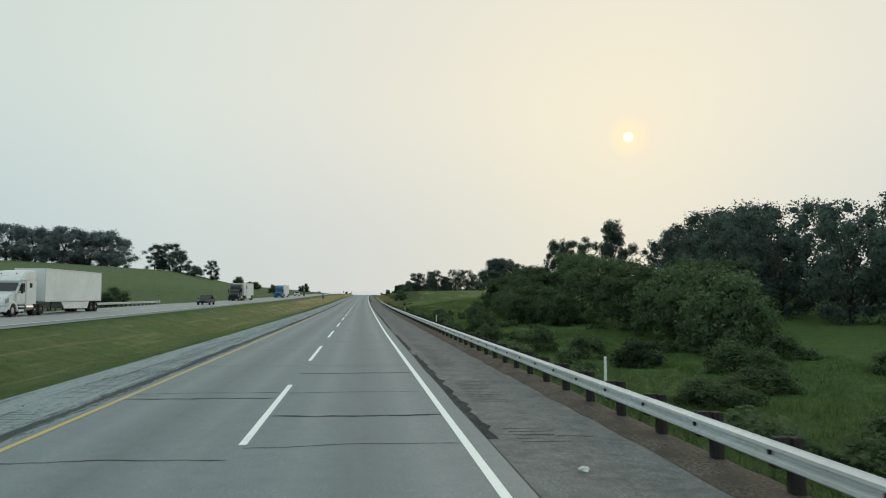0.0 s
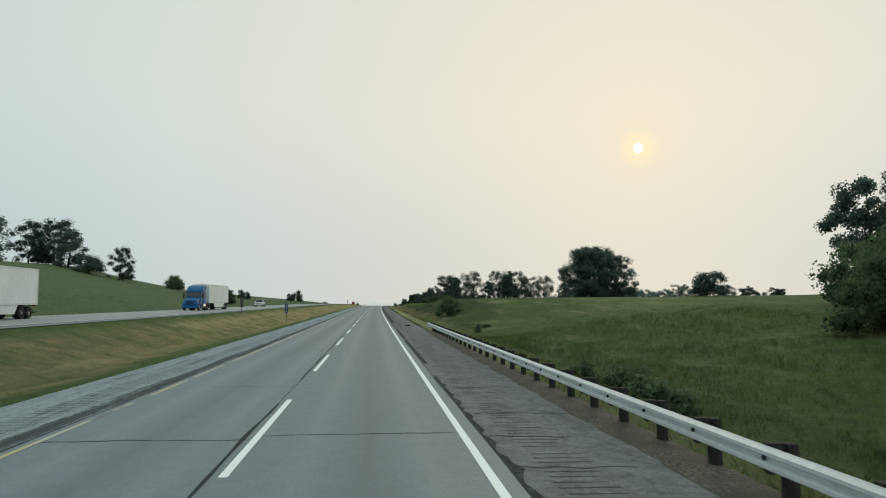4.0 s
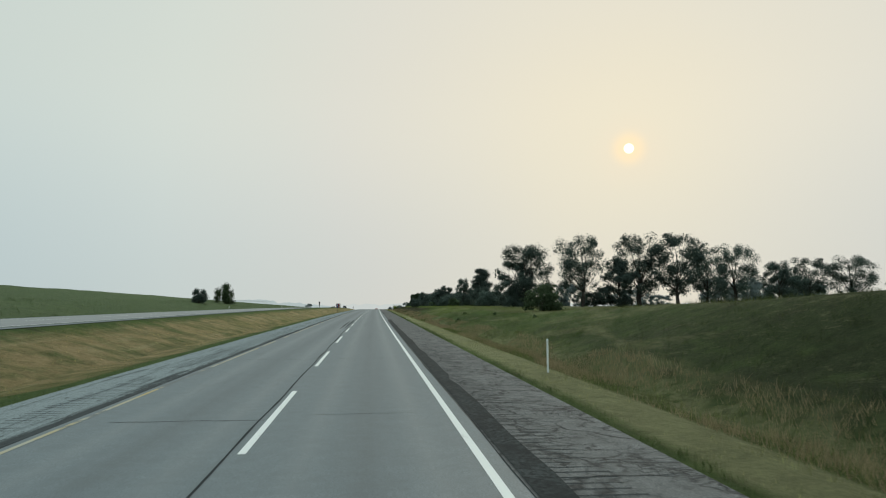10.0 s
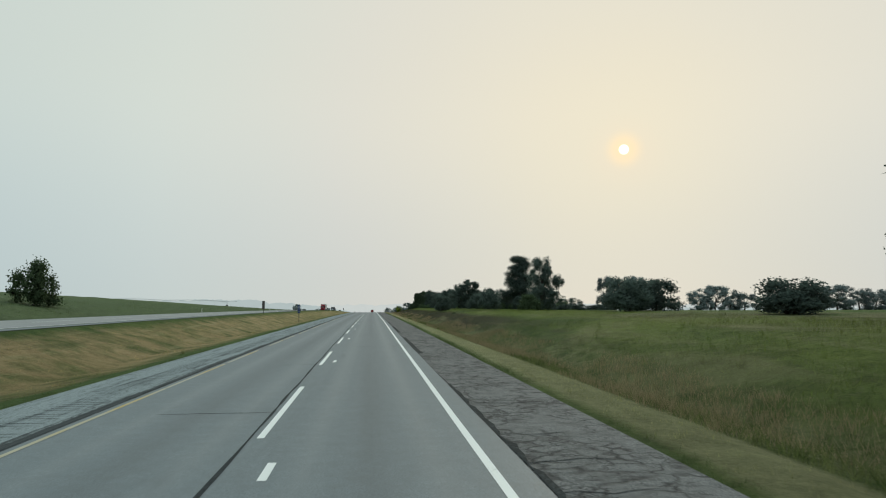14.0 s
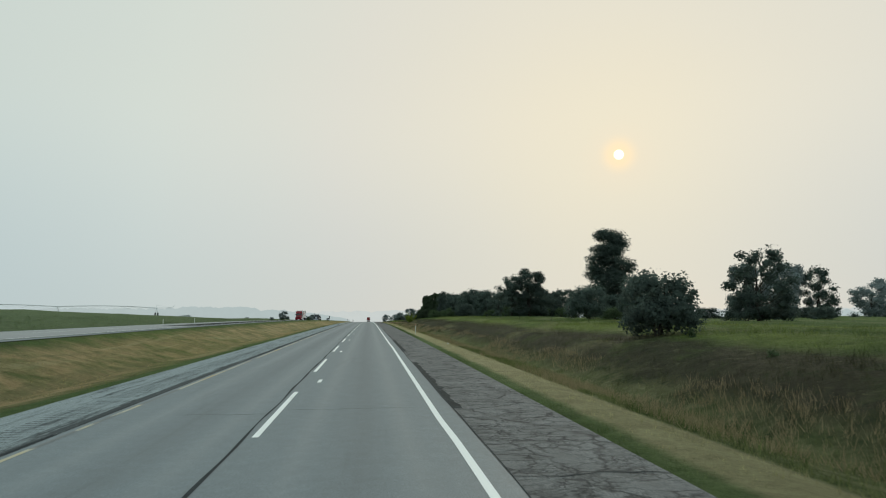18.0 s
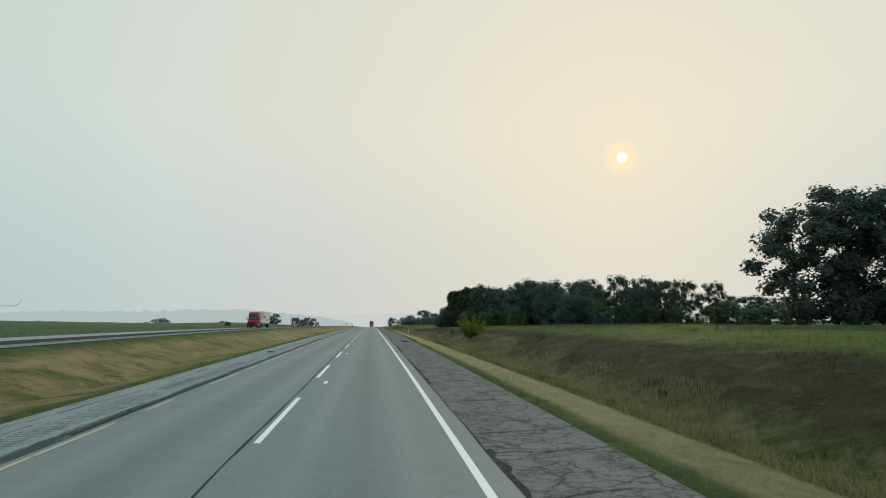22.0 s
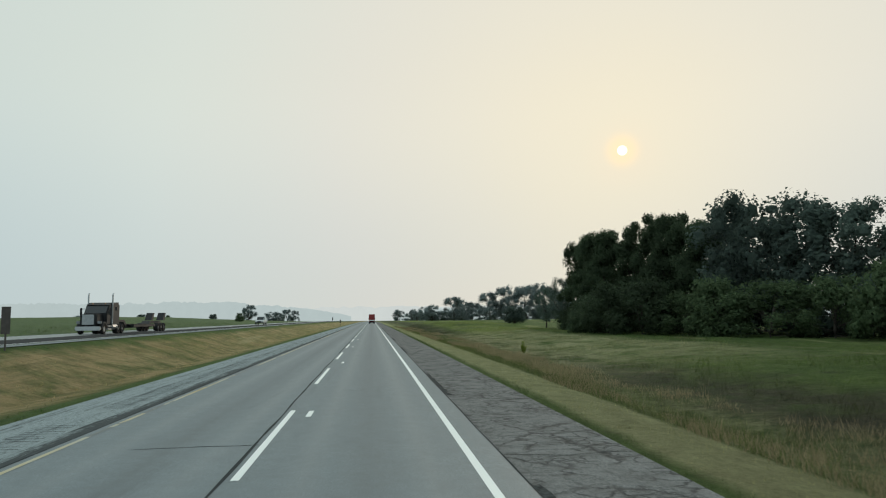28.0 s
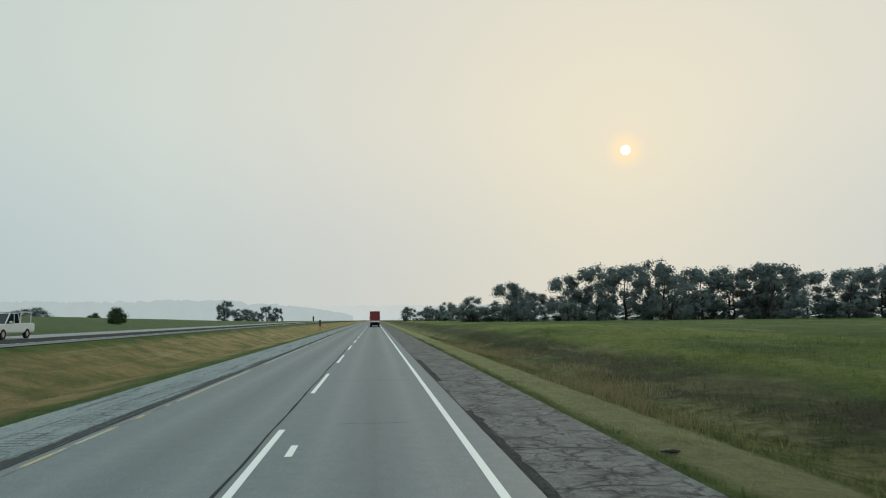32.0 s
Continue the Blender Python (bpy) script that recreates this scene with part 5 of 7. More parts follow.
# ---- grass: stuff ----
def meadow(name, n, seed, s0, s1, x_of, tall, wide, label, blades=5, mat="blades", patch=(.12, .30, -.3), spread=.22, lean=.7):
    """Tufts of grass rooted on the ground, coloured like it; tall: least and greatest height; patch: grain along, across, and the level under which it is bare."""
    rng = np.random.default_rng(seed)
    s = rng.uniform(s0, s1, n)
    x = x_of(rng, s)
    lush = np.array([noise.noise((s[i] * patch[0], x[i] * patch[1], seed)) for i in range(n)])
    keep = lush > patch[2]
    s, x, lush = s[keep], x[keep], lush[keep]
    z = ground_many(s, x)
    h = (tall[0] + (tall[1] - tall[0]) * np.clip(.5 + lush + rng.normal(size=len(s)) * .18, 0, 1.2))
    rep = lambda a: np.repeat(a, blades)
    k = len(s) * blades
    a, q, o = rng.uniform(0, 6.283, k), rng.uniform(0, 6.283, k), rng.uniform(0, spread, k)
    bx, by = rep(road_x(s) + x) + np.cos(q) * o, rep(s) + np.sin(q) * o
    hh = rep(h) * rng.uniform(.55, 1.15, k)
    bend = hh * rng.uniform(.1, lean, k)
    w = wide * rng.uniform(.6, 1.5, k)
    lx, ly = np.cos(a), np.sin(a)
    zz = rep(z)
    turn = rng.uniform(0, 6.283, k)
    wx, wy = np.cos(turn) * w, np.sin(turn) * w
    v = np.stack([np.stack([bx - wx, by - wy, zz - .05], 1), np.stack([bx + wx, by + wy, zz - .05], 1), np.stack([bx + lx * bend, by + ly * bend, zz + hh], 1)], axis=1).reshape(-1, 3)
    back = wx < 0
    v = v.reshape(-1, 3, 3)
    v[back] = v[back][:, [1, 0, 2]]
    v = v.reshape(-1, 3)
    face = np.stack([lx * .25, ly * .25, np.ones(k)], 1)
    face /= np.linalg.norm(face, axis=1)[:, None]
    uv = np.stack([rep(x), rep(s)], 1)
    return tagged(shards(name, v, mat, facing=face, uvs=uv), label, "grass", kind="stuff")


meadow("dry_grass", 17000, 31, 165, 1060, lambda r, s: r.uniform(5.2, 7.8, len(s)), (.05, .12), .008, "dry straw-coloured mown grass along the shoulder", 5)
meadow("bank_grass", 105000, 32, 180, 1075, lambda r, s: 7.4 + 24 * r.random(len(s)) ** 2.0, (.10, .34), .010, "long green-brown grass over the roadside bank", 4, patch=(.13, .3, -.5), spread=.30, lean=1.1)
meadow("bank_straw", 56000, 33, 250, 1060, lambda r, s: 7.2 + 4.4 * r.random(len(s)) ** 1.3, (.14, .42), .0065, "tall dry seeding grass in the ditch and bank", 5, "straw", (.10, .35, -.05), .26, .9)
meadow("rank_grass", 42000, 34, 2, 200, lambda r, s: np.where(s > 150, 8.0, 5.5) + 30 * r.random(len(s)) ** 1.2, (.12, .45), .015, "rank green grass and weeds below the guardrail", 4, patch=(.16, .3, -.45), spread=.3, lean=1.0)
meadow("edge_grass", 8000, 35, 185, 1060, lambda r, s: 4.62 + .6 * r.random(len(s)), (.05, .14), .009, "short green grass fringing the asphalt edge", 5, "weeds")
meadow("edge_grass", 8000, 36, 0, 1060, lambda r, s: -8.3 - 1.0 * r.random(len(s)), (.05, .15), .009, "short green grass fringing the inner shoulder", 5, "weeds")
meadow("median_grass", 24000, 37, 0, 1060, lambda r, s: -9.2 - 9.4 * r.random(len(s)), (.04, .12), .014, "dry mown grass in the median", 4, lean=1.1)
meadow("far_verge_grass", 9000, 38, 0, 1075, lambda r, s: -33.4 - 16 * r.random(len(s)) ** 1.4, (.12, .35), .03, "rough grass on the slope beyond the opposite carriageway", 4, lean=1.1)

# ---- far wooded hills in smoke: plain backdrop, the haze put into its glow ----
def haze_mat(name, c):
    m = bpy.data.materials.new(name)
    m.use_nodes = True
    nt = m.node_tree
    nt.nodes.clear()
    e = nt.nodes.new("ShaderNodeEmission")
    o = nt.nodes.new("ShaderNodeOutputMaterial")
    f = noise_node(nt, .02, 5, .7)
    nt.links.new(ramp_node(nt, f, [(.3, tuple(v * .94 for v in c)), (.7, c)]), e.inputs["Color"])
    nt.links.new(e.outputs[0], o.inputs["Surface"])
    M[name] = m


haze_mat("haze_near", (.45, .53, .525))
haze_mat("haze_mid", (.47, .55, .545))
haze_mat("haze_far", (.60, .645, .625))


def ridge(s, x0, x1, base, top, mat, seed, step=9, taper=(0, 0)):
    """A wooded ridge line; taper: metres over which each end sinks to the plain."""
    xs = np.arange(x0, x1, step)
    V, F = [], []
    for i, x in enumerate(xs):
        n = noise.fractal((x * .004 + seed, seed * 1.7, 0), 1.0, 2.0, 4) * .5 + .5
        lump = (1 - abs(noise.noise((x * .018, seed, 2))) * 2) * 9 + (1 - abs(noise.noise((x * .055, seed, 5))) * 2) * 5 - 5
        e = 1.0
        if taper[0]:
            e = min(e, (x - x0) / taper[0])
        if taper[1]:
            e = min(e, (x1 - x) / taper[1])
        e = max(0.0, e) ** .6
        h = base + ((top - base) * (.84 + .16 * n) + lump) * e
        for k, (dz, dy) in enumerate(((base - 25, 0), (h * .75 + base * .25, 6), (h, 22))):
            V.append((x, s + dy, float(road_z(s)) + dz))
    for i in range(len(xs) - 1):
        for k in range(2):
            F.append((i * 3 + k, (i + 1) * 3 + k, (i + 1) * 3 + k + 1, i * 3 + k + 1))
    tagged(link("backdrop", V, F, mat, smooth=True), "far wooded ridge veiled in pale smoke haze", "hills", kind="structure")


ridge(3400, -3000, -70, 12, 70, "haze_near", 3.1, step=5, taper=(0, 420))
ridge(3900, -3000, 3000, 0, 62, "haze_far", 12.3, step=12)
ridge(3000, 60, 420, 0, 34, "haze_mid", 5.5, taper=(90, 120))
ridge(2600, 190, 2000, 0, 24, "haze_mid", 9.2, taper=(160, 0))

# ---- vehicles: front at y = 0, tail towards +y, wheels on z = 0 ----
def wheel(parent, x, y, r=.5, w=.28, rim="chrome", dual=False):
    side = 1 if x > 0 else -1
    bm = bmesh.new()
    prof = [(r * .58, -w / 2), (r * .93, -w / 2), (r, -w * .36), (r, w * .36), (r * .93, w / 2), (r * .58, w / 2)]
    n = 20
    rings = [[bm.verts.new((a_x, math.cos(2 * math.pi * k / n) * rr, math.sin(2 * math.pi * k / n) * rr)) for k in range(n)] for rr, a_x in prof]
    for i in range(len(prof)):
        a, b = rings[i], rings[(i + 1) % len(prof)]
        for k in range(n):
            bm.faces.new((a[k], a[(k + 1) % n], b[(k + 1) % n], b[k]))
    t = part("wheel", bm, "black", parent)
    t.location = (x, y, r)
    bm = bmesh.new()
    tube(bm, (side * w * .1, 0, 0), (side * (w * .42 if not dual else w * .05), 0, 0), r * .57, r * .5, 16)
    tube(bm, (side * w * .1, 0, 0), (side * w * .5, 0, 0), r * .2, r * .15, 10)
    for k in range(8):
        a = 2 * math.pi * k / 8
        tube(bm, (side * w * .3, math.cos(a) * r * .36, math.sin(a) * r * .36), (side * w * .46, math.cos(a) * r * .36, math.sin(a) * r * .36), .03, .025, 6)
    part("rim", bm, rim, t, "wheel rim")
    return t


def place(root, s, x, dz, ahead=False):
    m = Matrix.Translation(at(s, x, dz)) @ Matrix.Rotation(math.pi if ahead else 0, 4, "Z")
    g = float(road_z(s + 2) - road_z(s - 2)) / 4
    h = float(road_x(s + 2) - road_x(s - 2)) / 4
    root.matrix_world = m @ Matrix.Rotation((-1 if ahead else 1) * math.atan(g), 4, "X") @ Matrix.Rotation(-math.atan(h), 4, "Z")
    return root


def tractor(paint, label, s, x, dz, day=False, classic=False, ahead=False):
    """A long-nosed highway tractor with a sleeper."""
    t = tagged(new("semi_truck"), label, "truck")
    bm = bmesh.new()
    for sx in (-.45, .38):
        box(bm, sx, sx + .07, .7, 6.6, .78, 1.02, .01)
    for y in (1.0, 3.0, 4.6, 5.6):
        box(bm, -.45, .45, y, y + .12, .8, .98)
    tube(bm, (-1.05, 1.15, .5), (1.05, 1.15, .5), .07)
    tube(bm, (-1.05, 4.9, .5), (1.05, 4.9, .5), .09)
    tube(bm, (-1.05, 6.1, .5), (1.05, 6.1, .5), .09)
    part("chassis", bm, "dark_steel", t)
    hz = 1.95 if classic else 1.72
    bm = bmesh.new()
    if classic:
        prism(bm, [(.15, .85), (.15, hz), (1.95, hz + .1), (1.95, .85)], -.78, .78)
    else:
        prism(bm, [(.12, .75), (.05, 1.1), (.25, 1.5), (.8, hz), (1.95, 2.02), (1.95, .75)], -1.0, 1.0)
    bmesh.ops.bevel(bm, geom=bm.edges[:], offset=.10, segments=3, affect="EDGES")
    part("hood", bm, paint, t)
    for sx in (-1, 1):
        bm = bmesh.new()
        arch = [(.45 + 1.5 * k / 8, .62 + .62 * math.sin(math.pi * k / 8) ** .6) for k in range(9)]
        prism(bm, arch + [(1.95, .55), (1.78, .55)] + [(1.15 + .58 * math.cos(a), .5 + .58 * math.sin(a)) for a in (.2, .8, 1.57, 2.3, 2.9)] + [(.5, .55)], sx * .95, sx * 1.22)
        part("fender", bm, paint, t)
    bm = bmesh.new()
    prism(bm, [(1.9, .95), (1.9, 2.0), (2.45, 2.78), (2.6, 2.9), (3.35, 2.95), (3.35, .95)], -1.12, 1.12)
    bmesh.ops.bevel(bm, geom=bm.edges[:], offset=.06, segments=2, affect="EDGES")
    part("cab", bm, paint, t)
    bm = bmesh.new()
    prism(bm, [(3.3, .9), (3.3, 3.0), (5.2, 3.0), (5.2, .9)], -1.2, 1.2)
    bmesh.ops.bevel(bm, geom=bm.edges[:], offset=.07, segments=2, affect="EDGES")
    part("sleeper", bm, paint, t)
    bm = bmesh.new()
    if classic:
        prism(bm, [(2.5, 2.9), (3.3, 3.15), (5.15, 3.2), (5.15, 2.95)], -1.1, 1.1)
    else:
        prism(bm, [(2.35, 2.82), (2.75, 3.3), (3.5, 3.75), (5.2, 3.88), (5.2, 2.95)], -1.18, 1.18)
        bmesh.ops.bevel(bm, geom=bm.edges[:], offset=.12, segments=3, affect="EDGES")
    part("roof_fairing", bm, paint, t)
    bm = bmesh.new()
    prism(bm, [(1.90, 2.06), (2.40, 2.74), (2.44, 2.74), (1.94, 2.06)], -1.0, 1.0)
    part("windshield", bm, "glass_dark", t).location = (0, -.035, .02)
    for sx in (-1, 1):
        bm = bmesh.new()
        prism(bm, [(2.15, 2.05), (2.55, 2.7), (3.2, 2.7), (3.2, 1.95)], sx * 1.115, sx * 1.132)
        part("side_window", bm, "glass_dark", t)
        bm = bmesh.new()
        box(bm, sx * 1.195, sx * 1.215, 3.9, 4.35, 2.35, 2.72, .005)
        part("sleeper_window", bm, "glass_dark", t)
        bm = bmesh.new()
        box(bm, min(sx * 1.34, sx * 1.52), max(sx * 1.34, sx * 1.52), 2.0, 2.14, 1.85, 2.6, .03)
        tube(bm, (sx * 1.1, 2.1, 2.5), (sx * 1.4, 2.08, 2.5), .025, seg=6)
        tube(bm, (sx * 1.1, 2.1, 1.95), (sx * 1.4, 2.08, 1.95), .025, seg=6)
        part("mirror", bm, "dark_steel", t)
        bm = bmesh.new()
        tube(bm, (sx * .98, 3.2, .72), (sx * .98, 4.5, .72), .31, seg=16)
        part("fuel_tank", bm, "chrome", t)
        bm = bmesh.new()
        box(bm, min(sx * .85, sx * 1.2), max(sx * .85, sx * 1.2), 2.1, 3.1, .38, .55, .02)
        box(bm, min(sx * .9, sx * 1.2), max(sx * .9, sx * 1.2), 2.1, 3.1, .72, .84, .02)
        part("step", bm, paint if not classic else "chrome", t)
        bm = bmesh.new()
        if classic:
            box(bm, min(sx * .82, sx * 1.15), max(sx * .82, sx * 1.15), .25, .5, 1.02, 1.3, .04)
        else:
            prism(bm, [(.2, 1.05), (.3, 1.38), (.75, 1.5), (.7, 1.12)], sx * .72, sx * 1.06)
        part("headlight", bm, "lamp_white", t)
        if classic:
            bm = bmesh.new()
            tube(bm, (sx * 1.18, 3.2, 1.0), (sx * 1.18, 3.2, 3.9), .075, seg=10)
            tube(bm, (sx * 1.18, 3.2, 3.9), (sx * 1.18, 3.35, 4.1), .075, .07, 10)
            part("exhaust_stack", bm, "chrome", t)
        bm = bmesh.new()
        tube(bm, (sx * .6, 2.9, 3.02 if classic else 3.55), (sx * .6, 2.78, 3.02 if classic else 3.5), .05, seg=8)
        part("marker_lamp", bm, "lamp_amber", t)
    bm = bmesh.new()
    if classic:
        box(bm, -.55, .55, .08, .16, .95, 1.92, .03)
        for k in range(12):
            box(bm, -.5 + k * .085, -.47 + k * .085, .05, .1, 1.0, 1.86)
    else:
        prism(bm, [(.1, .95), (.08, 1.12), (.28, 1.52), (.36, 1.5), (.2, .95)], -.6, .6)
        for k in range(5):
            box(bm, -.56, .56, .02 + k * .035, .08 + k * .035, 1.0 + k * .1, 1.03 + k * .1)
    part("grille", bm, "chrome" if classic else "dark_steel", t)
    bm = bmesh.new()
    box(bm, -1.18, 1.18, 0, .35, .38, .78, .07)
    part("bumper", bm, "chrome" if classic else ("dark_steel" if paint == "navy_paint" else paint), t)
    for sx in (-1, 1):
        wheel(t, sx * 1.05, 1.15)
        for y in (4.9, 6.1):
            wheel(t, sx * 1.0, y, w=.5, dual=True)
    return place(t, s, x, dz, ahead)


def trailer(paint, label, s, x, dz, length=14.6, marks=None, ahead=False, skirt=True):
    """A box van trailer; its front wall at y = 0."""
    t = tagged(new("semi_trailer"), label, "trailer")
    bm = bmesh.new()
    box(bm, -1.28, 1.28, 0, length - .04, 1.15, 4.06, .03)
    part("box_body", bm, paint, t)
    for sx in (-1, 1):
        for z0, z1 in ((1.12, 1.26), (3.96, 4.08)):
            bm = bmesh.new()
            box(bm, min(sx * 1.27, sx * 1.31), max(sx * 1.27, sx * 1.31), 0, length, z0, z1, .008)
            part("edge_rail", bm, "galv", t)
        for y in (.0, length - .08):
            bm = bmesh.new()
            box(bm, min(sx * 1.25, sx * 1.315), max(sx * 1.25, sx * 1.315), y, y + .09, 1.15, 4.07, .01)
            part("corner_post", bm, "galv", t)
    bm = bmesh.new()
    for sx in (-1, 1):
        y = .8
        while y < length - .5:
            box(bm, min(sx * 1.279, sx * 1.283), max(sx * 1.279, sx * 1.283), y, y + .035, 1.28, 3.95)
            y += .61
    tagged(part("side_seams", bm, paint, t), kind="stuff")
    for sx in (-1, 1):
        bm = bmesh.new()
        box(bm, min(sx * .03, sx * 1.2), max(sx * .03, sx * 1.2), length - .05, length + .0, 1.22, 3.95, .012)
        for k in (.35, .8):
            tube(bm, (sx * k, length + .03, 1.3), (sx * k, length + .03, 3.9), .02, seg=6)
        for z in (1.5, 2.5, 3.5):
            box(bm, min(sx * 1.1, sx * 1.24), max(sx * 1.1, sx * 1.24), length - .01, length + .025, z, z + .1, .005)
        part("rear_door", bm, paint, t)
        bm = bmesh.new()
        box(bm, min(sx * .8, sx * 1.15), max(sx * .8, sx * 1.15), length - .02, length + .04, 1.0, 1.12, .01)
        part("tail_lamp", bm, "lamp_red", t)
        bm = bmesh.new()
        tube(bm, (sx * .75, 2.6, .35), (sx * .75, 2.6, 1.15), .06, seg=8)
        box(bm, sx * .75 - .12, sx * .75 + .12, 2.48, 2.72, .3, .36, .01)
        part("landing_leg", bm, "dark_steel", t)
        if skirt and not ahead:
            bm = bmesh.new()
            prism(bm, [(3.6, 1.14), (4.4, .45), (length - 3.6, .4), (length - 3.1, 1.14)], sx * 1.2, sx * 1.225)
            part("side_skirt", bm, "trailer_white", t)
        for y in (length - 2.5, length - 1.25):
            wheel(t, sx * 1.0, y, w=.5, dual=True)
    bm = bmesh.new()
    for sx in (-.5, .42):
        box(bm, sx, sx + .08, length - 3.2, length - .5, .72, 1.14, .01)
    for y in (length - 2.5, length - 1.25):
        tube(bm, (-1, y, .5), (1, y, .5), .08)
    part("underframe", bm, "dark_steel", t)
    bm = bmesh.new()
    box(bm, -1.15, 1.15, length - .12, length - .02, .45, .57, .01)
    for sx in (-.7, .62):
        box(bm, sx, sx + .08, length - .12, length - .04, .5, 1.14)
    part("underride_guard", bm, "dark_steel", t)
    bm = bmesh.new()
    box(bm, -.2, .2, .8, 1.2, 1.02, 1.15)
    part("kingpin_plate", bm, "dark_steel", t)
    for name, mat, y0, y1, z0, z1 in marks or ():
        bm = bmesh.new()
        box(bm, 1.286, 1.296, y0, y1, z0, z1)
        part(name, bm, mat, t)
    return place(t, s, x, dz, ahead)


OPP_X, OPP_Z = -27.3, 1.0
tractor("white_paint", "white long-nosed semi truck with dark windshield on the far lane", 59.0, -29.0, opp_z(66))
trailer("trailer_white", "plain white ribbed box trailer behind a white truck", 65.6, -29.0, opp_z(70), 13.6)
tractor("navy_paint", "dark blue semi truck with a tall roof fairing", 164.5, -29.0, OPP_Z)
trailer("trailer_white", "white box trailer with a red panel and tape cross", 171.1, -29.0, OPP_Z, 14.2,
        (("red_panel_mark", "red_mark", 2.6, 4.4, 2.7, 3.5), ("tape_stripe", "red_mark", 3.3, 3.5, 1.5, 3.9)))
tractor("blue_paint", "bright blue semi truck beside the median", 232.5, OPP_X, OPP_Z)
trailer("trailer_white", "clean white box trailer behind a blue truck", 239.0, OPP_X, OPP_Z, 14.8)
tractor("red_paint", "red semi truck with a tall roof fairing", 844.2, -28.7, OPP_Z)
trailer("trailer_white", "white trailer with dark red stripes and small lettering bars", 850.7, -28.7, OPP_Z, 14.6,
        tuple(("stripe_mark", "red_mark", .3, 4.4 + (i % 2) * .5, 2.35 + i * .2, 2.44 + i * .2) for i in range(7)) +
        (("band_mark", "dark_steel", .2, 14.2, 2.16, 2.21), ("lettering_bar", "dark_steel", 8.6, 11.6, 1.82, 1.95), ("band_mark", "dark_steel", 9.6, 14.2, 3.3, 3.34), ("lettering_bar", "red_mark", 4.6, 7.0, 2.45, 2.95)), skirt=False)
tractor("dark_steel", "black classic semi truck with twin chrome exhaust stacks", 926.4, OPP_X, OPP_Z, classic=True)


def lowboy(s, x, dz):
    """A low equipment trailer with a raised neck and tail ramps."""
    t = tagged(new("lowboy_trailer"), "black low-bed equipment trailer with raised tail ramps", "trailer")
    bm = bmesh.new()
    prism(bm, [(0, 1.15), (0, 1.4), (2.6, 1.4), (3.4, .85), (11.2, .85), (12.0, 1.25), (16, 1.25), (16, .95), (12.1, .95), (11.4, .5), (3.2, .5), (2.4, 1.15)], -.5, .5)
    part("bed_frame", bm, "dark_steel", t)
    for sx in (-1, 1):
        bm = bmesh.new()
        box(bm, min(sx * .9, sx * 1.25), max(sx * .9, sx * 1.25), 3.4, 11.2, .6, .85, .02)
        part("side_rail", bm, "dark_steel", t)
        bm = bmesh.new()
        prism(bm, [(14.8, 1.3), (15.6, 2.25), (16.1, 2.25), (15.6, 1.3)], sx * .3, sx * 1.1)
        part("tail_ramp", bm, "dark_steel", t)
        for y in (12.6, 13.8, 15.0):
            wheel(t, sx * 1.0, y, w=.5, dual=True)
    for y in range(8):
        bm = bmesh.new()
        box(bm, -1.2, 1.2, 3.6 + y * .95, 4.4 + y * .95, .85, .9, .01)
        part("deck_board", bm, "post_wood", t)
    return place(t, s, x, dz)


lowboy(932.6, OPP_X, OPP_Z)


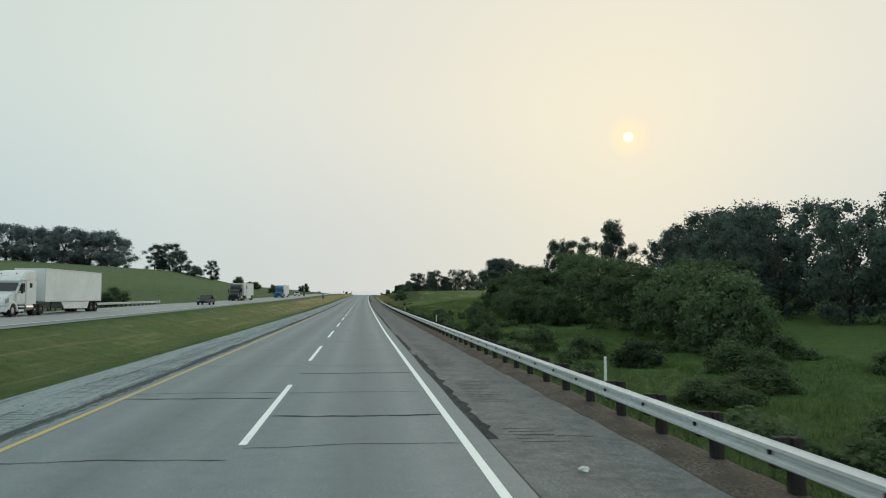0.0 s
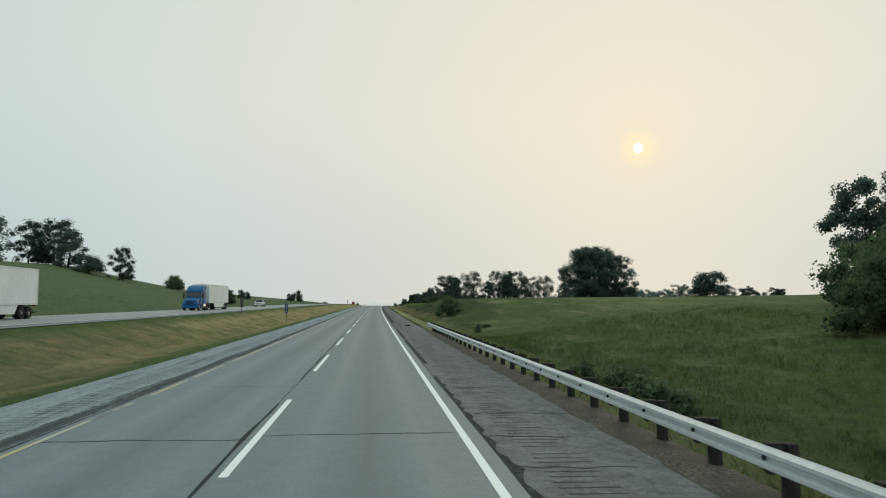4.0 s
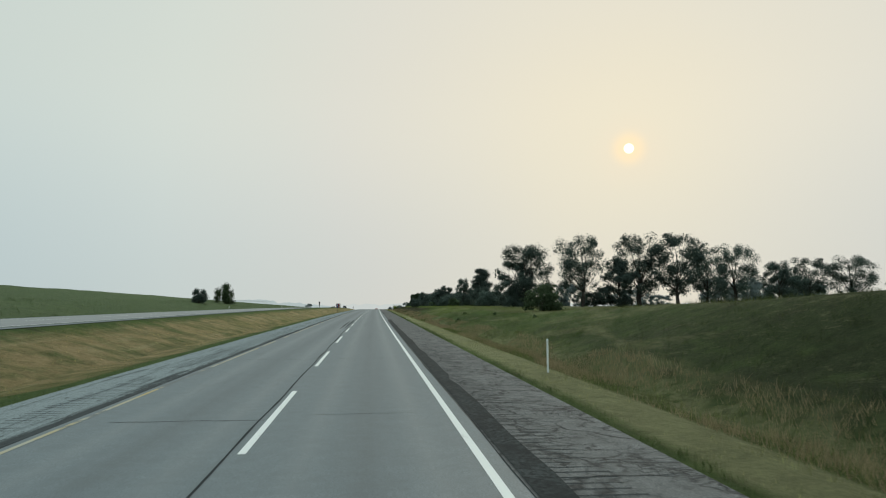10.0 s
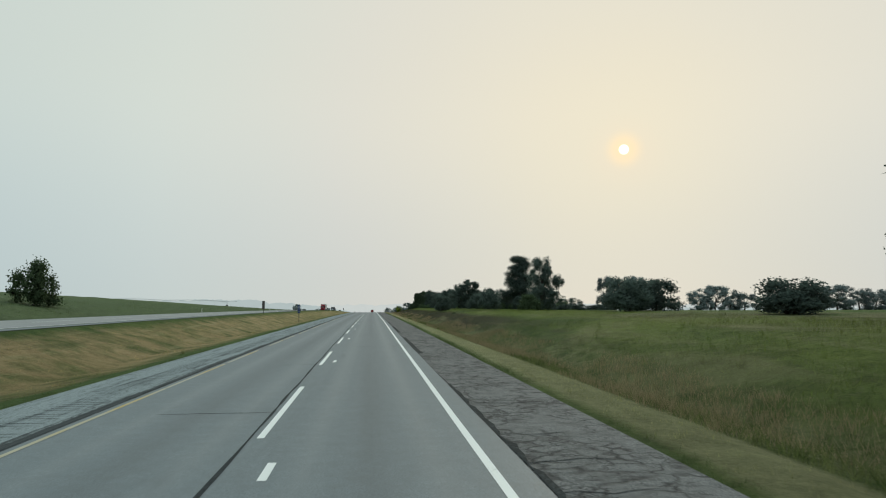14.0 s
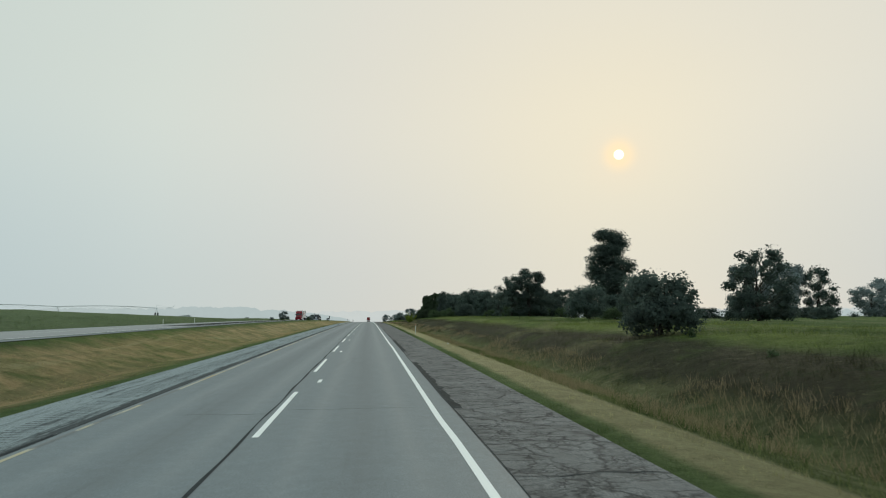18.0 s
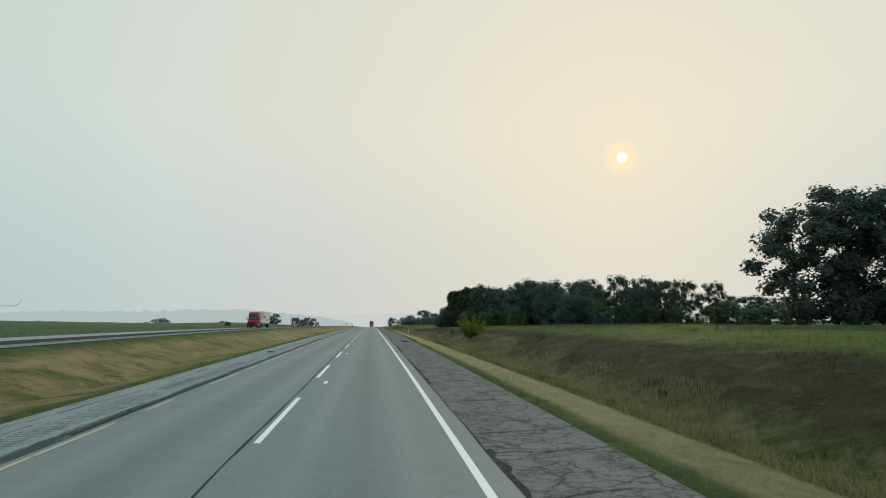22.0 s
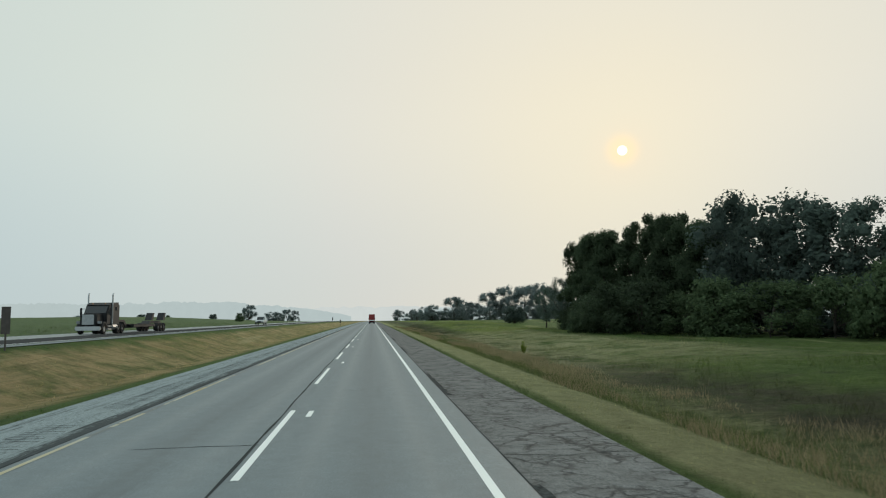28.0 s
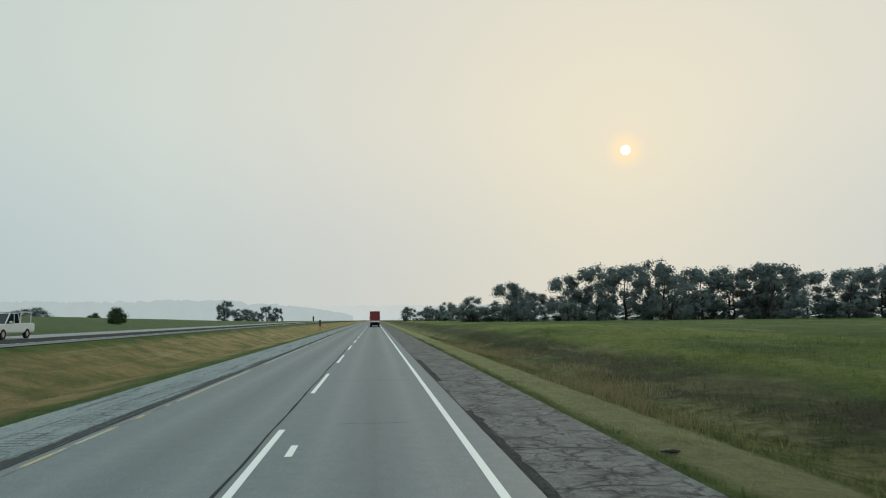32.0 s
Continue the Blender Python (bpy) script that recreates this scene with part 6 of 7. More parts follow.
def car(kind, paint, label, s, x, dz, ahead=False):
    """A sedan, sport utility or pickup: body, greenhouse, lamps and wheels."""
    L_, W_, H_ = {"sedan": (4.8, .92, 1.45), "suv": (4.7, .95, 1.72), "pickup": (5.8, 1.0, 1.88)}[kind]
    t = tagged(new(kind if kind != "suv" else "sport_utility"), label, "car" if kind != "pickup" else "pickup truck")
    b = .34 if kind == "sedan" else .46
    belt = {"sedan": .92, "suv": 1.08, "pickup": 1.18}[kind]
    hood = {"sedan": .80, "suv": 1.0, "pickup": 1.1}[kind]
    bm = bmesh.new()
    if kind == "pickup":
        o = [(0.05, b), (0, .8), (.1, hood - .05), (1.5, hood + .04), (L_ * .64, belt), (L_ - .03, belt), (L_, b + .2), (L_ - .1, b)]
    else:
        o = [(.06, b), (0, .62), (.15, hood - .08), (1.35, hood + .06), (L_ - .75, belt), (L_ - .05, belt - .1), (L_, .6), (L_ - .1, b)]
    prism(bm, o, -W_, W_)
    bmesh.ops.bevel(bm, geom=bm.edges[:], offset=.07, segments=3, affect="EDGES")
    part("body", bm, paint, t)
    top = {"sedan": [(1.35, belt - .06), (2.05, H_), (3.3, H_), (4.25, belt - .06)], "suv": [(1.3, belt - .06), (1.95, H_), (4.2, H_), (4.6, belt - .06)],
           "pickup": [(1.55, belt - .06), (2.2, H_), (3.35, H_), (3.7, belt - .06)]}[kind]
    bm = bmesh.new()
    prism(bm, top, -W_ * .86, W_ * .86)
    bmesh.ops.bevel(bm, geom=bm.edges[:], offset=.06, segments=2, affect="EDGES")
    part("greenhouse", bm, "glass_dark", t)
    bm = bmesh.new()
    box(bm, -W_ * .8, W_ * .8, top[1][0] + .05, top[2][0] - .05, H_ - .02, H_ + .03, .02)
    for sx in (-1, 1):
        for (ya, za), (yb, zb) in ((top[0], top[1]), (top[3], top[2])):
            tube(bm, (sx * W_ * .86, ya, za), (sx * W_ * .83, yb, zb), .045, seg=6)
        ym = (top[1][0] + top[2][0]) / 2
        tube(bm, (sx * W_ * .87, ym, belt - .05), (sx * W_ * .84, ym, H_), .04, seg=6)
    part("roof", bm, paint, t)
    for sx in (-1, 1):
        bm = bmesh.new()
        box(bm, min(sx * W_ * .55, sx * W_ * .95), max(sx * W_ * .55, sx * W_ * .95), -.01, .2, hood - .28, hood - .12, .03)
        part("headlight", bm, "lamp_white", t)
        bm = bmesh.new()
        box(bm, min(sx * W_ * .7, sx * W_ * .97), max(sx * W_ * .7, sx * W_ * .97), L_ - .12, L_ + .01, belt - .3, belt - .12, .02)
        part("tail_lamp", bm, "lamp_red", t)
        bm = bmesh.new()
        box(bm, min(sx * W_, sx * (W_ + .2)), max(sx * W_, sx * (W_ + .2)), top[0][0] + .25, top[0][0] + .37, belt, belt + .16, .03)
        part("mirror", bm, paint, t)
        for y in (L_ * .18, L_ * .79):
            wheel(t, sx * (W_ - .08), y, r=.33 if kind == "sedan" else .38, w=.22)
    bm = bmesh.new()
    box(bm, -W_ * .5, W_ * .5, -.02, .08, .5, hood - .18, .03)
    part("grille", bm, "dark_steel", t)
    bm = bmesh.new()
    box(bm, -W_ * .97, W_ * .97, -.05, .2, b - .02, b + .2, .05)
    part("bumper", bm, "dark_steel" if kind == "pickup" else paint, t)
    if kind == "pickup":
        bm = bmesh.new()
        for sx in (-.8, .8):
            tube(bm, (sx, 3.9, belt), (sx, 3.9, H_ + .12), .03, seg=6)
            tube(bm, (sx, 5.5, belt), (sx, 5.5, H_ + .12), .03, seg=6)
            tube(bm, (sx, 3.9, H_ + .12), (sx, 5.5, H_ + .12), .03, seg=6)
        tube(bm, (-.8, 3.9, H_ + .12), (.8, 3.9, H_ + .12), .03, seg=6)
        tube(bm, (-.8, 5.5, H_ + .12), (.8, 5.5, H_ + .12), .03, seg=6)
        part("ladder_rack", bm, "galv", t)
    return place(t, s, x, dz, ahead)


car("sedan", "navy_paint", "dark sedan driving in the far inner lane", 110.5, -23.9, opp_z(113))
car("suv", "white_paint", "white sport utility car on the far lane", 294.0, OPP_X, OPP_Z)
car("pickup", "white_paint", "white pickup with a ladder rack on the far lane", 1032.0, OPP_X, OPP_Z)


def lead_truck():
    """The red container truck far ahead in the lane, seen from behind."""
    s_tail = 1164.0
    t = trailer("red_panel", "red container trailer seen from behind with white lower bars", s_tail + 14.6, .1, 0, 14.6, ahead=True)
    bm = bmesh.new()
    box(bm, -1.2, 1.2, 14.61, 14.66, 1.28, 1.62, .01)
    part("reflective_band", bm, "white_paint", t, "white reflective band")
    tractor("red_paint", "red semi truck pulling a container far ahead", s_tail + 21.0, .1, 0, ahead=True)


lead_truck()

# ---- guardrails ----
def w_beam(name, s0, s1, x, dz, side, label):
    """A corrugated steel rail on timber posts; side +1: posts stand to the right of the rail."""
    root = tagged(new(name), label, "guardrail")
    root.location = at(s0, x, 0)
    prof = [(0.0, .70), (-.015, .685), (-.085, .655), (-.085, .61), (-.005, .575), (-.005, .535), (-.085, .50), (-.085, .455), (-.015, .425), (0.0, .41)]
    sv = np.arange(s0, s1 + .01, 3.81 / 2)
    o = Vector(root.location)
    V, F = [], []
    for s in sv:
        for px_, pz in prof:
            V.append(tuple(Vector(at(s, x + px_ * side, dz + pz)) - o))
        for px_, pz in prof[::-1]:
            V.append(tuple(Vector(at(s, x + px_ * side + .006 * side, dz + pz)) - o))
    n = 2 * len(prof)
    for i in range(len(sv) - 1):
        for k in range(n):
            F.append((i * n + k, i * n + (k + 1) % n, (i + 1) * n + (k + 1) % n, (i + 1) * n + k))
    link("rail", V, F, "galv", root, "galvanised W-beam rail", smooth=False)
    pm = bmesh.new()
    box(pm, -.075, .075, -.09, .09, -.9, .72, .012)
    post = part("post", pm, "post_wood", root, "dark creosoted timber post")
    bb = bmesh.new()
    box(bb, -.1, .1, -.075, .075, .37, .73, .01)
    block = part("blockout", bb, "post_wood", root)
    bl = bmesh.new()
    tube(bl, (-.03, 0, .555), (.0, 0, .555), .03, seg=8)
    bolt = part("bolt", bl, "dark_steel", root)
    first = True
    for i, s in enumerate(np.arange(s0 + .95, s1 - .3, 1.905)):
        for ob, off in ((post, .30), (block, .105), (bolt, -.012)):
            p = Vector(at(s, x + off * side, dz)) - o
            if first:
                ob.location = p
            else:
                c = ob.copy()
                scene.collection.objects.link(c)
                c.location = p
                c.rotation_euler = (0, 0, random.uniform(-.03, .03))
        first = False
    # rail laps and the flared end
    for s in np.arange(s0 + 7.62, s1 - 1, 7.62):
        V2 = []
        for q in (s - .16, s + .16):
            V2 += [tuple(Vector(at(q, x + (a - .006) * side, dz + b)) - o) for a, b in prof]
        m = len(prof)
        link("rail_lap", V2, [(k, k + 1, m + k + 1, m + k) for k in range(m - 1)], "galv", root)
    bm = bmesh.new()
    e = Vector(at(s1, x, dz)) - o
    box(bm, e.x - .09, e.x + .05, e.y - .1, e.y + .35, e.z + .36, e.z + .76, .04)
    part("end_terminal", bm, "galv", root)


w_beam("guardrail", -8, 184.9, 4.80, -.02, 1, "long galvanised W-beam guardrail on dark timber posts")
w_beam("guardrail", 58, 118, -32.3, .84, -1, "galvanised guardrail along the far shoulder")


def gravel_verge():
    """A berm of brown gravel and dirt, lapping over the shoulder's edge and round the guardrail's posts."""
    sv = np.arange(-20, 188, .5)
    V, U = [], []
    for s in sv:
        fade = min(1.0, max(0.0, (187 - s) / 14))
        a = 4.62 - fade * (.20 + .09 * noise.noise((s * .5, 8, 0)) + .09 * noise.noise((s * 1.9, 5, 0)) + .05 * noise.noise((s * 5.3, 2, 0)))
        e = 5.75 + .25 * noise.noise((s * .4, 2, 0))
        lump = .025 * noise.noise((s * 1.3, 1, 3)) * fade
        for x, z in ((a, -.006), (4.72, .055 * fade + lump), (5.2, .06 * fade - .03 + lump), (e, float(rise(s, e)) + .004)):
            V.append(at(s, x, z))
            U.append((x, s))
    F = [(i * 4 + j, i * 4 + j + 1, (i + 1) * 4 + j + 1, (i + 1) * 4 + j) for i in range(len(sv) - 1) for j in range(3)]
    tagged(link("gravel_verge", V, F, "gravel", uvs=U, smooth=True), "brown gravel and dirt berm under the guardrail", "gravel", kind="structure")


gravel_verge()


# ---- posts, signs ----
def delineator(s, x, reflector="white_post", label="thin white roadside delineator post"):
    root = tagged(new("delineator_post"), label, "marker post", "delineator posts")
    root.location = on_ground(s, x)
    bm = bmesh.new()
    prism(bm, [(-.012, -.25), (-.012, 1.14), (0, 1.18), (.012, 1.14), (.012, -.25)], -.034, .034)
    part("post", bm, "white_post", root)
    bm = bmesh.new()
    box(bm, -.03, .03, -.022, -.013, .96, 1.11, .004)
    part("reflector", bm, reflector, root)


for s, x in ((18.5, 6.4), (61, 6.4), (105.5, 6.4), (330, 6.3)):
    delineator(s, x)
for s, x in ((633, 5.9), (785, 6.2)):
    delineator(s, x, "orange", "white delineator post with an orange reflector")
for s, x in ((480, -34.4), (575, -34.4), (672, -34.6), (700, -36)):
    delineator(s, x)


def mile_sign(s, x, mat, label, h=2.6, sheet=1.45, wide=.46):
    root = tagged(new("mile_marker_sign"), label, "road sign", "mile marker signs")
    root.location = on_ground(s, x)
    bm = bmesh.new()
    box(bm, -.04, .04, -.03, .03, -.4, h, .006)
    part("post", bm, "steel_post", root)
    bm = bmesh.new()
    box(bm, -wide / 2, wide / 2, -.05, -.035, h - sheet, h + .05, .004)
    panel = part("sign_panel", bm, mat, root)
    if mat == "blue_sign":
        for i, (w, z) in enumerate(((.10, .2), (.07, .45), (.10, .68), (.10, .92), (.14, 1.17))):
            bm = bmesh.new()
            box(bm, -w / 2, w / 2, -.056, -.05, h - sheet + z, h - sheet + z + (.09 if i != 1 else .03))
            part("marking_bar", bm, "white_post", panel)


mile_sign(229.5, -12.7, "blue_sign", "narrow blue mile marker sign on a post in the median", 2.9, 1.35)
mile_sign(225, -18.3, "steel_post", "back of a narrow mile marker sign on a post", 2.2, 1.35)
mile_sign(552.5, -12.6, "blue_sign", "narrow blue mile marker sign on a post in the median", 2.9, 1.35)
mile_sign(551.6, -18.6, "steel_post", "back of a narrow mile marker sign on a post", 2.2, 1.35)
mile_sign(893, -18.6, "steel_post", "back of a narrow mile marker sign on a post", 2.2, 1.35)
mile_sign(1150, -12.8, "steel_post", "narrow dark mile marker sign in the median", 2.6, 1.35)
mile_sign(1200, -18.6, "steel_post", "back of a narrow mile marker sign on a post", 2.2, 1.35)


# ---- field fence posts on the bank ----
def fence(rows, label):
    root = tagged(new("fence"), label, "fence")
    root.location = on_ground(*rows[0])
    o = Vector(root.location)
    for s, x in rows:
        p = Vector(on_ground(s, x)) - o
        bm = bmesh.new()
        tube(bm, p + Vector((0, 0, -.4)), p + Vector((random.uniform(-.05, .05), random.uniform(-.05, .05), random.uniform(.4, .65))), .035, .03, 7)
        part("fence_post", bm, "post_wood", root)


fence([(600 + i * 16, 22 + (i % 3) * .25) for i in range(11)], "old field fence of weathered dark timber posts")


# ---- irrigation boom in the far field ----
def pivot_irrigation():
    root = tagged(new("irrigation_pivot"), "long galvanised centre-pivot irrigation boom on wheeled towers", "irrigation machine")
    s0, x0 = 821, -78.4
    root.location = on_ground(s0, x0)
    o = Vector(root.location)
    ends = [(821 - i * 22, -78.4 - i * 26) for i in range(7)]
    tops = [Vector(on_ground(s, x)) - o + Vector((0, 0, 2.9)) for s, x in ends]
    for a, b in zip(tops, tops[1:]):
        n = 8
        pts = [a.lerp(b, k / n) + Vector((0, 0, math.sin(math.pi * k / n) * .5)) for k in range(n + 1)]
        V, F = [], []
        limb(V, F, pts, [.11] * len(pts), 8)
        link("span_pipe", V, F, "galv", root)
        bm = bmesh.new()
        for k, (p, q) in enumerate(zip(pts, pts[1:])):
            lo = p.lerp(q, .5) - Vector((0, 0, .9))
            tube(bm, p, lo, .03, seg=5)
            tube(bm, q, lo, .03, seg=5)
            tube(bm, q, q - Vector((0, 0, 1.4)), .02, seg=5)
        part("truss", bm, "galv", root)
    for p in tops:
        bm = bmesh.new()
        for d in (-1.6, 1.6):
            tube(bm, p, p + Vector((0, d, -2.3)), .08, seg=6)
        tube(bm, p + Vector((0, -1.7, -2.3)), p + Vector((0, 1.7, -2.3)), .08, seg=6)
        part("tower", bm, "galv", root)
        for d in (-1.6, 1.6):
            w = wheel(root, 0, 0, r=.6, w=.3, rim="galv")
            w.location = p + Vector((.05, d, -2.3))
    bm = bmesh.new()
    tube(bm, tops[0], tops[0] + Vector((4.6, 4, .1)), .07, seg=8)
    tube(bm, tops[0] + Vector((0, 0, 1.1)), tops[0] + Vector((4.6, 4, .1)), .02, seg=5)
    tube(bm, tops[0], tops[0] + Vector((0, 0, 1.1)), .05, seg=6)
    part("overhang_boom", bm, "galv", root)
    bm = bmesh.new()
    e = tops[0] + Vector((4.6, 4, .1))
    tube(bm, e, e + Vector((.8, .6, 1.1)), .05, seg=6)
    part("end_gun", bm, "galv", root)


pivot_irrigation()

# ---- road surface wear ----
rr = random.Random(77)


def crack(name, s, xa, xb, wid, dz, mat, parent, wob=.12, slant=0.0, n=None):
    """An irregular dark seam running across the pavement."""
    n = n or max(5, int(abs(xb - xa) / .2))
    V = []
    c = rr.uniform(-1, 1) * wob
    for i in range(n + 1):
        x = xa + (xb - xa) * i / n
        c = c * .8 + rr.uniform(-1, 1) * wob * .4
        w = wid * rr.uniform(.45, 1.3) * (.4 if i in (0, n) else 1)
        q = s + c + slant * (x - xa)
        V += [at(q - w / 2, x, dz), at(q + w / 2, x, dz)]
    return link(name, V, [(2 * i, 2 * i + 2, 2 * i + 3, 2 * i + 1) for i in range(n)], mat, parent)


def seam(name, s0, s1, xf, wid, dz, mat, parent, step=.6, label=""):
    """An irregular dark seam running along the pavement; xf a number or a function of s."""
    sv = np.arange(s0, s1, step)
    V = []
    for s in sv:
        x = xf(s) if callable(xf) else xf
        q = round(x)
        w = max(.012, wid * (.5 + 1.3 * abs(noise.noise((s * .31, 3.3, q)))) * (1 if noise.noise((s * .045, 9, q)) > -.35 else .3))
        x += noise.noise((s * .23, 1.7, q)) * .05
        V += [at(s, x - w / 2, dz), at(s, x + w / 2, dz)]
    return link(name, V, [(2 * i, 2 * i + 1, 2 * i + 3, 2 * i + 2) for i in range(len(sv) - 1)], mat, parent, label)


s = 4.0
k = 0
while s < 1030:
    whole = rr.random()
    early = s < 140
    if early or whole < .45:
        a = -5.6 if early else rr.uniform(-5.6, -3.6)
        crack("sealed_crack", s, a, -2.0, rr.uniform(.03, .07) if early else rr.uniform(.02, .055), .003, "tar", road, .12, rr.uniform(-.03, .03))
    if early or whole > .35:
        b = 1.62 if early else rr.uniform(-.4, 1.8)
        crack("sealed_crack", s + rr.uniform(-.25, .9), -1.9 if early else rr.uniform(-1.9, -.6), b, rr.uniform(.03, .065) if early else rr.uniform(.02, .055), .003, "tar", road, .12, rr.uniform(-.03, .03))
    s += rr.uniform(5.5, 8.5) if s < 140 else rr.uniform(9, 22)
for s, xa, xb, w in ((14.5, -1.9, 1.7, .12), (17.2, -5.5, -2.1, .1), (22.5, -1.9, 1.6, .1), (413, -2.0, 1.7, .14), (418, -5.3, -2.3, .12), (103, -5.4, 1.7, .16)):
    crack("sealed_crack", s, xa, xb, w, .0045, "tar", road)
seam("joint_seam", 95, 1040, -2.12, .07, .0035, "tar", road, label="dark open joint beside the lane line")
seam("joint_seam", -10, 1040, lambda s: joint(s) + .02, .035, .004, "tar", road)
seam("joint_seam", 60, 1040, lambda s: -5.78 + inner(s), .045, .004, "tar", road)
strip("dark_patch", [v for v in np.arange(207, 404, 1.5)], lambda s: joint(s) + .06 + .05 * noise.noise((s * .4, 0, 0)), lambda s: joint(s) + .52 + .12 * noise.noise((s * .9, 5, 0)) + .10 * noise.noise((s * .2, 7, 0)), .0, "patch", shoulder_r, "dark fresh asphalt strip beside the edge line")
for x, a, e in ((-2.68, 368, 398), (-2.32, 369, 404)):
    strip("tyre_mark", [v for v in np.arange(a, e, 1.0)], lambda s, x=x, a=a, e=e: x - .11 * math.sin((s - a) / (e - a) * 3.1) + .03 * noise.noise((s * .5, x, 3)), lambda s, x=x, a=a, e=e: x + .01 + .10 * math.sin((s - a) / (e - a) * 3.1) + .04 * noise.noise((s, x, 0)), .0028, "skid", road)
knots, counts = (416.5, 436, 533.6, 571.7, 629.3, 717.4, 811.9, 933, 992.6, 1012.5), (1, 5, 2, 3, 4, 5, 6, 3, 1)
for lo, hi, n in zip(knots, knots[1:], counts):
    for k in range(n):
        s1 = lo + (hi - lo) * k / n
        strip("short_dash", [s1 - .55, s1 + .55], -1.52, -1.39, .005, "white_line", road)
# crumbled strip along the inner edge line
for s0 in np.arange(60, 1020, 48.0):
    w = rr.uniform(.02, .12)
    strip("broken_edge", [v for v in np.arange(s0, s0 + rr.uniform(9, 23.5), .5)], lambda s: -5.84 + inner(s) - w - .14 * noise.noise((s * 1.3, 11, 0)), lambda s: -5.80 + inner(s) + .10 * noise.noise((s * 1.7, 4, 0)), -.006, "patch", shoulder_l)
# crumbled asphalt along the joint of the outer shoulder
for s0 in [*np.arange(-8, 200, 20.0), *np.arange(408, 1020, 26.0)]:
    w = rr.uniform(.04, .2)
    strip("broken_edge", [v for v in np.arange(s0, s0 + rr.uniform(8, 22), .4)], lambda s: joint(s) + .03 + .04 * noise.noise((s * 1.9, 21, 0)), lambda s: joint(s) + .08 + w + .16 * noise.noise((s * 1.4, 17, 0)) + .07 * noise.noise((s * 4.1, 3, 0)), -.005, "patch", shoulder_r)
# shoulder joints, the near ones as pieces of their own
s = 3.0
while s < 1010:
    crack("shoulder_crack", s, 2.15, rr.uniform(3.6, 4.55), rr.uniform(.02, .055), -.006, "tar", shoulder_r, .3, rr.uniform(-.15, .15))
    if rr.random() < .6:
        crack("shoulder_crack", s + rr.uniform(.8, 2), 2.2, rr.uniform(2.8, 3.8), rr.uniform(.015, .04), -.006, "tar", shoulder_r, .3, rr.uniform(-.4, .4))
    s += rr.uniform(2.2, 5.2)


def rumble(name, s0, s1, xa, xb, parent):
    """Milled grooves pressed into the shoulder."""
    V, F = [], []
    xe = xb
    for s in np.arange(s0, s1, .30):
        b = len(V)
        if noise.noise((s * .21, xa, 1)) < -.38 or rr.random() < .10:
            continue
        j = rr.uniform(-.05, .05)
        xb = xe - abs(rr.gauss(0, .12))
        q = [(s, xa + j, -.009), (s + .05, xa + j, -.009), (s + .05 * rr.random(), xb + j, -.009), (s, xb + j, -.009)]
        V += [at(a, c, d) for a, c, d in q]
        F.append((b, b + 1, b + 2, b + 3))
    tagged(link(name, V, F, "tar", parent), kind="stuff")


rumble("rumble_strip", -6, 345, 2.55, 3.45, shoulder_r)
rumble("rumble_strip", -6, 1010, -7.25, -6.4, shoulder_l)


# ---- litter ----
def scrap(s, x, dz, mat, label, size, seed, name="litter", cat="litter"):
    bm = bmesh.new()
    bmesh.ops.create_icosphere(bm, subdivisions=3, radius=1)
    for v in bm.verts:
        n = noise.noise_vector(v.co * 1.7 + Vector((seed, 0, 0)))
        v.co = Vector(((v.co.x + n.x * .7) * size[0], (v.co.y + n.y * .7) * size[1], max(0, (v.co.z * .6 + .5 + n.z * .5)) * size[2]))
    ob = part(name, bm, mat)
    ob.location = at(s, x, dz)
    tagged(ob, label, cat)


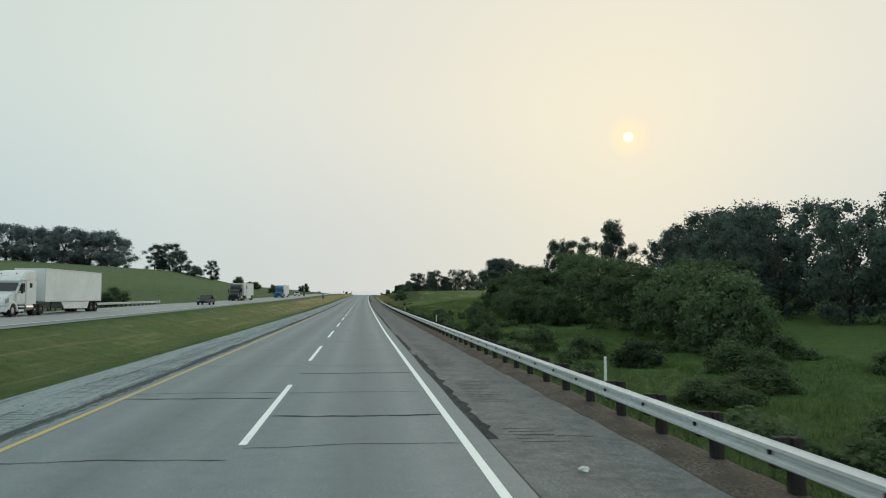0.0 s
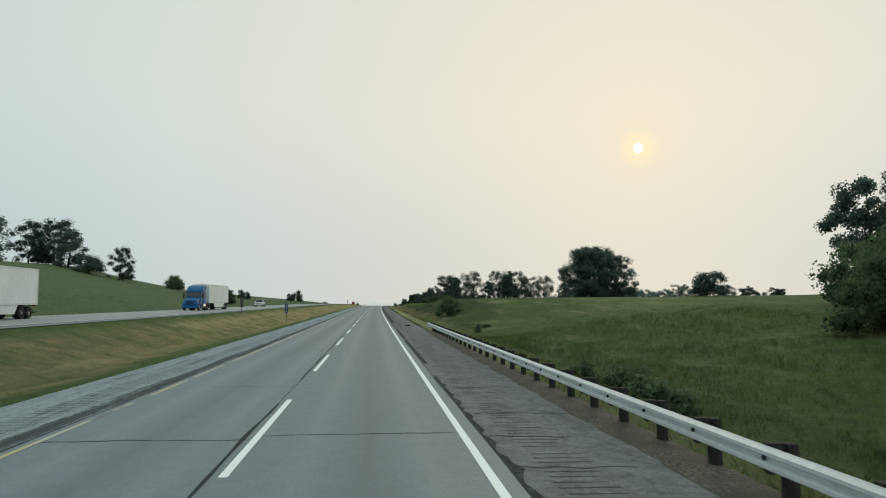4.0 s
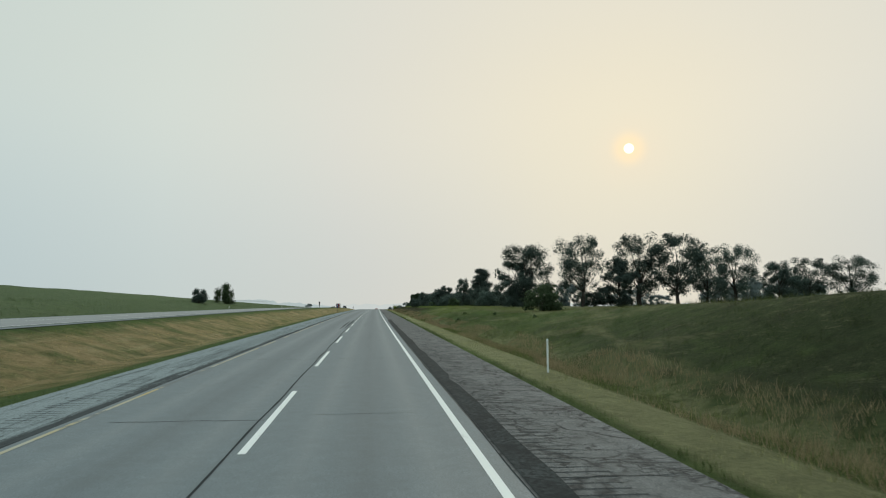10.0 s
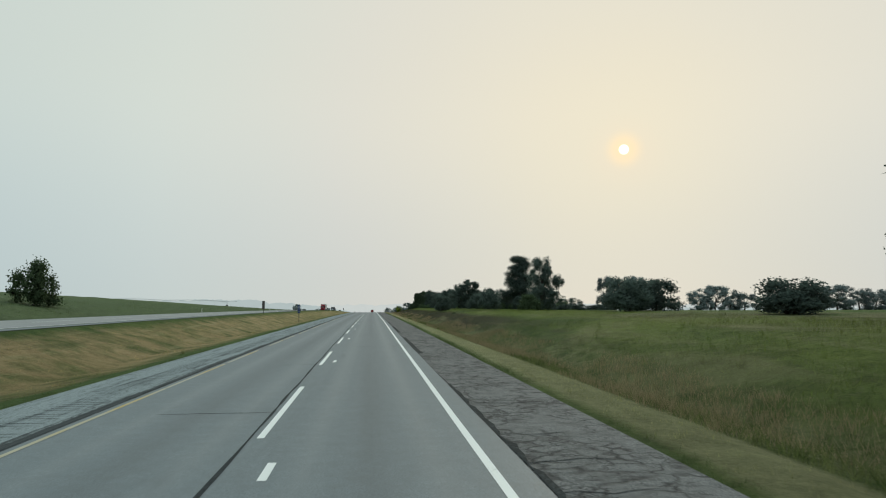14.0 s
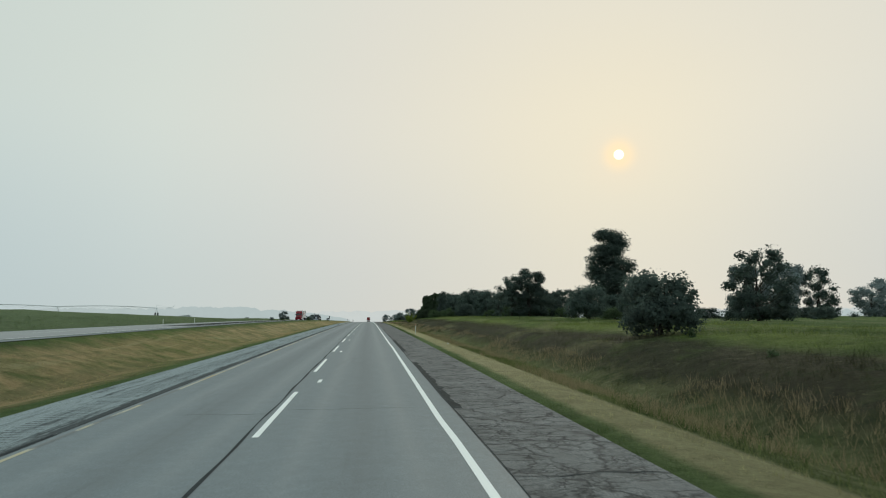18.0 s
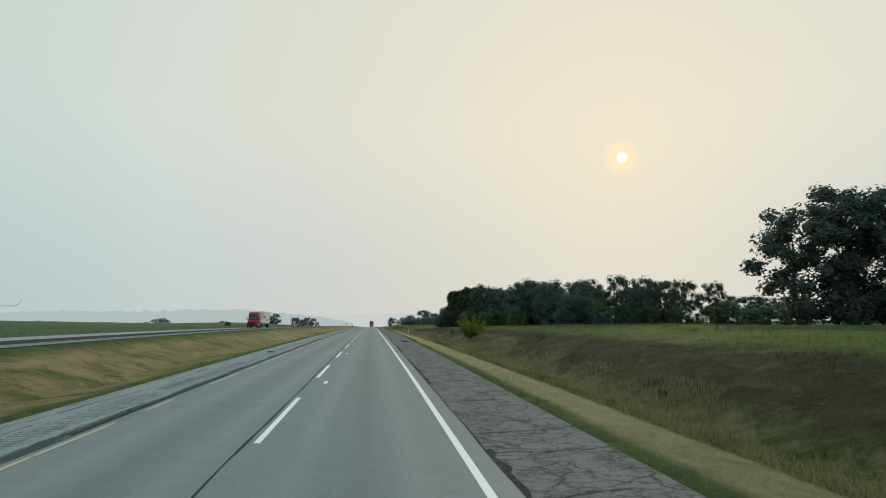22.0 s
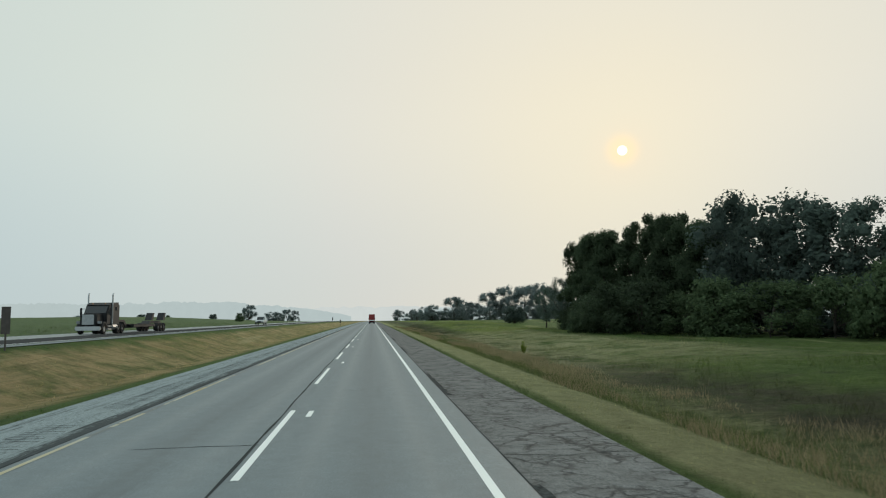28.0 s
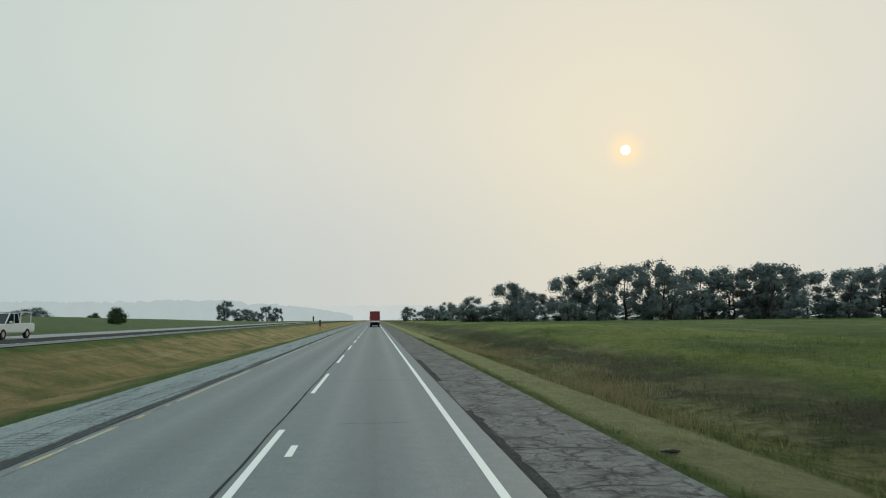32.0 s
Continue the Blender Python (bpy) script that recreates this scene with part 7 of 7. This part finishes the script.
scrap(9.7, 3.0, -.012, "litter", "crumpled white plastic bag on the shoulder", (.075, .05, .055), 1)
scrap(197, 3.6, -.012, "black", "torn black tyre tread scrap on the shoulder", (.26, .22, .09), 2, "tyre_scrap", "debris")
scrap(413, 5.0, -.1, "leaf_light", "crumpled yellow-green wrapper by the asphalt edge", (.14, .12, .14), 3)
scrap(411, 5.1, -.1, "litter", "small white paper scrap by the asphalt edge", (.1, .08, .05), 4)
V, F = [], []
limb(V, F, [(-.34 + .68 * k / 8, .16 * (2 * k / 8 - 1) ** 2, .05 + .06 * (1 - k / 8) ** 3) for k in range(9)], [.035, .05, .05, .048, .05, .05, .046, .05, .03], 6)
tread = link("tyre_scrap", V, F, "black")
tread.location = at(742.3, 3.7, -.012)
tagged(tread, "curved black tyre tread piece on the shoulder", "debris")
scrap(722, -7.2, -.012, "black", "dark tyre scrap on the inner shoulder", (.25, .15, .06), 6, "tyre_scrap", "debris")
scrap(602, 6.4, -.1, "litter", "small white litter in the dry grass", (.08, .08, .07), 7)
scrap(992, 5.3, -.1, "post_wood", "dark scrap lying in the grass edge", (.16, .06, .05), 8, "tyre_scrap", "debris")
for i, (s, x, q) in enumerate(((822, -6.6, 1.3), (826, -7.4, 1.0), (818, -6.1, .7))):
    scrap(s, x, -.014, "patch", "flattened dark mud spill on the inner shoulder", (q * .5, q, .03), 20 + i, "mud_spill", "mud")
for i in range(7):
    s, x = 822 + rr.uniform(-3, 9), -9.5 - rr.uniform(0, 3.5)
    V, F = [], []
    a = rr.uniform(0, 3.14)
    L0 = rr.uniform(.8, 2.2)
    limb(V, F, [(math.cos(a) * L0 * k, math.sin(a) * L0 * k, .06 + .1 * math.sin(k * 5 + i)) for k in (-.5, -.2, .1, .5)], [.04, .06, .05, .02], 6)
    limb(V, F, [(0, 0, .08), (math.cos(a + .8) * .4, math.sin(a + .8) * .4, .2), (math.cos(a + .9) * .8, math.sin(a + .9) * .8, .16)], [.04, .03, .01], 5)
    ob = link("dead_branch", V, F, "bark")
    ob.location = on_ground(s, x, -.02)
    tagged(ob, "dark dead branch lying in the dry median grass", "branch", "fallen branches")
